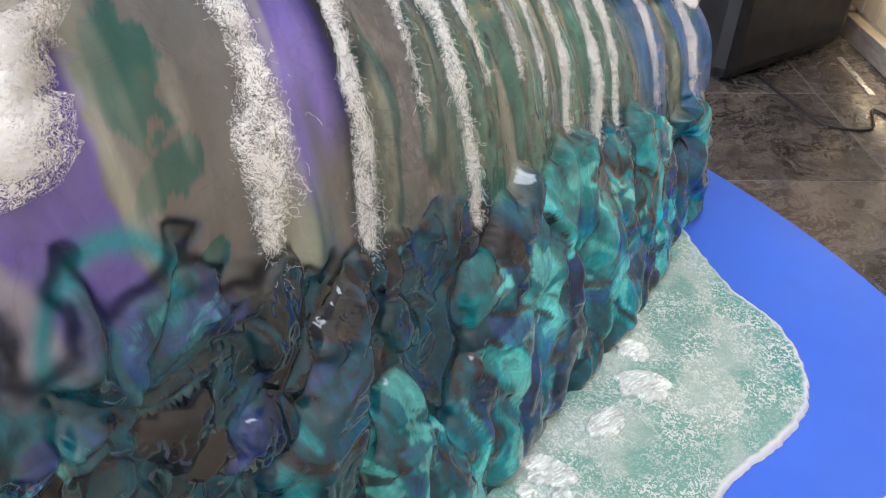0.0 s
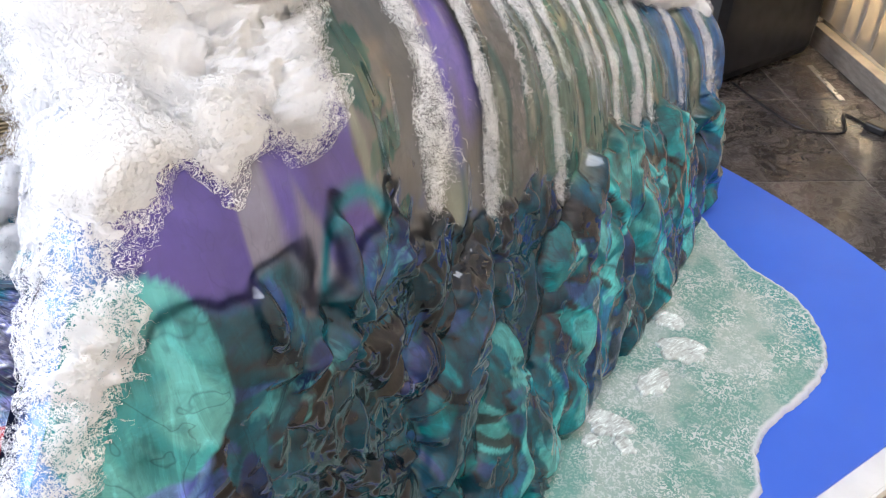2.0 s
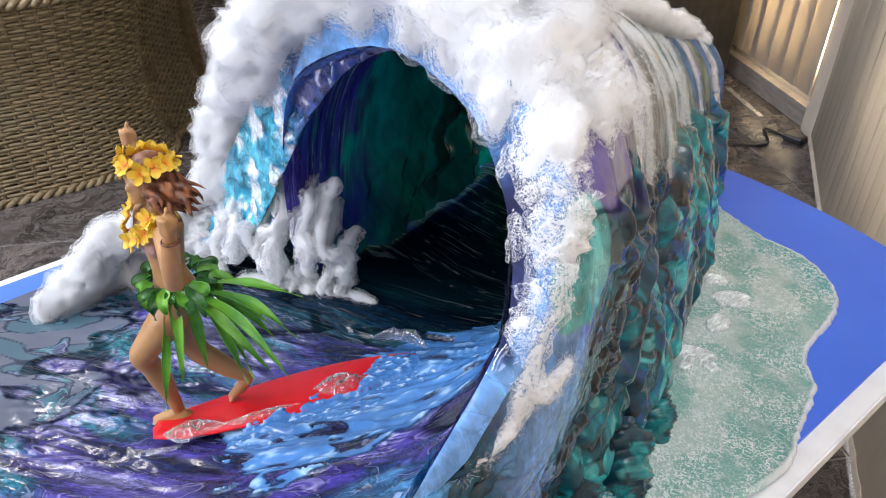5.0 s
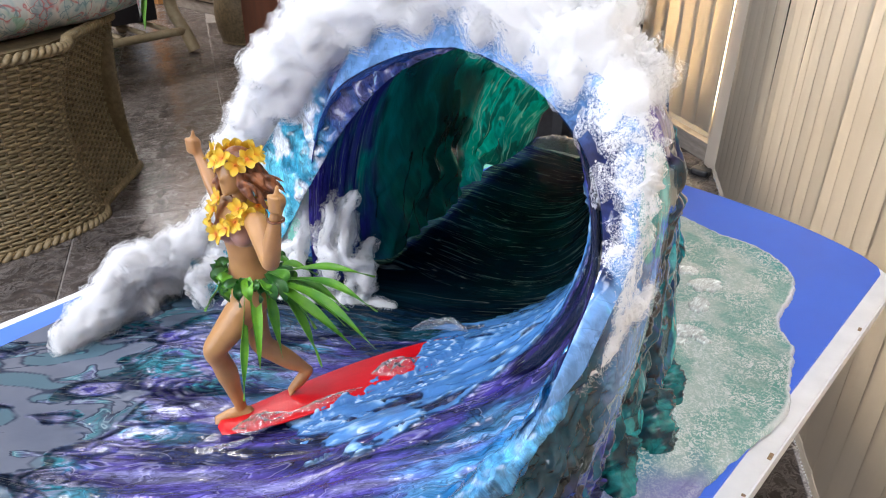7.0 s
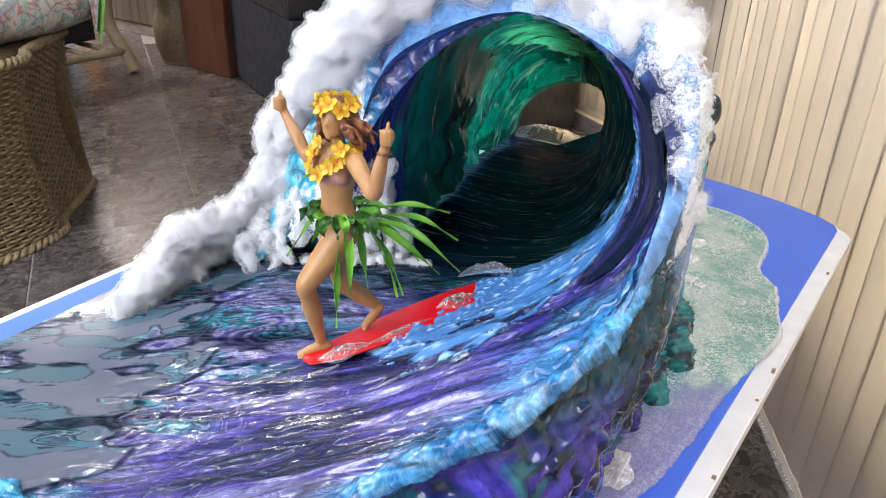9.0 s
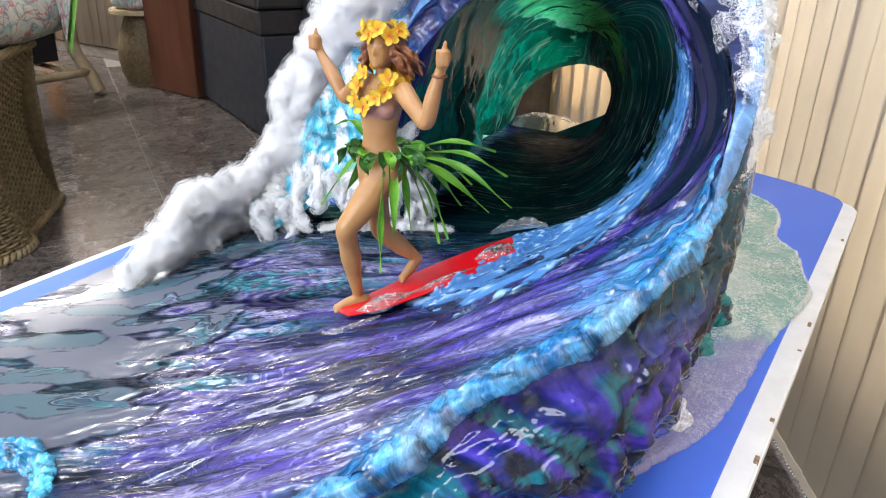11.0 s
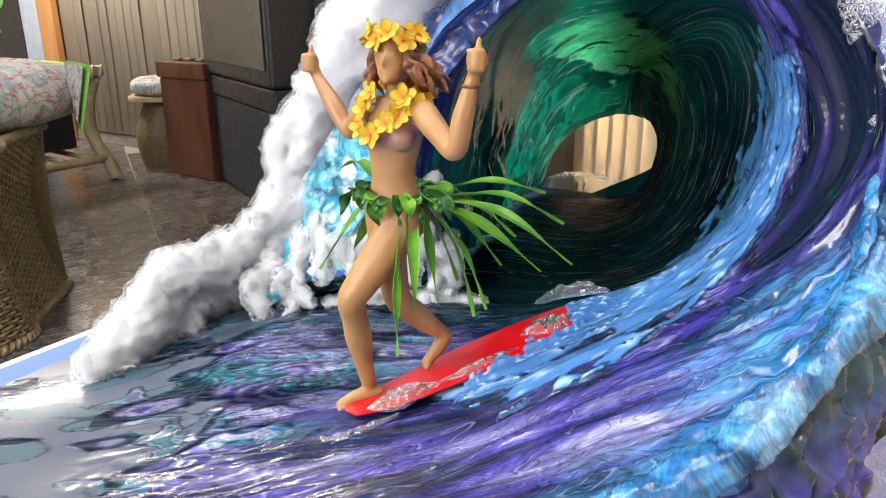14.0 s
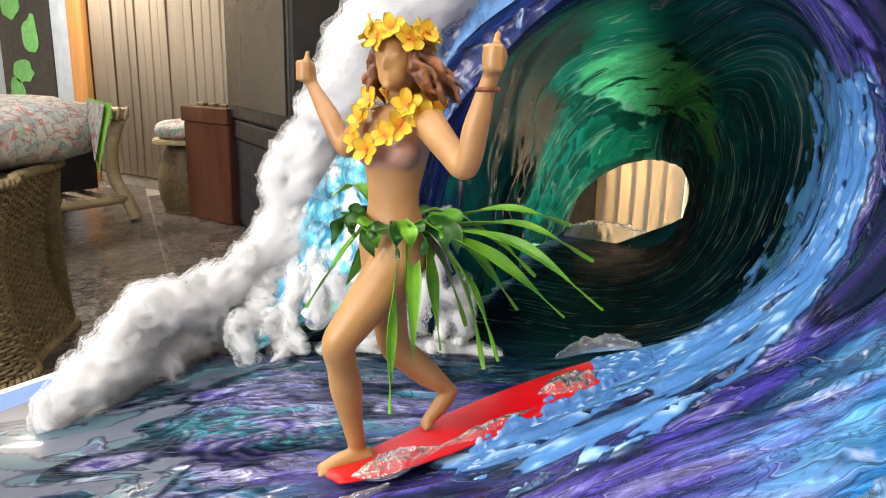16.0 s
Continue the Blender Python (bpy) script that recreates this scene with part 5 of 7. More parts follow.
foam("far_crest_foam", [[(-0.48, 0.28, 0.362, 0.014), (-0.50, 0.40, 0.335, 0.016), (-0.525, 0.50, 0.30, 0.016), (-0.55, 0.60, 0.262, 0.018), (-0.555, 0.66, 0.242, 0.016), (-0.53, 0.68, 0.22, 0.008)], [(-0.45, 0.12, 0.41, 0.02), (-0.47, 0.22, 0.385, 0.018), (-0.49, 0.34, 0.352, 0.016)]], "white wool along the back of the crest", stray=1500, n=120, sides=44)

# ---- shore: a thin sheet of foamy clear resin round the foot ----
SHORE_OUT = [(-0.78, 0.70), (-0.70, 0.735), (-0.60, 0.742), (-0.535, 0.722), (-0.465, 0.650), (-0.35, 0.603), (-0.28, 0.597), (-0.222, 0.557), (-0.198, 0.50), (-0.190, 0.41), (-0.157, 0.362), (-0.14, 0.29), (-0.127, 0.228), (-0.152, 0.09), (-0.165, -0.05), (-0.178, -0.12), (-0.21, -0.195), (-0.25, -0.29), (-0.29, -0.38)]
SHORE_IN = [(-0.70, 0.60), (-0.66, 0.60), (-0.60, 0.62), (-0.56, 0.64), (-0.50, 0.60), (-0.44, 0.55), (-0.41, 0.50), (-0.38, 0.44), (-0.36, 0.39), (-0.34, 0.33), (-0.32, 0.29), (-0.30, 0.24), (-0.29, 0.19), (-0.28, 0.08), (-0.27, -0.03), (-0.26, -0.12), (-0.26, -0.2), (-0.28, -0.27), (-0.31, -0.36)]


def shore_sheet():
    n, m = 420, 104
    o, i = along(SHORE_OUT, n), along(SHORE_IN, n)
    d = o - i
    L = np.linalg.norm(d, axis=1, keepdims=True)
    o = o + d / L * (0.0022 * fbm(np.c_[o * 70, np.zeros(n)], 3) + 0.001 * fbm(np.c_[o * 300, np.zeros(n)], 2))[:, None]
    w = np.linspace(0, 1, m) ** 0.75
    XY = i[:, None] + (o - i)[:, None] * w[None, :, None]
    Y = XY[..., 1]
    far = (1 - w[None]) * L
    edge = np.clip((1 - w[None]) * L / 0.006, 0, 1)
    q = np.stack([XY[..., 0], Y, 0 * Y], -1)
    z = 0.0055 * np.sqrt(edge) + 0.0012 * fbm(q * 60, 3) * edge + 0.0007 * billow(q * 260, 2) * edge
    mound = np.exp(-(((XY[..., 0] + 0.67) / 0.13) ** 4) - ((Y - 0.700) / 0.034) ** 2)
    z = z + 0.0022 * np.exp(-((far - 0.004) / 0.0028) ** 2) * (1 + 0.6 * fbm(q * 120, 2)) * step(0.12, 0.25, Y)
    z = z + 0.010 * mound * edge + 0.0006
    P = np.stack([XY[..., 0], Y, z], -1)
    s = 0.5 + 0.9 * fbm(q * 16, 3)
    C = np.array((0.20, 0.41, 0.36)) + (np.array((0.42, 0.55, 0.51)) - (0.20, 0.41, 0.36)) * step(0.3, 0.75, s)[..., None]
    C = lerp(C, (0.04, 0.26, 0.215), step(0.0, 0.5, 0.30 - np.abs(Y - 0.27) * 1.9 + 0.2 * (s - 0.5)) * step(0.35, 0.95, w[None] + 0 * Y) * 0.9)
    C = lerp(C, (0.05, 0.33, 0.33), np.exp(-((Y - 0.56) / 0.03) ** 2) * step(0.6, 0.9, w[None] + 0 * Y) * 0.8)
    C = lerp(C, (0.24, 0.24, 0.50), 1 - step(0.02, 0.12, Y + 0.05 * (s - 0.5)))
    C = lerp(C, (0.03, 0.35, 0.32), np.exp(-((XY[..., 0] + 0.235) / 0.03) ** 2 - ((Y - 0.06) / 0.05) ** 2))
    # pale on the mound: light passing through it, put into the pigment
    C = lerp(C, (0.66, 0.76, 0.70), step(0.15, 0.5, mound) * 0.85)
    C = lerp(C, (0.78, 0.80, 0.82), (1 - step(0.003, 0.008, far + 0.003 * (s - 0.5))) * step(0.15, 0.25, Y))
    return mesh_of("shore_sheet", P.reshape(-1, 3), grid_faces(n, m), uv=XY.reshape(-1, 2), pigment=np.clip(C, 0, 1).reshape(-1, 3))


def shore_resin():
    m, t, b = material("foamy_shore_resin", 0.16)
    pig = node(t, "ShaderNodeAttribute")
    pig.attribute_name = "pigment"
    v = coords(t, "Object")
    a = noise_tex(t, v, 260, 4, 0.6, 1.5)
    patch = noise_tex(t, v, 22, 3, 0.5)
    f = math_node(t, "MULTIPLY", ramp(t, a, [(0.515, 0.0), (0.535, 1.0)]), ramp(t, patch, [(0.38, 0.25), (0.56, 0.95)]))
    lilac = node(t, "ShaderNodeSeparateColor", Color=pig.outputs["Color"])
    f = math_node(t, "MULTIPLY", f, ramp(t, math_node(t, "SUBTRACT", lilac.outputs[2], lilac.outputs[1]), [(0.08, 1.0), (0.2, 0.28)]))
    c = mix(t, f, pig.outputs["Color"], (0.70, 0.77, 0.76))
    t.links.new(c, b.inputs["Base Color"])
    t.links.new(bump(t, mix(t, 0.4, a, noise_tex(t, v, 900, 3)), 0.7, 0.0012), b.inputs["Normal"])
    b.inputs["Coat Weight"].default_value, b.inputs["Coat Roughness"].default_value = 0.5, 0.05
    tr = node(t, "ShaderNodeBsdfTranslucent", Color=c)
    mx = node(t, "ShaderNodeMixShader", i0=0.08, i1=b.outputs[0], i2=tr.outputs[0])
    t.links.new(mx.outputs[0], t.nodes["Material Output"].inputs[0])
    return m


M_SHORE = shore_resin()
part("shore_sheet", shore_sheet(), M_SHORE, WAVE, "pale green and lavender foamy resin sheet")


def puddle(x, y, rx, ry, turn, h=0.0042, tint=(0.80, 0.88, 0.87)):
    """A flat drop of pale resin lying on the shore."""
    n = 40
    a = np.linspace(0, 2 * np.pi, n, endpoint=False)
    r = 1 + 0.38 * fbm(np.c_[np.cos(a) * 1.3 + x * 50, np.sin(a) * 1.3 + y * 50, 0 * a], 2)
    rings = []
    for s, z in ((1.0, 0.0), (1.0, 0.6), (0.96, 0.9), (0.88, 1.0), (0.5, 1.02), (0.0, 1.02)):
        X, Yv = rx * r * s * np.cos(a), ry * r * s * np.sin(a)
        c, sn = math.cos(turn), math.sin(turn)
        rings.append(np.c_[x + X * c - Yv * sn, y + X * sn + Yv * c, 0.0055 + 0 * a + h * z])
    v = np.concatenate(rings)
    part("resin_drop", mesh_of("resin_drop", v, grid_faces(6, n, close=True), uv=v[:, :2], pigment=np.broadcast_to(np.array(tint), v.shape)), M_DROP, WAVE)


M_DROP = water_paint("pale_resin_drop", streak=(30, 30), dark=0.85, light=(0.55, 0.62, 0.62), rough=0.05, relief=0.1)
for row in [(-0.335, 0.452, 0.016, 0.012, 0.3), (-0.30, 0.43, 0.024, 0.017, 0.8), (-0.285, 0.375, 0.014, 0.018, 0.2), (-0.275, 0.305, 0.022, 0.014, 0.6), (-0.25, 0.30, 0.010, 0.008, 0.2), (-0.27, 0.28, 0.008, 0.006, 0.9)]:
    puddle(*row)
puddle(-0.212, -0.112, 0.020, 0.028, 0.3, 0.002, (0.72, 0.72, 0.80))
for hue, path in ((0, [(-0.272, 0.200, 0.030, 0.022), (-0.252, 0.185, 0.016, 0.022), (-0.236, 0.172, 0.006, 0.016), (-0.226, 0.165, 0.0, 0.009)]),
                  (0, [(-0.262, 0.130, 0.036, 0.024), (-0.238, 0.112, 0.020, 0.026), (-0.216, 0.098, 0.006, 0.020), (-0.204, 0.090, 0.0, 0.011)]),
                  (0, [(-0.262, 0.060, 0.030, 0.022), (-0.240, 0.040, 0.016, 0.027), (-0.218, 0.022, 0.005, 0.022), (-0.203, 0.014, 0.0, 0.012)]),
                  (1, [(-0.258, -0.015, 0.040, 0.020), (-0.242, -0.030, 0.022, 0.024), (-0.228, -0.042, 0.008, 0.018), (-0.220, -0.050, 0.0, 0.010)]),
                  (1, [(-0.252, -0.085, 0.030, 0.016), (-0.240, -0.095, 0.016, 0.020), (-0.228, -0.104, 0.004, 0.014), (-0.220, -0.110, 0.0, 0.008)])):
    v, f, N = puff(path, n=80, sides=30, lump=0.5, scale=50.0, fine=0.1, tuft=0.4)
    s_ = 0.5 + 0.9 * fbm(v * 45, 3)
    c = lerp(np.broadcast_to(np.array(((0.003, 0.045, 0.07), (0.008, 0.010, 0.07))[hue]), v.shape), ((0.015, 0.25, 0.26), (0.05, 0.032, 0.32))[hue], step(0.4, 0.6, s_))
    part("resin_drip", mesh_of("resin_drip", v, f, uv=v[:, [2, 1]], pigment=c), M_BACK, WAVE)

# ---- the plinth table ----
TX0, TX1, TX1_NEAR, TY0 = -0.965, -0.094, -0.172, -1.05


def plinth_outline(inset, right=None):
    """The board's outline: a bowed far end and a right side that runs slightly inwards."""
    right = inset if right is None else right
    x0, x1, c = TX0 + inset, TX1 - right, -0.537
    pts = []
    for i in range(25):
        x = x1 + (x0 - x1) * i / 24
        pts.append((x, 0.768 - inset - 0.35 * (x - c) ** 2 - 1.2 * (x - c) ** 4))
    r = 0.022
    (ax, ay), (bx, by) = pts[0], pts[-1]
    pts[0], pts[-1] = (ax - r * 0.35, ay - 0.002), (bx + r * 0.35, by - 0.002)
    return [(ax, ay - r)] + pts + [(bx, by - r), (x0, TY0 + inset), (TX1_NEAR - right, TY0 + inset)]


def slab(outline, z0, z1, bevel=0.0):
    bm = bmesh.new()
    f = bm.faces.new([bm.verts.new((x, y, z0)) for x, y in outline])
    bmesh.ops.recalc_face_normals(bm, faces=[f])
    r = bmesh.ops.extrude_face_region(bm, geom=[f])
    up = [v for v in r["geom"] if isinstance(v, bmesh.types.BMVert)]
    bmesh.ops.translate(bm, vec=(0, 0, z1 - z0), verts=up)
    bmesh.ops.recalc_face_normals(bm, faces=bm.faces)
    if bevel:
        top = [e for e in bm.edges if all(v.co.z > z1 - 1e-5 for v in e.verts)]
        bmesh.ops.bevel(bm, geom=top, offset=bevel, segments=2, affect="EDGES")
    return bm


TABLE = thing("plinth_table", "display table with bright blue top and chipped white edge", "table")
part("tabletop", slab(plinth_outline(0.0), -0.024, -0.004, 0.002), M_WHITE, TABLE, "white painted board")
part("blue_sheet", slab([(x, y + (0.018 if y > 0.5 else 0)) for x, y in plinth_outline(0.020, 0.024)], -0.0045, 0.0, 0.0008), M_BLUE, TABLE, "bright blue laminate sheet")
part("underside", slab(plinth_outline(0.004), -0.034, -0.0245), M_CHIP, TABLE, "bare chipboard")
for lx in (TX0 + 0.22, TX1_NEAR - 0.30):
    for ly in (TY0 + 0.25, 0.38):
        part("leg", cube(lx - 0.03, lx + 0.03, ly - 0.03, ly + 0.03, FLOOR, -0.034, bevel=0.004), M_WHITE, TABLE)
rng_chip = random.Random(6)
for k in range(16):
    y = -0.45 + 1.0 * k / 15 + rng_chip.uniform(-0.02, 0.02)
    x = TX1 + (TX1_NEAR - TX1) * (0.745 - y) / (0.745 - TY0)
    h = rng_chip.uniform(0.003, 0.008)
    ob = part("chip", cube(-0.003, 0.0012, -0.5 * h, rng_chip.uniform(0.5, 1.6) * h, -h, 0.0008, bevel=0.0008), M_CHIP, TABLE)
    ob.matrix_world = Matrix.Translation((x, y, rng_chip.choice((-0.004, -0.004, -0.016))))

# ---- surfboard, figurine, garlands, leaf skirt ----
def red_gloss():
    """Red paint under a clear coat that ran along the board in streaks."""
    m, t, b = material("red_gloss_paint", 0.3)
    v = coords(t, "Object", (1, 1, 1), (0, 0, radians(-59)))
    flow = node(t, "ShaderNodeMapping", Vector=v, Scale=(18, 120, 60)).outputs[0]
    run = noise_tex(t, flow, 1.0, 5, 0.6, 1.2)
    c = ramp(t, noise_tex(t, v, 24, 4), [(0.35, (0.50, 0.003, 0.007)), (0.65, (0.60, 0.004, 0.010))])
    # paler red on the runs: their highlights, mixed into the paint colour
    c = mix(t, ramp(t, run, [(0.64, 0.0), (0.70, 0.12)]), c, (0.70, 0.06, 0.06))
    t.links.new(c, b.inputs["Base Color"])
    b.inputs["Coat Weight"].default_value, b.inputs["Coat Roughness"].default_value = 0.32, 0.05
    b.inputs["Specular IOR Level"].default_value = 0.1
    t.links.new(bump(t, run, 0.7, 0.002), b.inputs["Coat Normal"])
    return m


M_RED = red_gloss()
M_SKIN = speckled("tan_painted_resin", (0.36, 0.185, 0.062), (0.45, 0.24, 0.088), 40, 0.36, relief=0.12, second=(0.36, 0.17, 0.08))
M_HAIR = speckled("brown_carved_hair", (0.07, 0.020, 0.007), (0.28, 0.095, 0.028), 160, 0.4, relief=0.5, dist=0.0006, stretch=(1, 1, 0.35))
M_TOP = speckled("dusty_pink_top", (0.33, 0.165, 0.115), (0.40, 0.21, 0.15), 60, 0.42, relief=0.15)
M_LEAF = speckled("green_plastic_leaf", (0.060, 0.24, 0.008), (0.17, 0.43, 0.015), 45, 0.42, relief=0.2, stretch=(1, 1, 1), second=(0.02, 0.11, 0.012))
M_LEAF2 = speckled("dark_green_leaf", (0.012, 0.075, 0.012), (0.03, 0.14, 0.02), 60, 0.32, relief=0.2)


def petal_paint():
    m, t, b = material("yellow_petal", 0.5)
    uv = t.nodes.new("ShaderNodeTexCoord")
    sep = node(t, "ShaderNodeSeparateXYZ", Vector=uv.outputs["UV"])
    c = ramp(t, sep.outputs[0], [(0.0, (0.75, 0.16, 0.01)), (0.22, (0.78, 0.36, 0.012)), (0.5, (0.80, 0.52, 0.02)), (1.0, (0.82, 0.64, 0.10))])
    rnd = t.nodes.new("ShaderNodeObjectInfo")
    c = mix(t, ramp(t, rnd.outputs["Random"], [(0.0, 0.0), (1.0, 0.35)]), c, (0.80, 0.47, 0.01))
    t.links.new(c, b.inputs["Base Color"])
    t.links.new(bump(t, noise_tex(t, coords(t, "UV", (4, 40, 1)), 3.0, 3), 0.25, 0.0003), b.inputs["Normal"])
    tr = node(t, "ShaderNodeBsdfTranslucent", Color=c)
    mx = node(t, "ShaderNodeMixShader", i0=0.2, i1=b.outputs[0], i2=tr.outputs[0])
    t.links.new(mx.outputs[0], t.nodes["Material Output"].inputs[0])
    return m


M_PETAL = petal_paint()
M_ORANGE = speckled("orange_flower_heart", (0.62, 0.11, 0.008), (0.75, 0.22, 0.01), 300, 0.6)


def clear_resin():
    m, t, b = material("clear_resin", 0.06)
    b.inputs["Transmission Weight"].default_value, b.inputs["IOR"].default_value = 0.93, 1.18
    b.inputs["Coat Weight"].default_value, b.inputs["Coat Roughness"].default_value = 1.0, 0.03
    b.inputs["Base Color"].default_value = (0.93, 0.95, 0.97, 1)
    t.links.new(bump(t, noise_tex(t, coords(t, "Object"), 220, 2, 0.5, 1.0), 0.25, 0.001), b.inputs["Normal"])
    return m


M_CLEAR = clear_resin()

TAIL, NOSE = np.array((-0.525, -0.226, 0.057)), np.array((-0.408, -0.031, 0.112))


BAXIS = (NOSE - TAIL) / np.linalg.norm(NOSE - TAIL)
BSIDE = np.array((0.855, -0.505, 0.24))
BSIDE -= BAXIS * (BSIDE @ BAXIS)
BSIDE /= np.linalg.norm(BSIDE)
BUP = np.cross(BSIDE, BAXIS)


def board_half(e):
    """Half the board's width and thickness, from tail 0 to nose 1."""
    return 0.034 * np.clip(np.sin(np.pi * (0.06 + 0.90 * e)), 0, 1) ** 0.5, 0.0052 * np.clip(np.sin(np.pi * (0.05 + 0.92 * e)), 0, 1) ** 0.5


def board_place(e, u, v):
    """A place on the board's frame: e along, u across and v up, in metres."""
    rocker = 0.006 * (2 * e - 1) ** 4 * (e < 0.5) - 0.007 * e * e
    return TAIL + BSIDE * 0.004 + (NOSE - TAIL) * (0.06 + 1.06 * e)[..., None] + BSIDE * u[..., None] + BUP * (v + rocker)[..., None]


def surfboard():
    n, m = 60, 28
    e = np.linspace(0, 1, n)
    w, th = board_half(e)
    w[0] = w[-1] = th[0] = th[-1] = 0.0004
    a = np.linspace(0, 2 * np.pi, m, endpoint=False)
    P = board_place(e[:, None] + 0 * a[None], np.cos(a)[None] * w[:, None], np.sin(a)[None] * th[:, None])
    return mesh_of("surfboard", P.reshape(-1, 3), grid_faces(n, m, close=True).tolist())


def water_height(x, y):
    """The height of the water face at places x, y beside the board."""
    rows = np.linspace(-0.30, 0.10, 41)
    sec, k = loft(WY, INNER, rows, 130)
    use = (k > 0.8) & (k < 5.9)
    H = np.stack([np.interp(x, sec[i, use, 0], sec[i, use, 2]) for i in range(len(rows))])
    f = np.clip((y - rows[0]) / (rows[1] - rows[0]), 0, len(rows) - 1.001)
    i = f.astype(int)
    pick = lambda q: np.take_along_axis(H, q[None], 0)[0]
    return pick(i) * (1 - (f - i)) + pick(i + 1) * (f - i) + 0.010 * np.exp(-((x + 0.382) ** 2 + y ** 2) / (2 * 0.028 ** 2))


def board_froth():
    """Light blue froth that washes over the nose and the near edge of the board."""
    n, m = 210, 120
    e, u = np.meshgrid(np.linspace(0.26, 1.06, n), np.linspace(-0.045, 0.085, m), indexing="ij")
    w, th = board_half(np.clip(e, 0, 1))
    deck = th * np.sqrt(np.clip(1 - (u / np.maximum(w, 1e-4)) ** 2, 0, 1))
    P = board_place(e, u, deck)
    sea = water_height(P[..., 0], P[..., 1])
    on = (np.abs(u) < w) & (e < 1)
    z = np.where(on, np.maximum(P[..., 2], sea), sea)
    for _ in range(5):
        q = np.pad(z, 1, mode="edge")
        z = (q[1:-1, 1:-1] * 2 + q[:-2, 1:-1] + q[2:, 1:-1] + q[1:-1, :-2] + q[1:-1, 2:]) / 6
    z = np.maximum(z, np.where(on, P[..., 2], -1))
    q3 = np.stack([e * 14, u * 95, 0 * e], -1)
    rag = fbm(q3 + 5, 4)
    lace = fbm(np.stack([e * 30, u * 170, 0 * e + 9], -1), 3)
    near_edge = np.interp(e, [0.26, 0.34, 0.5, 0.74, 0.80, 0.84, 0.90], [0.045, 0.030, 0.027, 0.024, 0.006, -0.015, -0.034])
    near_edge = np.maximum(near_edge, -w * 1.02 - 0.2 * np.clip(0.9 - e, 0, 1))
    inside = u - near_edge + 0.011 * rag
    rim = step(0.0, 0.005, inside) * step(0.0, 0.010, 0.072 - u + 0.012 * rag) * step(0.26, 0.30, e + 0.02 * rag) * step(1.06, 1.0, e + 0.02 * rag)
    z = z + 0.0016 * rim * (1 + 0.9 * lace) - 0.004 * (1 - rim)
    P[..., 2] = z
    keep = (rim > 0.02).ravel()
    f = grid_faces(n, m)
    f = f[keep[f].any(1)]
    C = lerp(np.broadcast_to(np.array((0.064, 0.195, 0.47)), P.shape), (0.088, 0.25, 0.54), step(-0.1, 0.3, lace))
    C = lerp(C, (0.52, 0.70, 0.88), step(0.34, 0.5, lace) * 0.8)
    C = lerp(C, (0.03, 0.06, 0.14), step(0.52, 0.6, fbm(q3 * 0.9 + 30, 3)) * 0.9)
    return mesh_of("board_froth", P.reshape(-1, 3), f, uv=np.stack([e * 0.2, u], -1).reshape(-1, 2), pigment=np.c_[np.clip(C, 0, 1).reshape(-1, 3), np.full(n * m, 0.25)])


part("board_froth", board_froth(), M_FACE, WAVE, "light blue painted froth washing over the board")
BOARD = part("surfboard", surfboard(), M_RED)
tagged(BOARD, "glossy red toy surfboard set into the resin water", "surfboard")

FWD, LFT = np.array((0.12, -0.993, 0.0)), np.array((0.993, 0.12, 0.0))
MID = np.array((-0.496, -0.173, 0.0))


def body(l, f, z):
    return MID + LFT * l + FWD * f + UP * z


def ellipsoid(c, rl, rf, ru, tilt=0.0):
    bm = bmesh.new()
    bmesh.ops.create_icosphere(bm, subdivisions=3, radius=1.0)
    v = np.array([x.co[:] for x in bm.verts])
    f = [tuple(q.index for q in p.verts) for p in bm.faces]
    bm.free()
    u = UP * math.cos(tilt) + FWD * math.sin(tilt)
    g = FWD * math.cos(tilt) - UP * math.sin(tilt)
    return np.asarray(c) + v[:, :1] * rl * LFT + v[:, 1:2] * rf * g + v[:, 2:] * ru * u, f


def limb(rows, n=28):
    C = along(rows, n)
    v, f = tube(C[:, :3], C[:, 3], 18)
    return joined([(v, f), ball(C[0, :3], C[0, 3]), ball(C[-1, :3], C[-1, 3])])


def ball(c, r):
    return ellipsoid(c, r, r, r)


def merged_skin(pcs, voxel, rounds):
    """Closed shapes grown together into one smooth skin."""
    v, f = joined(pcs)
    raw = new("raw_body", mesh_of("raw_body", v, f))
    mod = raw.modifiers.new("merge", "REMESH")
    mod.mode, mod.voxel_size, mod.use_smooth_shade = "VOXEL", voxel, True
    sm = raw.modifiers.new("relax", "SMOOTH")
    sm.factor, sm.iterations = 0.5, rounds
    me = bpy.data.meshes.new_from_object(raw.evaluated_get(bpy.context.evaluated_depsgraph_get()))
    bpy.data.objects.remove(raw)
    co = np.empty(len(me.vertices) * 3)
    me.vertices.foreach_get("co", co)
    return co.reshape(-1, 3), [tuple(p.vertices) for p in me.polygons]


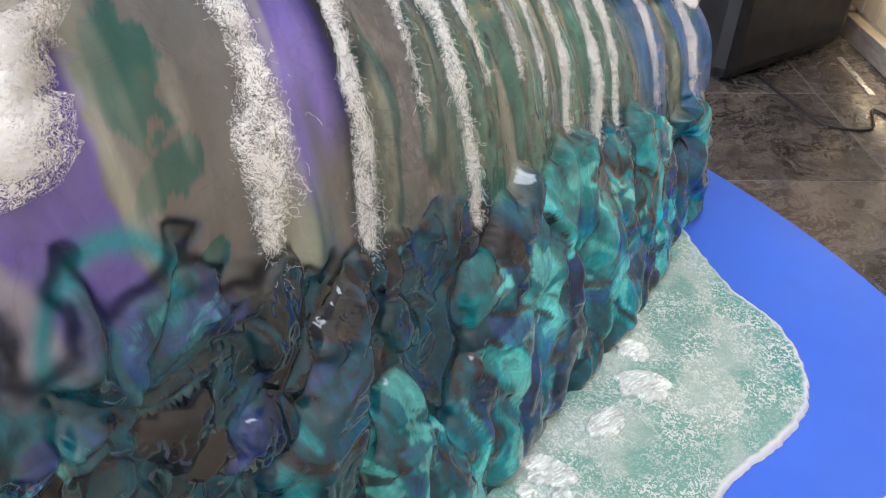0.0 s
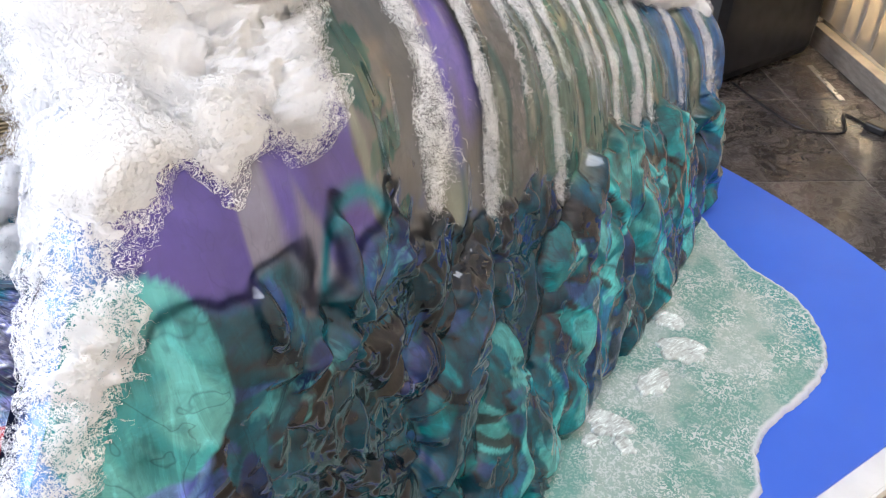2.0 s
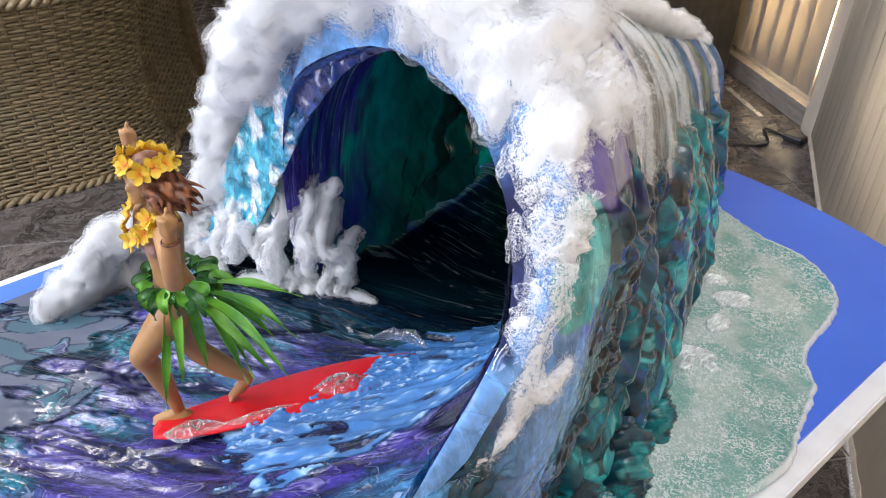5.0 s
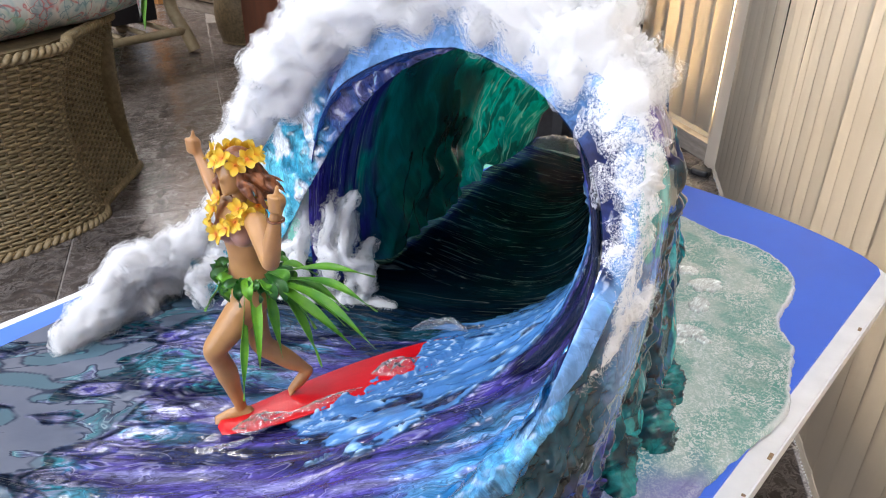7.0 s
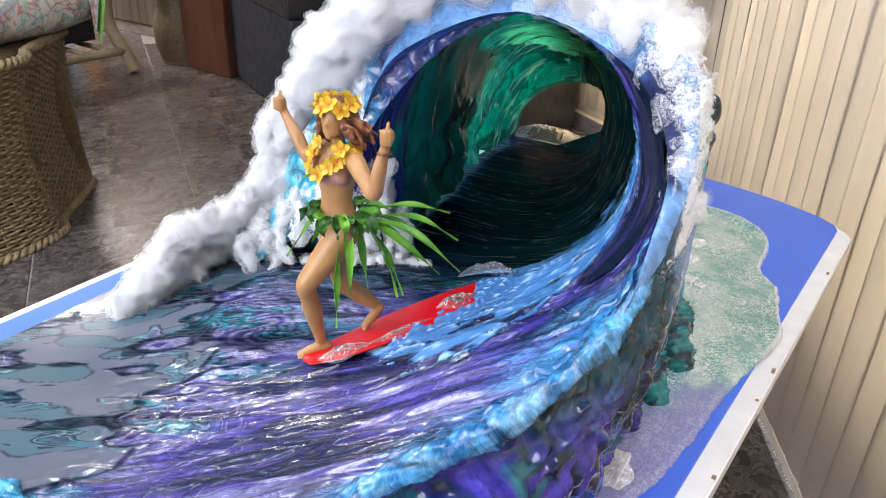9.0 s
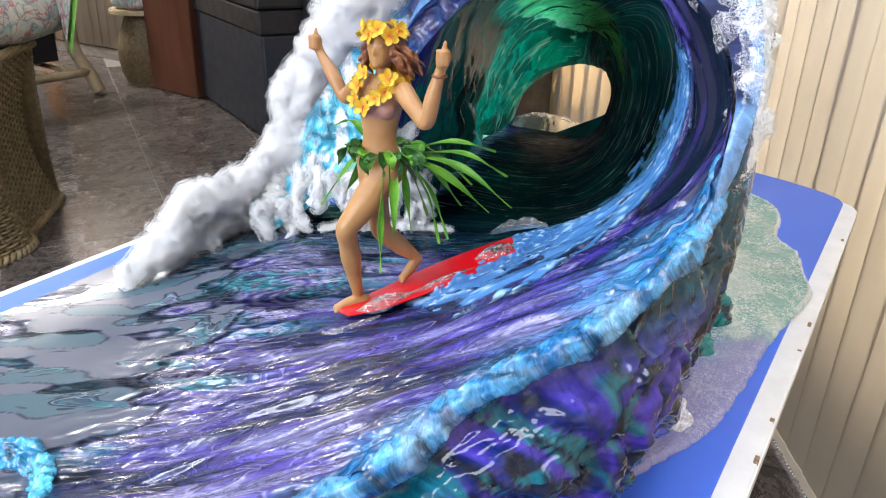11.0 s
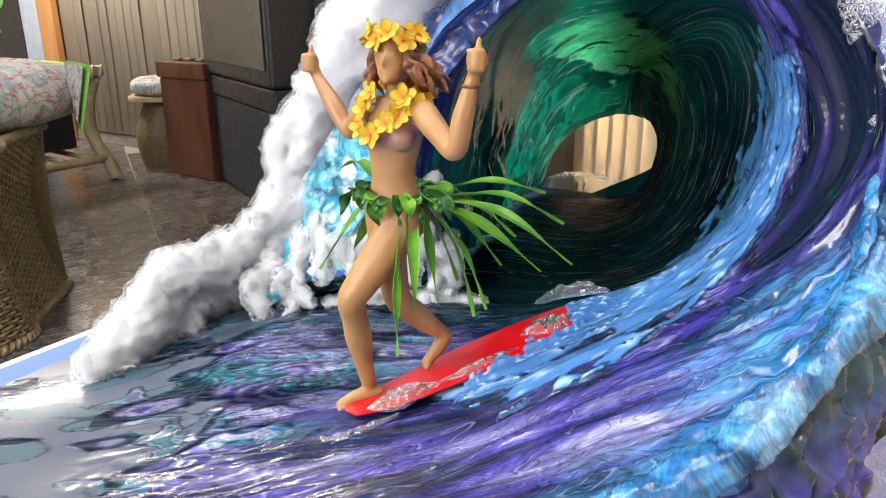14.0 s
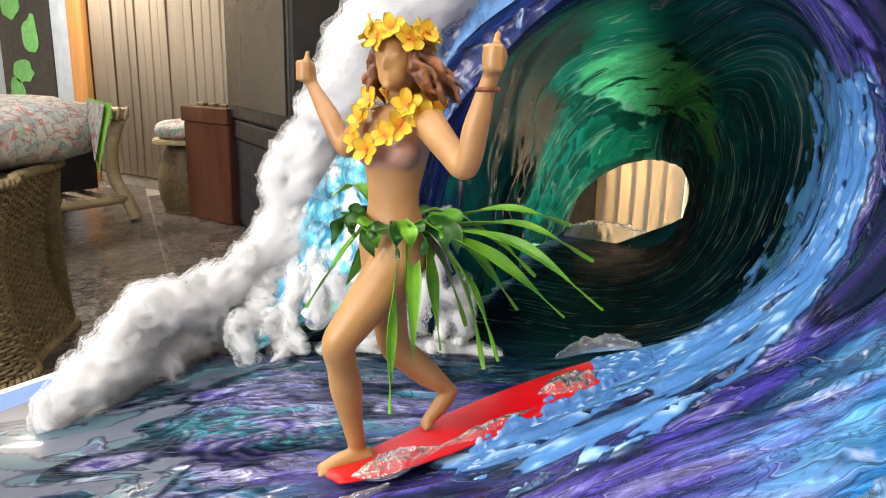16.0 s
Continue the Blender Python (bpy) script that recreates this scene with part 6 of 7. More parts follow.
def figure_body():
    """The bare figure, merged into one skin."""
    pcs = []
    secs = [(0.292, 0.011, 0.009, 0.001), (0.286, 0.026, 0.0115, 0.001), (0.279, 0.0275, 0.014, 0.002), (0.268, 0.0225, 0.0155, 0.003), (0.254, 0.0185, 0.0135, 0.002), (0.240, 0.0160, 0.0120, 0.002), (0.230, 0.0172, 0.0125, 0.001), (0.216, 0.0225, 0.0160, -0.001), (0.206, 0.0235, 0.0165, -0.002), (0.194, 0.0185, 0.0140, -0.001)]
    C = along([(z, w, d, o) for z, w, d, o in secs], 60)
    a = np.linspace(0, 2 * np.pi, 32, endpoint=False)
    ring = np.array([[body(w * math.cos(t), d * math.sin(t) + o, z) + LFT * (-0.004 * (0.292 - z) / 0.1) for t in a] for z, w, d, o in C])
    f = grid_faces(60, 32, close=True).tolist() + [tuple(range(32))[::-1], tuple(range(59 * 32, 60 * 32))]
    pcs.append((ring.reshape(-1, 3), f))
    for s in (-1, 1):
        pcs.append(ellipsoid(body(0.0108 * s, 0.0125, 0.2665), 0.0098, 0.0088, 0.0095))
        pcs.append(ellipsoid(body(0.0105 * s - 0.003, -0.009, 0.205), 0.0125, 0.0115, 0.0135))
    pcs.append(limb([(*body(0.0, -0.001, 0.286), 0.0078), (*body(0.001, 0.0005, 0.295), 0.0066), (*body(0.002, 0.002, 0.304), 0.0066)]))
    head = body(0.002, 0.0035, 0.3175)
    pcs.append(ellipsoid(head, 0.0125, 0.0152, 0.0170))
    pcs.append(ellipsoid(head + FWD * 0.0062 - UP * 0.0085, 0.0088, 0.0088, 0.0088))
    pcs.append(ellipsoid(head + FWD * 0.0150 - UP * 0.0030, 0.0017, 0.0026, 0.0034, 0.3))
    pcs.append(ellipsoid(head + FWD * 0.0146 - UP * 0.0085, 0.0030, 0.0013, 0.0011))
    pcs.append(ellipsoid(head + FWD * 0.0125 - UP * 0.0140, 0.0032, 0.0032, 0.0026))
    for s in (-1, 1):
        pcs.append(ellipsoid(head + FWD * 0.0125 + LFT * 0.0052 * s + UP * 0.0028, 0.0040, 0.0020, 0.0012))
    # arms
    arms = [((-0.5215, -0.164, 0.2825), (-0.540, -0.159, 0.271), (-0.5515, -0.1555, 0.262), (-0.566, -0.154, 0.280), (-0.5815, -0.1525, 0.2985), (-0.5870, -0.152, 0.308)),
            ((-0.468, -0.181, 0.2825), (-0.451, -0.188, 0.271), (-0.4365, -0.194, 0.2635), (-0.431, -0.1945, 0.284), (-0.4255, -0.193, 0.306), (-0.4215, -0.192, 0.317))]
    for sh, up_arm, elbow, fore, wrist, fist in arms:
        pcs.append(limb([(*sh, 0.0092), (*up_arm, 0.0078), (*elbow, 0.0066), (*fore, 0.0068), (*wrist, 0.0045), (*fist, 0.0048)]))
        fist = np.array(fist)
        pcs.append(ellipsoid(fist + UP * 0.002, 0.0052, 0.0058, 0.0072))
        for k in range(4):
            q = fist + UP * (0.0068 - 0.0034 * k) + FWD * 0.0046
            pcs.append(limb([(*(q - LFT * 0.0045), 0.0020), (*(q + FWD * 0.0014), 0.0021), (*(q + LFT * 0.0042), 0.0019)], 8))
        pcs.append(limb([(*(fist + FWD * 0.003 + LFT * 0.003), 0.0022), (*(fist + UP * 0.008 + FWD * 0.001), 0.0021), (*(fist + UP * 0.0135), 0.0017)], 8))
    # legs
    pcs.append(limb([(-0.4885, -0.177, 0.206, 0.0158), (-0.497, -0.190, 0.186, 0.0146), (-0.507, -0.203, 0.165, 0.0118), (-0.512, -0.209, 0.153, 0.0104), (-0.5145, -0.2035, 0.136, 0.0094), (-0.5155, -0.199, 0.120, 0.0100), (-0.515, -0.195, 0.098, 0.0072), (-0.5135, -0.192, 0.080, 0.0056)], 48))
    pcs.append(limb([(-0.5085, -0.1875, 0.0705, 0.0060), (-0.5175, -0.1985, 0.0705, 0.0056), (-0.5275, -0.2085, 0.0650, 0.0040)]))
    pcs.append(limb([(-0.510, -0.169, 0.206, 0.0152), (-0.5085, -0.1695, 0.186, 0.0138), (-0.505, -0.169, 0.160, 0.0112), (-0.5025, -0.1665, 0.141, 0.0102), (-0.497, -0.158, 0.130, 0.0096), (-0.4895, -0.148, 0.118, 0.0085), (-0.4825, -0.1395, 0.109, 0.0058)], 48))
    pcs.append(limb([(-0.4795, -0.1365, 0.1045, 0.0056), (-0.4835, -0.1425, 0.0945, 0.0056), (-0.4885, -0.1500, 0.0850, 0.0040)]))
    for heel, toe in (((-0.5175, -0.1985, 0.067), (-0.5285, -0.2105, 0.0628)), ((-0.4850, -0.145, 0.088), (-0.4895, -0.1520, 0.0815))):
        h, t = np.array(heel), np.array(toe)
        s = np.cross(t - h, UP)
        s /= np.linalg.norm(s)
        for k in range(5):
            q = t + s * 0.0019 * (k - 2)
            pcs.append(limb([(*(q - (t - h) * 0.35), 0.0018), (*q, 0.0014)], 6))
    return merged_skin(pcs, 0.0014, 4)


def figurine():
    skin = figure_body()
    pcs, slot = [skin], []
    for q in skin[1]:
        c = skin[0][list(q)].mean(0) - MID
        slot.append(2 if 0.2565 < c[2] < 0.2755 and abs(c @ LFT) < 0.0235 else 0)
    hair = []
    rng = np.random.RandomState(3)
    head = body(0.002, 0.0035, 0.3175)
    cap = ellipsoid(head - FWD * 0.0028 + UP * 0.0032, 0.0142, 0.0150, 0.0166)
    hair.append(cap)
    for k in range(64):
        # locks swept to one side by the wind
        ang = rng.uniform(-2.5, 2.5)
        r = head + LFT * 0.0125 * math.sin(ang) - FWD * 0.0125 * math.cos(ang) * (1 if abs(ang) < 1.9 else 0.75) + UP * rng.uniform(0.0, 0.009)
        out = LFT * math.sin(ang) - FWD * math.cos(ang)
        blow = LFT * rng.uniform(0.35, 1.0) - FWD * rng.uniform(0.1, 0.8) if math.sin(ang) > -0.55 else LFT * rng.uniform(-0.3, 0.1) - FWD * 0.3
        L = rng.uniform(0.022, 0.040)
        pts = []
        for s in np.linspace(0, 1, 9):
            pts.append(r + out * 0.005 * math.sin(s * 2.2) + blow * L * 0.62 * s ** 1.4 - UP * L * (0.95 * s - 0.25 * s * s) + LFT * 0.002 * math.sin(7 * s + k) + FWD * 0.002 * math.cos(8 * s + 2 * k) + UP * 0.0015 * math.sin(9 * s + k))
        pts = np.array(pts)
        v, f = tube(pts, rng.uniform(0.0017, 0.0028) * np.array([0.8, 1.1, 1.25, 1.2, 1.1, 1.0, 0.85, 0.6, 0.2]), 7)
        hair.append((v, f))
    grown = merged_skin(hair, 0.0007, 1)
    pcs.append(grown)
    slot += [1] * len(grown[1])
    band = []
    for a in np.linspace(0, 2 * np.pi, 25):
        band.append(np.array((-0.4255, -0.193, 0.3035)) + LFT * 0.0056 * math.cos(a) + FWD * 0.0056 * math.sin(a))
    v, f = tube(np.array(band), 0.0011, 6)
    pcs.append((v, f))
    slot += [1] * len(f)
    v, f = joined(pcs)
    out = mesh_of("figurine", v, f)
    ob = part("figurine", out, [M_SKIN, M_HAIR, M_TOP])
    out.polygons.foreach_set("material_index", slot)
    return tagged(ob, "small tan dancer figurine with brown wavy hair standing on a surfboard", "figurine")


figurine()


def petal_mesh():
    n, m = 9, 9
    v, uv = [], []
    for i in range(n):
        e = i / (n - 1)
        w = 0.0034 * math.sin(math.pi * min(0.12 + 0.80 * e, 1.0)) ** 0.7 if i else 0.0006
        if i == n - 1:
            w = 0.0012
        for j in range(m):
            u = 2 * j / (m - 1) - 1
            v.append((0.0007 + 0.0083 * e, w * u, 0.0012 * e * e - 0.0009 * e + 0.0009 * u * u * e + 0.0006 * u * e + 0.0004))
            uv.append((e, 0.5 + 0.5 * u))
    low = [(x, y, z - 0.0005) for x, y, z in v]
    top = grid_faces(n, m)
    faces = top.tolist() + (top[:, ::-1] + n * m).tolist()
    rim = [i * m for i in range(n)] + [(n - 1) * m + j for j in range(1, m)] + [i * m + m - 1 for i in range(n - 2, -1, -1)] + list(range(m - 2, 0, -1))
    k = len(rim)
    faces += [(rim[i], rim[i] + n * m, rim[(i + 1) % k] + n * m, rim[(i + 1) % k]) for i in range(k)]
    me = mesh_of("petal", v + low, faces, uv=uv + uv)
    me.materials.append(M_PETAL)
    return me


PETAL = petal_mesh()
bm = bmesh.new()
bmesh.ops.create_icosphere(bm, subdivisions=2, radius=0.0013)
HEART = bpy.data.meshes.new("flower")
bm.to_mesh(HEART)
bm.free()
HEART.materials.append(M_ORANGE)


def flower(parent, place, out, spin, size=1.0):
    """One five-petalled flower facing along out."""
    z = Vector(out).normalized()
    q = z.to_track_quat("Z", "Y").to_matrix().to_4x4()
    ob = new("flower", HEART)
    ob.parent = parent
    ob.matrix_local = Matrix.Translation(place) @ q @ pose(0, 0, 0, 0, 0, spin) @ Matrix.Scale(size, 4)
    for k in range(5):
        p = new("petal", PETAL)
        p.parent = ob
        p.matrix_local = pose(0, 0, 0.0004 * (k % 2), 0, -16 + 9 * ((k * 7 + int(spin)) % 3 - 1), 72 * k)


CROWN = thing("flower_wreath", "crown of yellow frangipani flowers on the figurine's head", "flower crown")
rng = np.random.RandomState(8)
for k in range(11):
    a = 2 * math.pi * k / 11 + 0.2
    o = LFT * math.sin(a) + FWD * math.cos(a)
    p = body(0.002, 0.001, 0.331 + 0.003 * rng.uniform(-1, 1)) + o * (0.0150 + 0.002 * rng.rand())
    flower(CROWN, p, o + UP * rng.uniform(0.1, 0.75), rng.uniform(0, 72), rng.uniform(0.92, 1.1))
ring = np.array([body(0.002, 0.001, 0.330) + (LFT * math.sin(a) + FWD * math.cos(a)) * 0.0142 for a in np.linspace(0, 2 * np.pi, 41)])
v, f = tube(ring, 0.0012, 6)
part("twig_ring", mesh_of("twig_ring", v, f), M_HAIR, CROWN)
LEI = thing("flower_garland", "garland of yellow frangipani flowers round the figurine's neck", "garland")
for k, (l, f, z, o) in enumerate([(0.023, 0.004, 0.2935, (0.7, 0.9, 0.5)), (0.022, 0.0125, 0.287, (0.6, 1, 0.2)), (0.0145, 0.0155, 0.293, (0.2, 1, 0.5)), (0.0125, 0.0195, 0.2825, (0.3, 1, 0.2)), (0.0045, 0.0225, 0.2765, (0.1, 1, 0.3)), (-0.0065, 0.0235, 0.2685, (-0.1, 1, 0.1)), (-0.0165, 0.0195, 0.2725, (-0.5, 1, 0.1)), (-0.0160, 0.0155, 0.2835, (-0.4, 1, 0.4)), (-0.0120, 0.0120, 0.2945, (-0.3, 1, 0.5)), (0.017, -0.008, 0.297, (0.4, -1, 0.5)), (-0.012, -0.008, 0.298, (-0.4, -1, 0.5)), (0.003, -0.011, 0.297, (0, -1, 0.4))]):
    flower(LEI, body(l, f, z), LFT * o[0] + FWD * o[1] + UP * o[2], rng.uniform(0, 72), rng.uniform(0.95, 1.12))

SKIRT = thing("leaf_skirt", "skirt of long green grass leaves tied round the figurine's hips", "skirt")


def leaf(root, mid, tip, width, material_, twist=0.0):
    n, m = 26, 7
    C = along([root, mid, tip], n)
    T = np.gradient(C, axis=0)
    T /= np.linalg.norm(T, axis=1)[:, None]
    S = np.cross(T, UP + 0.25 * LFT + twist * FWD)
    S /= np.linalg.norm(S, axis=1)[:, None]
    N = np.cross(S, T)
    e = np.linspace(0, 1, n)
    w = 0.92 * width * np.clip(0.45 + 2.4 * e, 0, 1) * np.clip((1 - e) * 2.1, 0.02, 1) ** 0.8
    u = np.linspace(-1, 1, m)
    wave = 0.0012 * np.sin(e * 9 + 40 * root[0])
    P = C[:, None] + S[:, None] * (w[:, None] * u[None])[..., None] + N[:, None] * (0.30 * w[:, None] * np.abs(u)[None] + wave[:, None] * u[None])[..., None]
    v = np.concatenate([P.reshape(-1, 3), (P - N[:, None] * 0.0005).reshape(-1, 3)])
    top = grid_faces(n, m)
    faces = top.tolist() + (top[:, ::-1] + n * m).tolist()
    rim = [i * m for i in range(n)] + [(n - 1) * m + j for j in range(1, m)] + [i * m + m - 1 for i in range(n - 2, -1, -1)] + list(range(m - 2, 0, -1))
    k = len(rim)
    faces += [(rim[i], rim[i] + n * m, rim[(i + 1) % k] + n * m, rim[(i + 1) % k]) for i in range(k)]
    part("leaf", mesh_of("leaf", v, faces), material_, SKIRT)


TIPS = [(-0.412, -0.108, 0.222, 0.0042, 0.010), (-0.374, -0.147, 0.186, 0.0044, 0.014), (-0.433, -0.156, 0.144, 0.0042, 0.006), (-0.563, -0.184, 0.159, 0.0048, 0.004), (-0.470, -0.214, 0.122, 0.0040, 0.0), (-0.587, -0.129, 0.224, 0.0040, 0.012), (-0.388, -0.130, 0.208, 0.0048, 0.012), (-0.450, -0.143, 0.130, 0.0044, 0.006), (-0.395, -0.150, 0.178, 0.0046, 0.010), (-0.462, -0.175, 0.150, 0.0052, 0.008), (-0.440, -0.12, 0.165, 0.0044, 0.008), (-0.475, -0.125, 0.148, 0.0044, 0.004), (-0.545, -0.165, 0.172, 0.0048, 0.002), (-0.425, -0.128, 0.192, 0.0044, 0.010), (-0.555, -0.150, 0.205, 0.0046, 0.008), (-0.53, -0.135, 0.165, 0.0044, 0.002), (-0.468, -0.195, 0.147, 0.0050, 0.010), (-0.46, -0.13, 0.215, 0.0040, 0.010)]
for k, (x, y, z, w, lift) in enumerate(TIPS):
    tip = np.array((x, y, z))
    d = tip - body(0, 0, z)
    d[2] = 0
    d /= np.linalg.norm(d)
    root = body(0.0195 * (d @ LFT), 0.0155 * (d @ FWD), 0.2225 + 0.003 * rng.uniform(-1, 1))
    mid = root * 0.48 + tip * 0.52 + UP * lift + np.array((rng.uniform(-0.004, 0.004), rng.uniform(-0.004, 0.004), 0))
    leaf(root, mid, tip, w, M_LEAF, rng.uniform(-0.3, 0.3))
for k in range(34):
    a = 2 * math.pi * k / 34 + rng.uniform(-0.1, 0.1)
    o = LFT * math.sin(a) + FWD * math.cos(a)
    root = body(0.0205 * math.sin(a), 0.0165 * math.cos(a), 0.226 + rng.uniform(-0.003, 0.004))
    L = rng.uniform(0.014, 0.030)
    tip = root + o * L * rng.uniform(0.3, 0.9) - UP * L * rng.uniform(0.2, 1.0) + LFT * rng.uniform(-0.006, 0.012)
    leaf(root, (root + tip) / 2 + o * 0.006 + UP * 0.003, tip, rng.uniform(0.0038, 0.0060), M_LEAF2 if k % 3 else M_LEAF, rng.uniform(-0.6, 0.6))

SPLASH = thing("clear_splash", "clear glassy resin splashes on and beside the surfboard", "resin splash")


def splash(path, wide, seed, parent=SPLASH, name="splash"):
    """A crumpled flap of clear resin along a path of x, y, z, height."""
    C = along(path, 80)
    m = 26
    a = np.linspace(0, np.pi, m)
    T = np.gradient(C[:, :3], axis=0)
    S = np.cross(T, UP)
    S /= np.linalg.norm(S, axis=1)[:, None] + 1e-9
    grow = np.sin(np.linspace(0.03, np.pi - 0.03, 80)) ** 0.5
    r = C[:, 3] * grow
    P = C[:, None, :3] + S[:, None] * (wide * np.cos(a)[None] * r[:, None])[..., None] + UP * (np.sin(a)[None] * r[:, None])[..., None]
    crumple = billow(P * 95 + seed, 2, 0.5) * 0.6 + 0.5 * fbm(P * 160 + seed, 2)
    P = P + (UP + 0.5 * S[:, None]) * (np.sin(a)[None] * np.clip(r[:, None], 0, 0.006) * 0.8 * crumple)[..., None]
    low = P[:, ::-1].copy()
    low[..., 2] = C[:, None, 2] - 0.0012
    P = np.concatenate([P, low], 1)
    n2 = 2 * m
    faces = grid_faces(80, n2, close=True).tolist() + [tuple(range(n2))[::-1], tuple(range(79 * n2, 80 * n2))]
    part(name, mesh_of(name, P.reshape(-1, 3), faces), M_CLEAR, parent)


def on_deck(e, u, h):
    e, u = np.array(float(e)), np.array(float(u))
    w, th = board_half(e)
    p = board_place(e, u, th * math.sqrt(max(1 - float(u / w) ** 2, 0)) - 0.0005)
    return (*p, h)


splash([(-0.462, -0.008, 0.090, 0.006), (-0.450, 0.002, 0.094, 0.013), (-0.438, 0.006, 0.098, 0.010), (-0.424, 0.010, 0.102, 0.014), (-0.410, 0.010, 0.106, 0.010), (-0.398, 0.008, 0.110, 0.006)], 0.35, 1.0)
splash([(-0.80, 0.695, 0.004, 0.020), (-0.75, 0.700, 0.004, 0.048), (-0.68, 0.705, 0.004, 0.052), (-0.61, 0.705, 0.004, 0.042), (-0.555, 0.69, 0.004, 0.020)], 0.5, 31.0, WAVE, "clear_swell")
splash([on_deck(0.60, 0.010, 0.003), on_deck(0.66, 0.012, 0.006), on_deck(0.73, 0.014, 0.006), on_deck(0.80, 0.012, 0.003)], 2.2, 7.0)
splash([on_deck(0.05, 0.014, 0.003), on_deck(0.12, 0.018, 0.006), on_deck(0.20, 0.020, 0.005), on_deck(0.28, 0.024, 0.003)], 2.0, 12.0)
splash([on_deck(0.26, 0.022, 0.002), on_deck(0.36, 0.026, 0.004), on_deck(0.46, 0.025, 0.003), on_deck(0.56, 0.026, 0.002)], 1.4, 19.0)
splash([(-0.528, -0.238, 0.052, 0.003), (-0.510, -0.240, 0.056, 0.005), (-0.492, -0.228, 0.064, 0.004), (-0.476, -0.206, 0.072, 0.003)], 1.2, 23.0)

# ---- furniture round the plinth ----
M_WICKER = speckled("olive_wicker", (0.15, 0.108, 0.05), (0.25, 0.185, 0.095), 40, 0.55, relief=0.3, second=(0.20, 0.16, 0.09))
M_STAKE = speckled("dark_wicker_stake", (0.09, 0.065, 0.03), (0.17, 0.125, 0.065), 50, 0.6)
M_RATTAN = speckled("pale_rattan_cane", (0.36, 0.29, 0.17), (0.46, 0.385, 0.245), 30, 0.45, relief=0.2, second=(0.28, 0.22, 0.12))
M_BLACK = speckled("black_plastic", (0.008, 0.008, 0.010), (0.016, 0.016, 0.019), 40, 0.4, relief=0.1)
M_NAVY = speckled("blue_black_cabinet", (0.010, 0.013, 0.022), (0.018, 0.022, 0.034), 30, 0.5, relief=0.1)
M_SCREEN = speckled("grey_tv_screen", (0.028, 0.027, 0.026), (0.036, 0.035, 0.033), 4, 0.22, relief=0.0)
M_BROWN = speckled("red_brown_wood", (0.075, 0.024, 0.012), (0.12, 0.042, 0.022), 12, 0.38, relief=0.15, stretch=(1, 1, 0.15), second=(0.055, 0.018, 0.01))
M_OAK = speckled("orange_wood_trim", (0.36, 0.16, 0.05), (0.48, 0.24, 0.08), 14, 0.45, stretch=(1, 1, 0.1))
M_LIME = speckled("lime_green_hem", (0.20, 0.46, 0.07), (0.28, 0.55, 0.11), 60, 0.8)
M_PALE = speckled("pale_blue_mount", (0.30, 0.36, 0.44), (0.38, 0.44, 0.52), 8, 0.7)
M_BLOB = speckled("green_paint_shape", (0.10, 0.34, 0.10), (0.16, 0.44, 0.15), 20, 0.7)
M_STEEL = speckled("bright_metal_strip", (0.55, 0.55, 0.55), (0.7, 0.7, 0.7), 60, 0.3, metallic=0.8)


def floral():
    """Pale cushion cloth printed with red, teal and green sketched shapes."""
    m, t, b = material("floral_cushion_cloth", 0.85)
    v = coords(t, "Object")
    big = noise_tex(t, v, 5, 3, 0.5, 1.5)
    c = ramp(t, big, [(0.36, (0.30, 0.33, 0.34)), (0.48, (0.56, 0.53, 0.48)), (0.62, (0.33, 0.42, 0.42))])
    l1 = noise_tex(t, v, 7, 2, 0.5, 2.0)
    c = mix(t, ramp(t, l1, [(0.46, 0.0), (0.5, 0.85), (0.54, 0.0)]), c, (0.42, 0.06, 0.07))
    l2 = noise_tex(t, coords(t, "Object", (1.2, 1, 1), (0.4, 0.9, 0.2)), 9, 2, 0.5, 2.0)
    c = mix(t, ramp(t, l2, [(0.46, 0.0), (0.5, 0.7), (0.54, 0.0)]), c, (0.06, 0.17, 0.20))
    blot = noise_tex(t, coords(t, "Object", (1, 1.3, 1), (1.1, 0.3, 0.5)), 7, 2, 0.4, 0.5)
    c = mix(t, ramp(t, blot, [(0.62, 0.0), (0.68, 0.6)]), c, (0.24, 0.42, 0.28))
    t.links.new(c, b.inputs["Base Color"])
    t.links.new(bump(t, noise_tex(t, v, 700, 2), 0.3, 0.0006), b.inputs["Normal"])
    return m


M_FLORAL = floral()


def cushion(name, sx, sy, sz, m, label, category, squash=4.0):
    """A stuffed cushion: a rounded box, fuller in the middle, slightly creased."""
    n, k = 64, 32
    u = np.linspace(0, 2 * np.pi, n, endpoint=False)
    w = np.linspace(-np.pi / 2, np.pi / 2, k)
    f = lambda a, p: np.sign(a) * np.abs(a) ** p
    X = sx * f(np.cos(w)[:, None], 0.5) * f(np.cos(u)[None], 2 / squash)
    Y = sy * f(np.cos(w)[:, None], 0.5) * f(np.sin(u)[None], 2 / squash)
    Z = sz * f(np.sin(w)[:, None], 0.8) * (1 + 0 * u[None])
    P = np.stack([X, Y, Z], -1)
    P += 0.012 * fbm(P * 7 + sx, 3)[..., None] * np.array((0.4, 0.4, 1))
    faces = grid_faces(k, n, close=True).tolist() + [tuple(range(n))[::-1], tuple(range((k - 1) * n, k * n))]
    ob = part(name, mesh_of(name, P.reshape(-1, 3), faces), M_FLORAL)
    ob.matrix_world = m
    return tagged(ob, label, category)


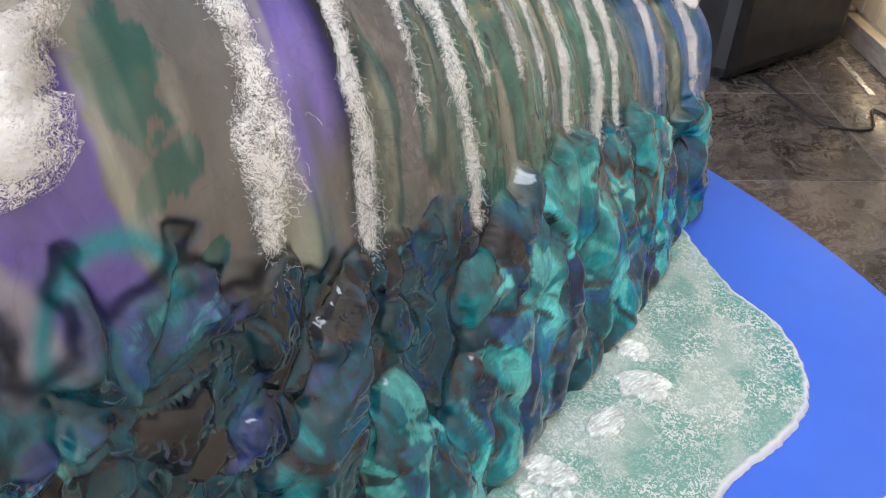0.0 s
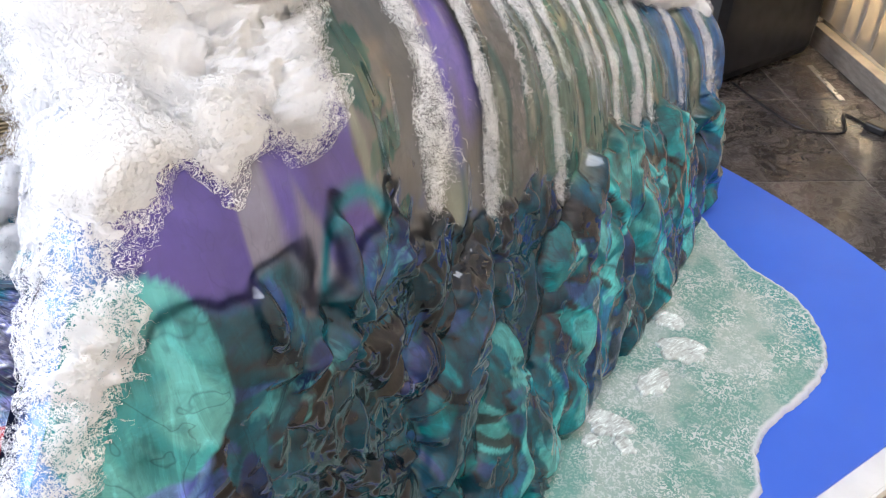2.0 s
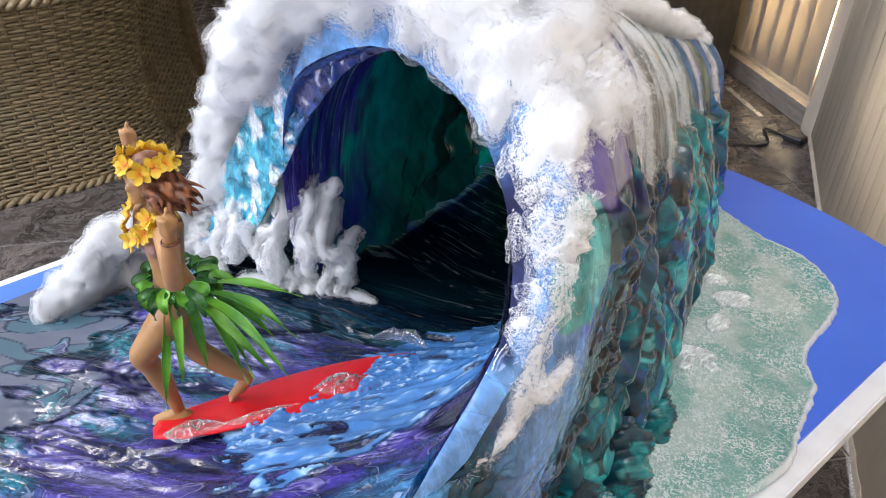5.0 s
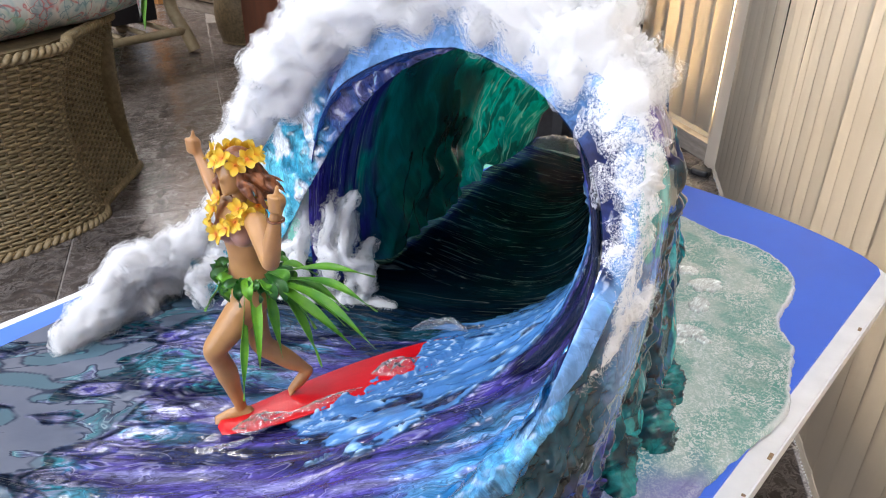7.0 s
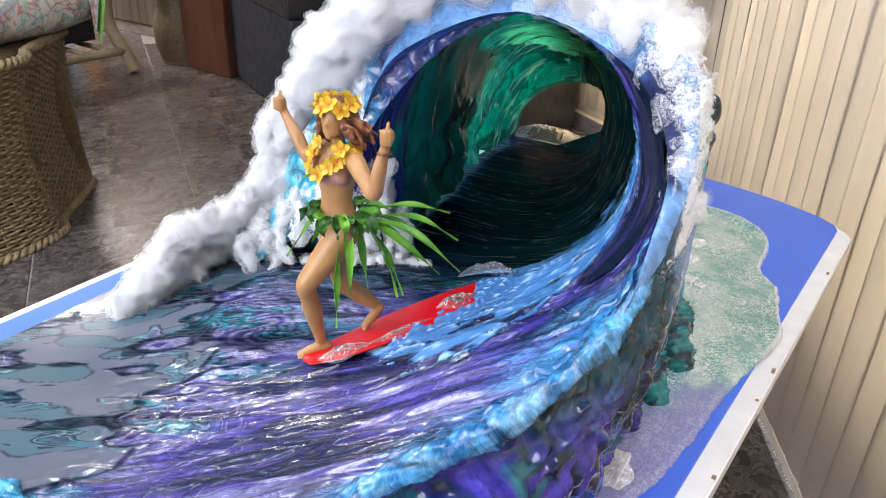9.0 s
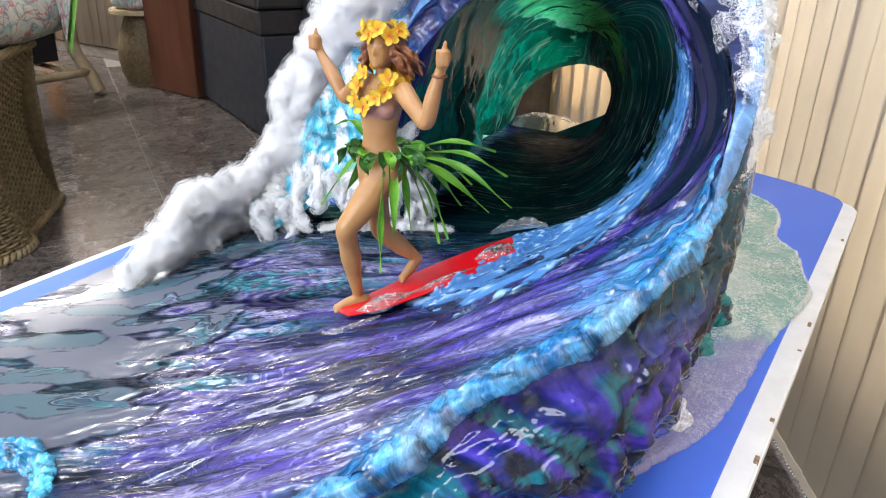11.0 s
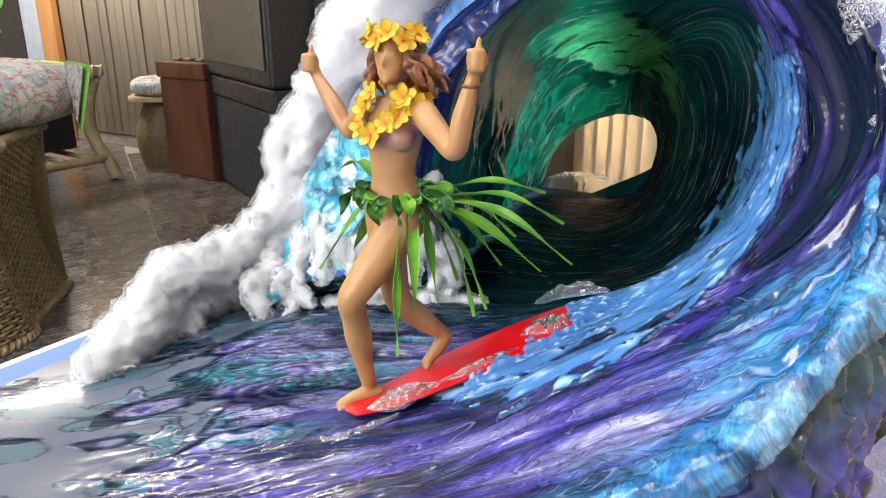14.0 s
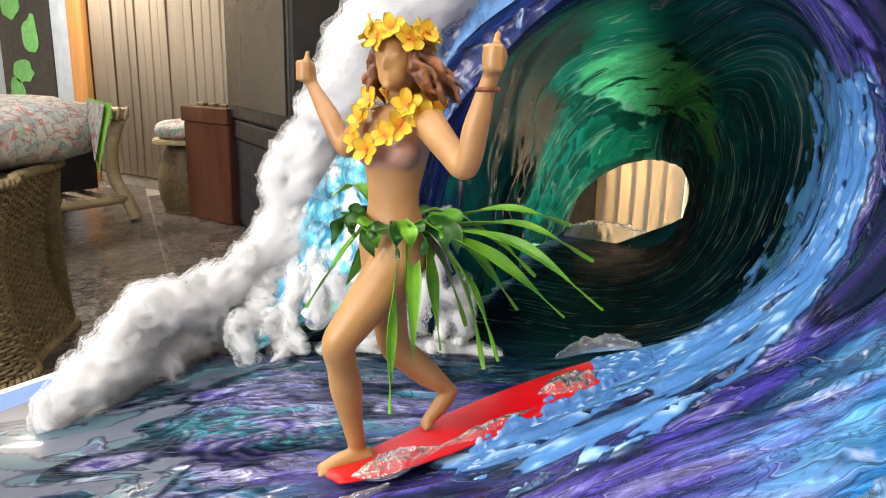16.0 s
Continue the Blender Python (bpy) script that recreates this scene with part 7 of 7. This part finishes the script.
def woven_wall(parent, foot, profile, pitch, stakes, radius):
    """Wicker round a footprint curve: profile gives (height, outward offset) pairs."""
    n = stakes * 4
    C = along([(x, y, 0) for x, y in foot], n)
    T = np.gradient(C, axis=0)
    T /= np.linalg.norm(T, axis=1)[:, None]
    O = np.stack([T[:, 1], -T[:, 0], 0 * T[:, 0]], -1)
    hs, off = np.array([p[0] for p in profile]), np.array([p[1] for p in profile])
    for s in range(stakes):
        h = np.linspace(hs[0], hs[-1], 16)
        o = hermite(hs, off, h)
        P = C[s * 4 + 1] + O[s * 4 + 1] * o[:, None]
        P[:, 2] = h
        v, f = tube(P, radius * 0.95, 6)
        part("stake", mesh_of("stake", v, f), M_STAKE, parent)
    rows = int((hs[-1] - hs[0]) / pitch)
    for r in range(rows):
        h = hs[0] + (r + 0.5) * pitch
        o = hermite(hs, off, np.array([h]))[0]
        sway = radius * 0.75 * np.cos(np.pi * (np.arange(n) / 4.0 + r)) * 1.0
        P = C + O * (o + sway)[:, None]
        P[:, 2] = h + 0.002 * fbm(np.c_[C[:, :2] * 6, np.full(n, r * 3.1)], 2)
        v, f = tube(P, radius, 5)
        part("weaver", mesh_of("weaver", v, f), M_WICKER, parent)
    for h in (hs[0] + 0.008, hs[-1]):
        o = hermite(hs, off, np.array([h]))[0]
        a = np.arange(n) * 1.1
        for ph in (0, np.pi):
            P = C + O * (o + 0.012 * np.cos(a + ph))[:, None]
            P[:, 2] = h + 0.010 * np.sin(a + ph)
            v, f = tube(P, 0.011, 6)
            part("braid", mesh_of("braid", v, f), M_WICKER, parent)
    # backing sheet in the dark stake colour, filling the gaps of the weave
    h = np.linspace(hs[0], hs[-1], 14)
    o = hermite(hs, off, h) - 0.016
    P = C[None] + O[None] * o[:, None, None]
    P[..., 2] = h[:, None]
    part("weave_backing", mesh_of("weave_backing", P.reshape(-1, 3), grid_faces(14, n)), M_STAKE, parent)


CHAIR = thing("wicker_armchair", "olive brown woven wicker armchair base with flared foot", "armchair")
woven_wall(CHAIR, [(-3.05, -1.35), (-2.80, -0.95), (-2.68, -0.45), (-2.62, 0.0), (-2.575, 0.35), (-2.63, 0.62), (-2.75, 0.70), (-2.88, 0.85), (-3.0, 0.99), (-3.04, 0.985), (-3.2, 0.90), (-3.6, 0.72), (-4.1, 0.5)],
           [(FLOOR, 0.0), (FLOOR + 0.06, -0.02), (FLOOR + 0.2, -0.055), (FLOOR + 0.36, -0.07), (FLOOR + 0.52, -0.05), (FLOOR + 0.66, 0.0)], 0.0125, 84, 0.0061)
part("seat_deck", slab([(-3.05, -1.3), (-2.84, -0.9), (-2.70, -0.4), (-2.66, 0.3), (-2.74, 0.62), (-2.86, 0.80), (-3.1, 0.80), (-3.6, 0.62), (-4.15, 0.40), (-4.15, -1.3)], -0.10, -0.075), M_STAKE, CHAIR)
cushion("seat_cushion", 0.66, 0.96, 0.145, pose(-3.36, 0.28, 0.05, 0, 0, 10), "plump pale cushion printed with red and teal shapes", "cushion")

# a rattan stand behind it, with a hemmed cloth
STAND = thing("rattan_stand", "pale rattan side table with curved legs and cane rungs", "side table")
for path, r in (([(-4.62, 2.36, FLOOR + 0.015), (-4.66, 2.34, FLOOR + 0.12), (-4.74, 2.30, FLOOR + 0.30), (-4.73, 2.30, -0.22), (-4.66, 2.32, -0.05)], 0.042),
                ([(-4.70, 1.45, FLOOR + 0.015), (-4.74, 1.47, FLOOR + 0.12), (-4.80, 1.50, FLOOR + 0.30), (-4.79, 1.50, -0.22), (-4.73, 1.48, -0.05)], 0.042),
                ([(-5.6, 2.36, FLOOR + 0.015), (-5.56, 2.34, FLOOR + 0.12), (-5.5, 2.30, FLOOR + 0.30), (-5.5, 2.30, -0.22), (-5.58, 2.32, -0.05)], 0.042)):
    v, f = tube(along(path, 30), r, 12)
    part("leg", mesh_of("leg", v, f), M_RATTAN, STAND)
for a, b, r in (((-4.66, 2.34, FLOOR + 0.15), (-4.72, 1.0, FLOOR + 0.13), 0.028), ((-5.5, 2.34, FLOOR + 0.17), (-5.55, 1.3, FLOOR + 0.17), 0.028)):
    v, f = tube(np.linspace(a, b, 12), r, 10)
    part("rail", mesh_of("rail", v, f), M_RATTAN, STAND)
for k in range(5):
    v, f = tube(np.linspace((-4.70, 2.22 - 0.17 * k, FLOOR + 0.165), (-5.5, 2.22 - 0.17 * k, FLOOR + 0.18), 8), 0.018, 8)
    part("rung", mesh_of("rung", v, f), M_RATTAN, STAND)
part("top_frame", cube(-5.62, -4.62, 1.40, 2.38, -0.05, 0.02, bevel=0.02), M_RATTAN, STAND)
for k in range(16):
    v, f = tube(np.linspace((-4.615, 1.43 + 0.06 * k, -0.055), (-4.615, 1.46 + 0.06 * k, 0.025), 5), 0.012, 6)
    part("binding", mesh_of("binding", v, f), M_RATTAN, STAND)
# black block for the shade under the top; no panel stands there
part("shade_block", cube(-5.5, -4.80, 1.55, 2.22, FLOOR + 0.22, -0.06, bevel=0.004), M_BLACK, STAND)


def draped_cloth():
    """A square cloth lying over the stand's corner, one hemmed corner hanging."""
    n = 40
    a = np.linspace(-1, 1, n)
    X, Y = np.meshgrid(a, a, indexing="ij")
    x, y = -4.98 + 0.44 * X, 1.78 + 0.44 * Y
    over = np.clip(x + 4.60, 0, 1)
    z = 0.030 + 0.006 * fbm(np.stack([x * 6, y * 6, 0 * x], -1), 2) - 1.0 * over - 0.3 * over * np.abs(np.sin(y * 9))
    x = np.where(over > 0, -4.60 + over * 0.18, x)
    return np.stack([x, y, z], -1)


Pc = draped_cloth()
CLOTH = thing("table_cloth", "printed cloth with a lime green hem over the rattan stand", "cloth")
part("printed_cloth", mesh_of("printed_cloth", np.concatenate([Pc.reshape(-1, 3), Pc.reshape(-1, 3) - (0, 0, 0.002)]), np.concatenate([grid_faces(40, 40), grid_faces(40, 40)[:, ::-1] + 1600])), M_FLORAL, CLOTH)
edge = np.concatenate([Pc[:, 0], Pc[-1, 1:], Pc[-2::-1, -1], Pc[0, -2::-1]])
v, f = tube(edge + (0.002, 0, 0.002), 0.013, 6)
part("hem", mesh_of("hem", v, f), M_LIME, CLOTH)
# hanging hemmed corner by the wicker chair
bm = bmesh.new()
q = [bm.verts.new(p) for p in ((-2.95, 1.10, 0.175), (-2.70, 1.04, 0.165), (-2.79, 1.02, -0.10), (-2.84, 1.06, -0.08))]
bm.faces.new(q)
bmesh.ops.solidify(bm, geom=bm.faces[:], thickness=0.006)
HANG = part("hanging_cloth", bm, M_LIME)
tagged(HANG, "printed cloth with a lime green hem hanging over the cushion", "cloth")
bm = bmesh.new()
bm.faces.new([bm.verts.new(p) for p in ((-2.935, 1.080, 0.172), (-2.735, 1.032, 0.160), (-2.798, 1.014, -0.055), (-2.835, 1.044, -0.045))])
bmesh.ops.solidify(bm, geom=bm.faces[:], thickness=0.006)
part("printed_field", bm, M_FLORAL, HANG)

# ---- woven stool, wooden case, television and cabinets ----
STOOL = thing("wicker_stool", "round woven cane stool with narrow waist", "stool")
ring = [(-4.67 + 0.17 * math.cos(a), 2.83 + 0.17 * math.sin(a)) for a in np.linspace(0, 2 * math.pi, 17)]
woven_wall(STOOL, [(x, y) for x, y in reversed(ring)], [(FLOOR, 0.02), (FLOOR + 0.12, -0.012), (FLOOR + 0.28, -0.012), (FLOOR + 0.40, 0.03), (FLOOR + 0.50, 0.07)], 0.013, 40, 0.0056)
part("seat_ring", slab([(-4.67 + 0.225 * math.cos(a), 2.83 + 0.225 * math.sin(a)) for a in np.linspace(0, 2 * math.pi, 33)[:-1]], FLOOR + 0.49, FLOOR + 0.52, 0.008), M_RATTAN, STOOL)
cushion("stool_cushion", 0.195, 0.195, 0.068, pose(-4.67, 2.83, FLOOR + 0.58), "round printed cushion on the cane stool", "cushion", squash=2.2)

CASE = thing("wooden_case", "tall reddish brown wooden case standing on edge", "case", (-3.997, 2.647, FLOOR), 175)
part("body", cube(0, 0.50, -0.20, 0.0, 0.0, 0.66, bevel=0.012), M_BROWN, CASE)
part("lid", cube(-0.012, 0.512, -0.212, 0.012, 0.66, 0.765, bevel=0.008), M_BROWN, CASE, "moulded brown lid")
for k in range(3):
    part("latch", cube(0.10 + 0.13 * k, 0.18 + 0.13 * k, -0.13, -0.07, 0.765, 0.785, bevel=0.006), M_STAKE, CASE)

TV = thing("television_cabinet", "large black rear projection television with grey screen", "television", (-4.03, 2.72, FLOOR), -27)
part("lower_cabinet", cube(0.0, 1.30, 0.0, 0.62, 0.02, 0.575, bevel=0.012), M_NAVY, TV, "dark blue black cabinet front")
part("speaker_strip", cube(-0.01, 1.31, -0.015, 0.62, 0.58, 0.70, bevel=0.01), M_BLACK, TV)
part("screen_bezel", cube(-0.01, 1.31, -0.025, 0.45, 0.705, 1.62, bevel=0.018), M_BLACK, TV)
part("screen", cube(0.055, 1.245, -0.033, -0.026, 0.79, 1.55, bevel=0.003), M_SCREEN, TV, "dark grey glass screen")
part("plinth", cube(0.03, 1.27, 0.03, 0.58, 0.0, 0.02), M_BLACK, TV)

BOX = thing("black_cabinet", "black rounded loudspeaker cabinet standing on the tiles", "cabinet")
part("body", cube(-2.75, -1.60, 2.28, 3.02, FLOOR + 0.015, FLOOR + 1.25, bevel=0.06), M_BLACK, BOX)
part("base", cube(-2.70, -1.66, 2.34, 2.96, FLOOR, FLOOR + 0.015), M_NAVY, BOX)

# framed panel leaning on the far wall
PIC = thing("framed_panel", "black panel with green painted shapes in a wooden frame", "picture", (-7.25, 3.17, 0.0))
part("mount", cube(-1.0, 0.66, 0.0, 0.02, -0.5, 1.6), M_PALE, PIC)
part("black_panel", cube(-0.55, 0.36, -0.012, 0.0, -0.5, 1.6, bevel=0.003), M_BLACK, PIC)
part("frame_post", cube(0.66, 0.88, -0.03, 0.03, FLOOR, 1.7, bevel=0.006), M_OAK, PIC, "orange wood post")
for k, (bx, bz, rx, rz) in enumerate([(-0.30, 0.80, 0.16, 0.12), (0.02, 0.52, 0.13, 0.17), (-0.18, 0.20, 0.20, 0.10), (0.12, 0.98, 0.12, 0.10), (-0.32, -0.02, 0.14, 0.16), (0.05, 1.3, 0.16, 0.12)]):
    a = np.linspace(0, 2 * np.pi, 28, endpoint=False)
    rr = 1 + 0.35 * perlin(np.c_[np.cos(a) * 1.4 + k * 3, np.sin(a) * 1.4, 0 * a])
    bm = bmesh.new()
    fc = bm.faces.new([bm.verts.new((bx + rx * r * math.cos(t), -0.019, bz + rz * r * math.sin(t))) for r, t in zip(rr, a)])
    r = bmesh.ops.extrude_face_region(bm, geom=[fc])
    bmesh.ops.translate(bm, vec=(0, 0.005, 0), verts=[e for e in r["geom"] if isinstance(e, bmesh.types.BMVert)])
    bmesh.ops.recalc_face_normals(bm, faces=bm.faces)
    part("green_shape", bm, M_BLOB, PIC)

# lead and plug on the tiles
v, f = tube(along([(-1.62, 2.5, FLOOR + 0.006), (-1.40, 2.42, FLOOR + 0.006), (-1.22, 2.38, FLOOR + 0.006), (-1.12, 2.48, FLOOR + 0.006), (-1.2, 2.62, FLOOR + 0.006), (-1.08, 2.60, FLOOR + 0.006)], 80), 0.005, 8)
LEAD = thing("power_lead", "thin black power lead lying on the tiles", "cable")
part("lead", mesh_of("lead", v, f, smooth=True), M_BLACK, LEAD)
part("plug", cube(-1.10, -1.02, 2.57, 2.63, FLOOR + 0.001, FLOOR + 0.032, bevel=0.008), M_BLACK, LEAD)
STRIP = part("metal_strip", cube(0.0, 0.34, -0.012, 0.012, FLOOR, FLOOR + 0.006, bevel=0.002, m=Matrix.Translation((-1.55, 2.93, 0)) @ pose(0, 0, 0, 0, 0, -36)), M_STEEL)
tagged(STRIP, "bright metal threshold strip on the tiles", "trim")

# ---- walls, blinds and ceiling ----
tagged(part("ceiling", cube(-8.2, 3.2, -3.2, 3.6, CEIL, CEIL + 0.1), M_CEIL), kind="structure")
tagged(part("wall_north", cube(-8.2, -1.6, 3.26, 3.38, FLOOR, CEIL), M_WALL), kind="structure")
tagged(part("wall_west", cube(-8.2, -8.08, -3.2, 3.26, FLOOR, CEIL), M_WALL), kind="structure")
# unseen south wall, left open where the added fill lamp stands
tagged(part("wall_south", cube(-8.2, -2.85, -3.2, -3.0, FLOOR, CEIL), M_WALL), kind="structure")
tagged(part("wall_south", cube(-0.35, 3.2, -3.2, -3.0, FLOOR, CEIL), M_WALL), kind="structure")
tagged(part("wall_south", cube(-2.85, -0.35, -3.2, -3.0, FLOOR, -0.02), M_WALL), kind="structure")
tagged(part("wall_south", cube(-2.85, -0.35, -3.2, -3.0, 1.52, CEIL), M_WALL), kind="structure")
# housings for the added ceiling lamps, out of view
for lx, ly in FILL_FIXTURES:
    tagged(part("added_ceiling_fixture", cube(lx - 0.19, lx + 0.19, ly - 0.68, ly + 0.68, CEIL - 0.075, CEIL, bevel=0.01), M_WHITE), "unseen white ceiling fixture added to light the room", "ceiling light", group="ceiling fixtures")


def turned(a, b):
    """A frame at a, its x axis towards b."""
    d = Vector(b) - Vector(a)
    return Matrix.Translation((a[0], a[1], 0)) @ pose(0, 0, 0, 0, 0, math.degrees(math.atan2(d.y, d.x))), d.length


def wall_between(name, a, b, z0=FLOOR, z1=CEIL, depth=0.12, shift=0.0):
    m, L = turned(a, b)
    ob = part(name, cube(0, L, shift, shift + depth, z0, z1), M_WALL)
    ob.matrix_world = m
    return tagged(ob, kind="structure")


A, B, C = (-1.72, 3.18), (-1.03, 2.72), (2.0, -3.05)
wall_between("wall_bay", A, B, shift=0.05)
wall_between("wall_east", B, C, z1=-0.55, shift=0.14)
wall_between("wall_east", B, C, z0=1.45, shift=0.14)


def slat_mesh(w, h):
    n = 10
    u = np.linspace(-0.5, 0.5, n)
    front = np.stack([u * w, -0.003 * np.cos(np.pi * u), 0 * u], -1)
    v = np.concatenate([front, front + (0, 0, h), front + (0, 0.0012, 0), front + (0, 0.0012, h)])
    q = [(i, i + 1, n + i + 1, n + i) for i in range(n - 1)] + [(2 * n + i + 1, 2 * n + i, 3 * n + i, 3 * n + i + 1) for i in range(n - 1)]
    q += [(0, n, 3 * n, 2 * n), (n - 1, 3 * n - 1, 4 * n - 1, 2 * n - 1)] + [(i + 1, i, 2 * n + i, 2 * n + i + 1) for i in range(n - 1)]
    return mesh_of("slat", v, q)


def blind(name, a, b, z0, z1, pitch, mat_, label, lean=3.5, weights=True, wide=1.12):
    m, L = turned(a, b)
    root = tagged(new(name), label, "blind", kind="structure")
    root.matrix_world = m
    me = slat_mesh(pitch * wide, z1 - z0)
    me.materials.append(mat_)
    rng = np.random.RandomState(int(L * 100))
    wm = None
    if weights:
        bm = cube(-pitch * 0.5, pitch * 0.5, -0.004, 0.004, -0.004, 0.024, bevel=0.002)
        wm = bpy.data.meshes.new("weight")
        bm.to_mesh(wm)
        bm.free()
        wm.materials.append(M_BLIND)
        bb = bmesh.new()
        for k in range(9):
            bmesh.ops.create_icosphere(bb, subdivisions=1, radius=0.002, matrix=Matrix.Translation(((k - 4) * pitch / 9, -0.004, 0.002 - 0.010 * math.cos((k - 4) * 0.35))))
        cm = bpy.data.meshes.new("bead_chain")
        bb.to_mesh(cm)
        bb.free()
        cm.materials.append(M_WHITE)
    for k in range(int(L / pitch)):
        s = new("slat", me)
        s.parent = root
        s.matrix_local = pose((k + 0.5) * pitch, 0, z0, rng.uniform(-0.5, 0.5), rng.uniform(-0.35, 0.35), -lean + rng.uniform(-1.2, 1.2))
        if weights:
            for nm, dat in (("weight", wm), ("bead_chain", cm)):
                o = new(nm, dat)
                o.parent = s
                o.matrix_local = pose(0, 0, 0)
    return root


blind("blind_east", (-1.0, 2.60), (2.0, -3.05), FLOOR + 0.025, CEIL - 0.05, 0.092, M_BLIND, "cream vertical blind slats with bead chains", lean=-2.0)
blind("blind_north", (-6.35, 3.2), (-1.75, 3.2), FLOOR + 0.10, CEIL - 0.05, 0.105, M_BLIND2, "cream vertical blind slats along the far wall", weights=False)
blind("blind_bay", (-1.68, 3.10), (-1.05, 2.68), FLOOR + 0.16, CEIL - 0.05, 0.115, M_BLIND, "sunlit cream vertical blind slats in the bay", weights=False, lean=3.5, wide=1.3)
for name, a, b, t0 in (("baseboard_north", (-8.0, 3.24), (-1.72, 3.24), 0.0), ("baseboard_bay", A, B, 0.02), ("baseboard_east", B, C, 0.17)):
    m, L = turned(a, b)
    ob = part(name, cube(0, L, t0 - 0.03, t0 + 0.02, FLOOR, FLOOR + 0.09, bevel=0.004), M_BASE)
    ob.matrix_world = m
    tagged(ob, kind="structure")
# post added to hide the bay lamp's glare in the gap between blinds
post = part("trim_glare_stop", cube(-0.075, 0.075, -0.03, 0.10, FLOOR, CEIL, bevel=0.006), M_WALL)
post.matrix_world = Matrix.Translation((-1.03, 2.70, 0)) @ pose(0, 0, 0, 0, 0, -48)
tagged(post, kind="structure")

# ---- floor tiles ----
tile = tile_mesh(TILE)
for i in range(-16, 17):
    for j in range(-16, 17):
        c, s = math.cos(TDIR), math.sin(TDIR)
        x, y = -3.376 + (i + 0.5) * TILE * c - (j + 0.5) * TILE * s, 1.698 + (i + 0.5) * TILE * s + (j + 0.5) * TILE * c
        if -8 < x < 1.9 and -2.8 < y < 3.4:
            ob = new("tile", tile)
            ob.parent = FT
            ob.matrix_local = pose(x, y, FLOOR, 0, 0, math.degrees(TDIR))
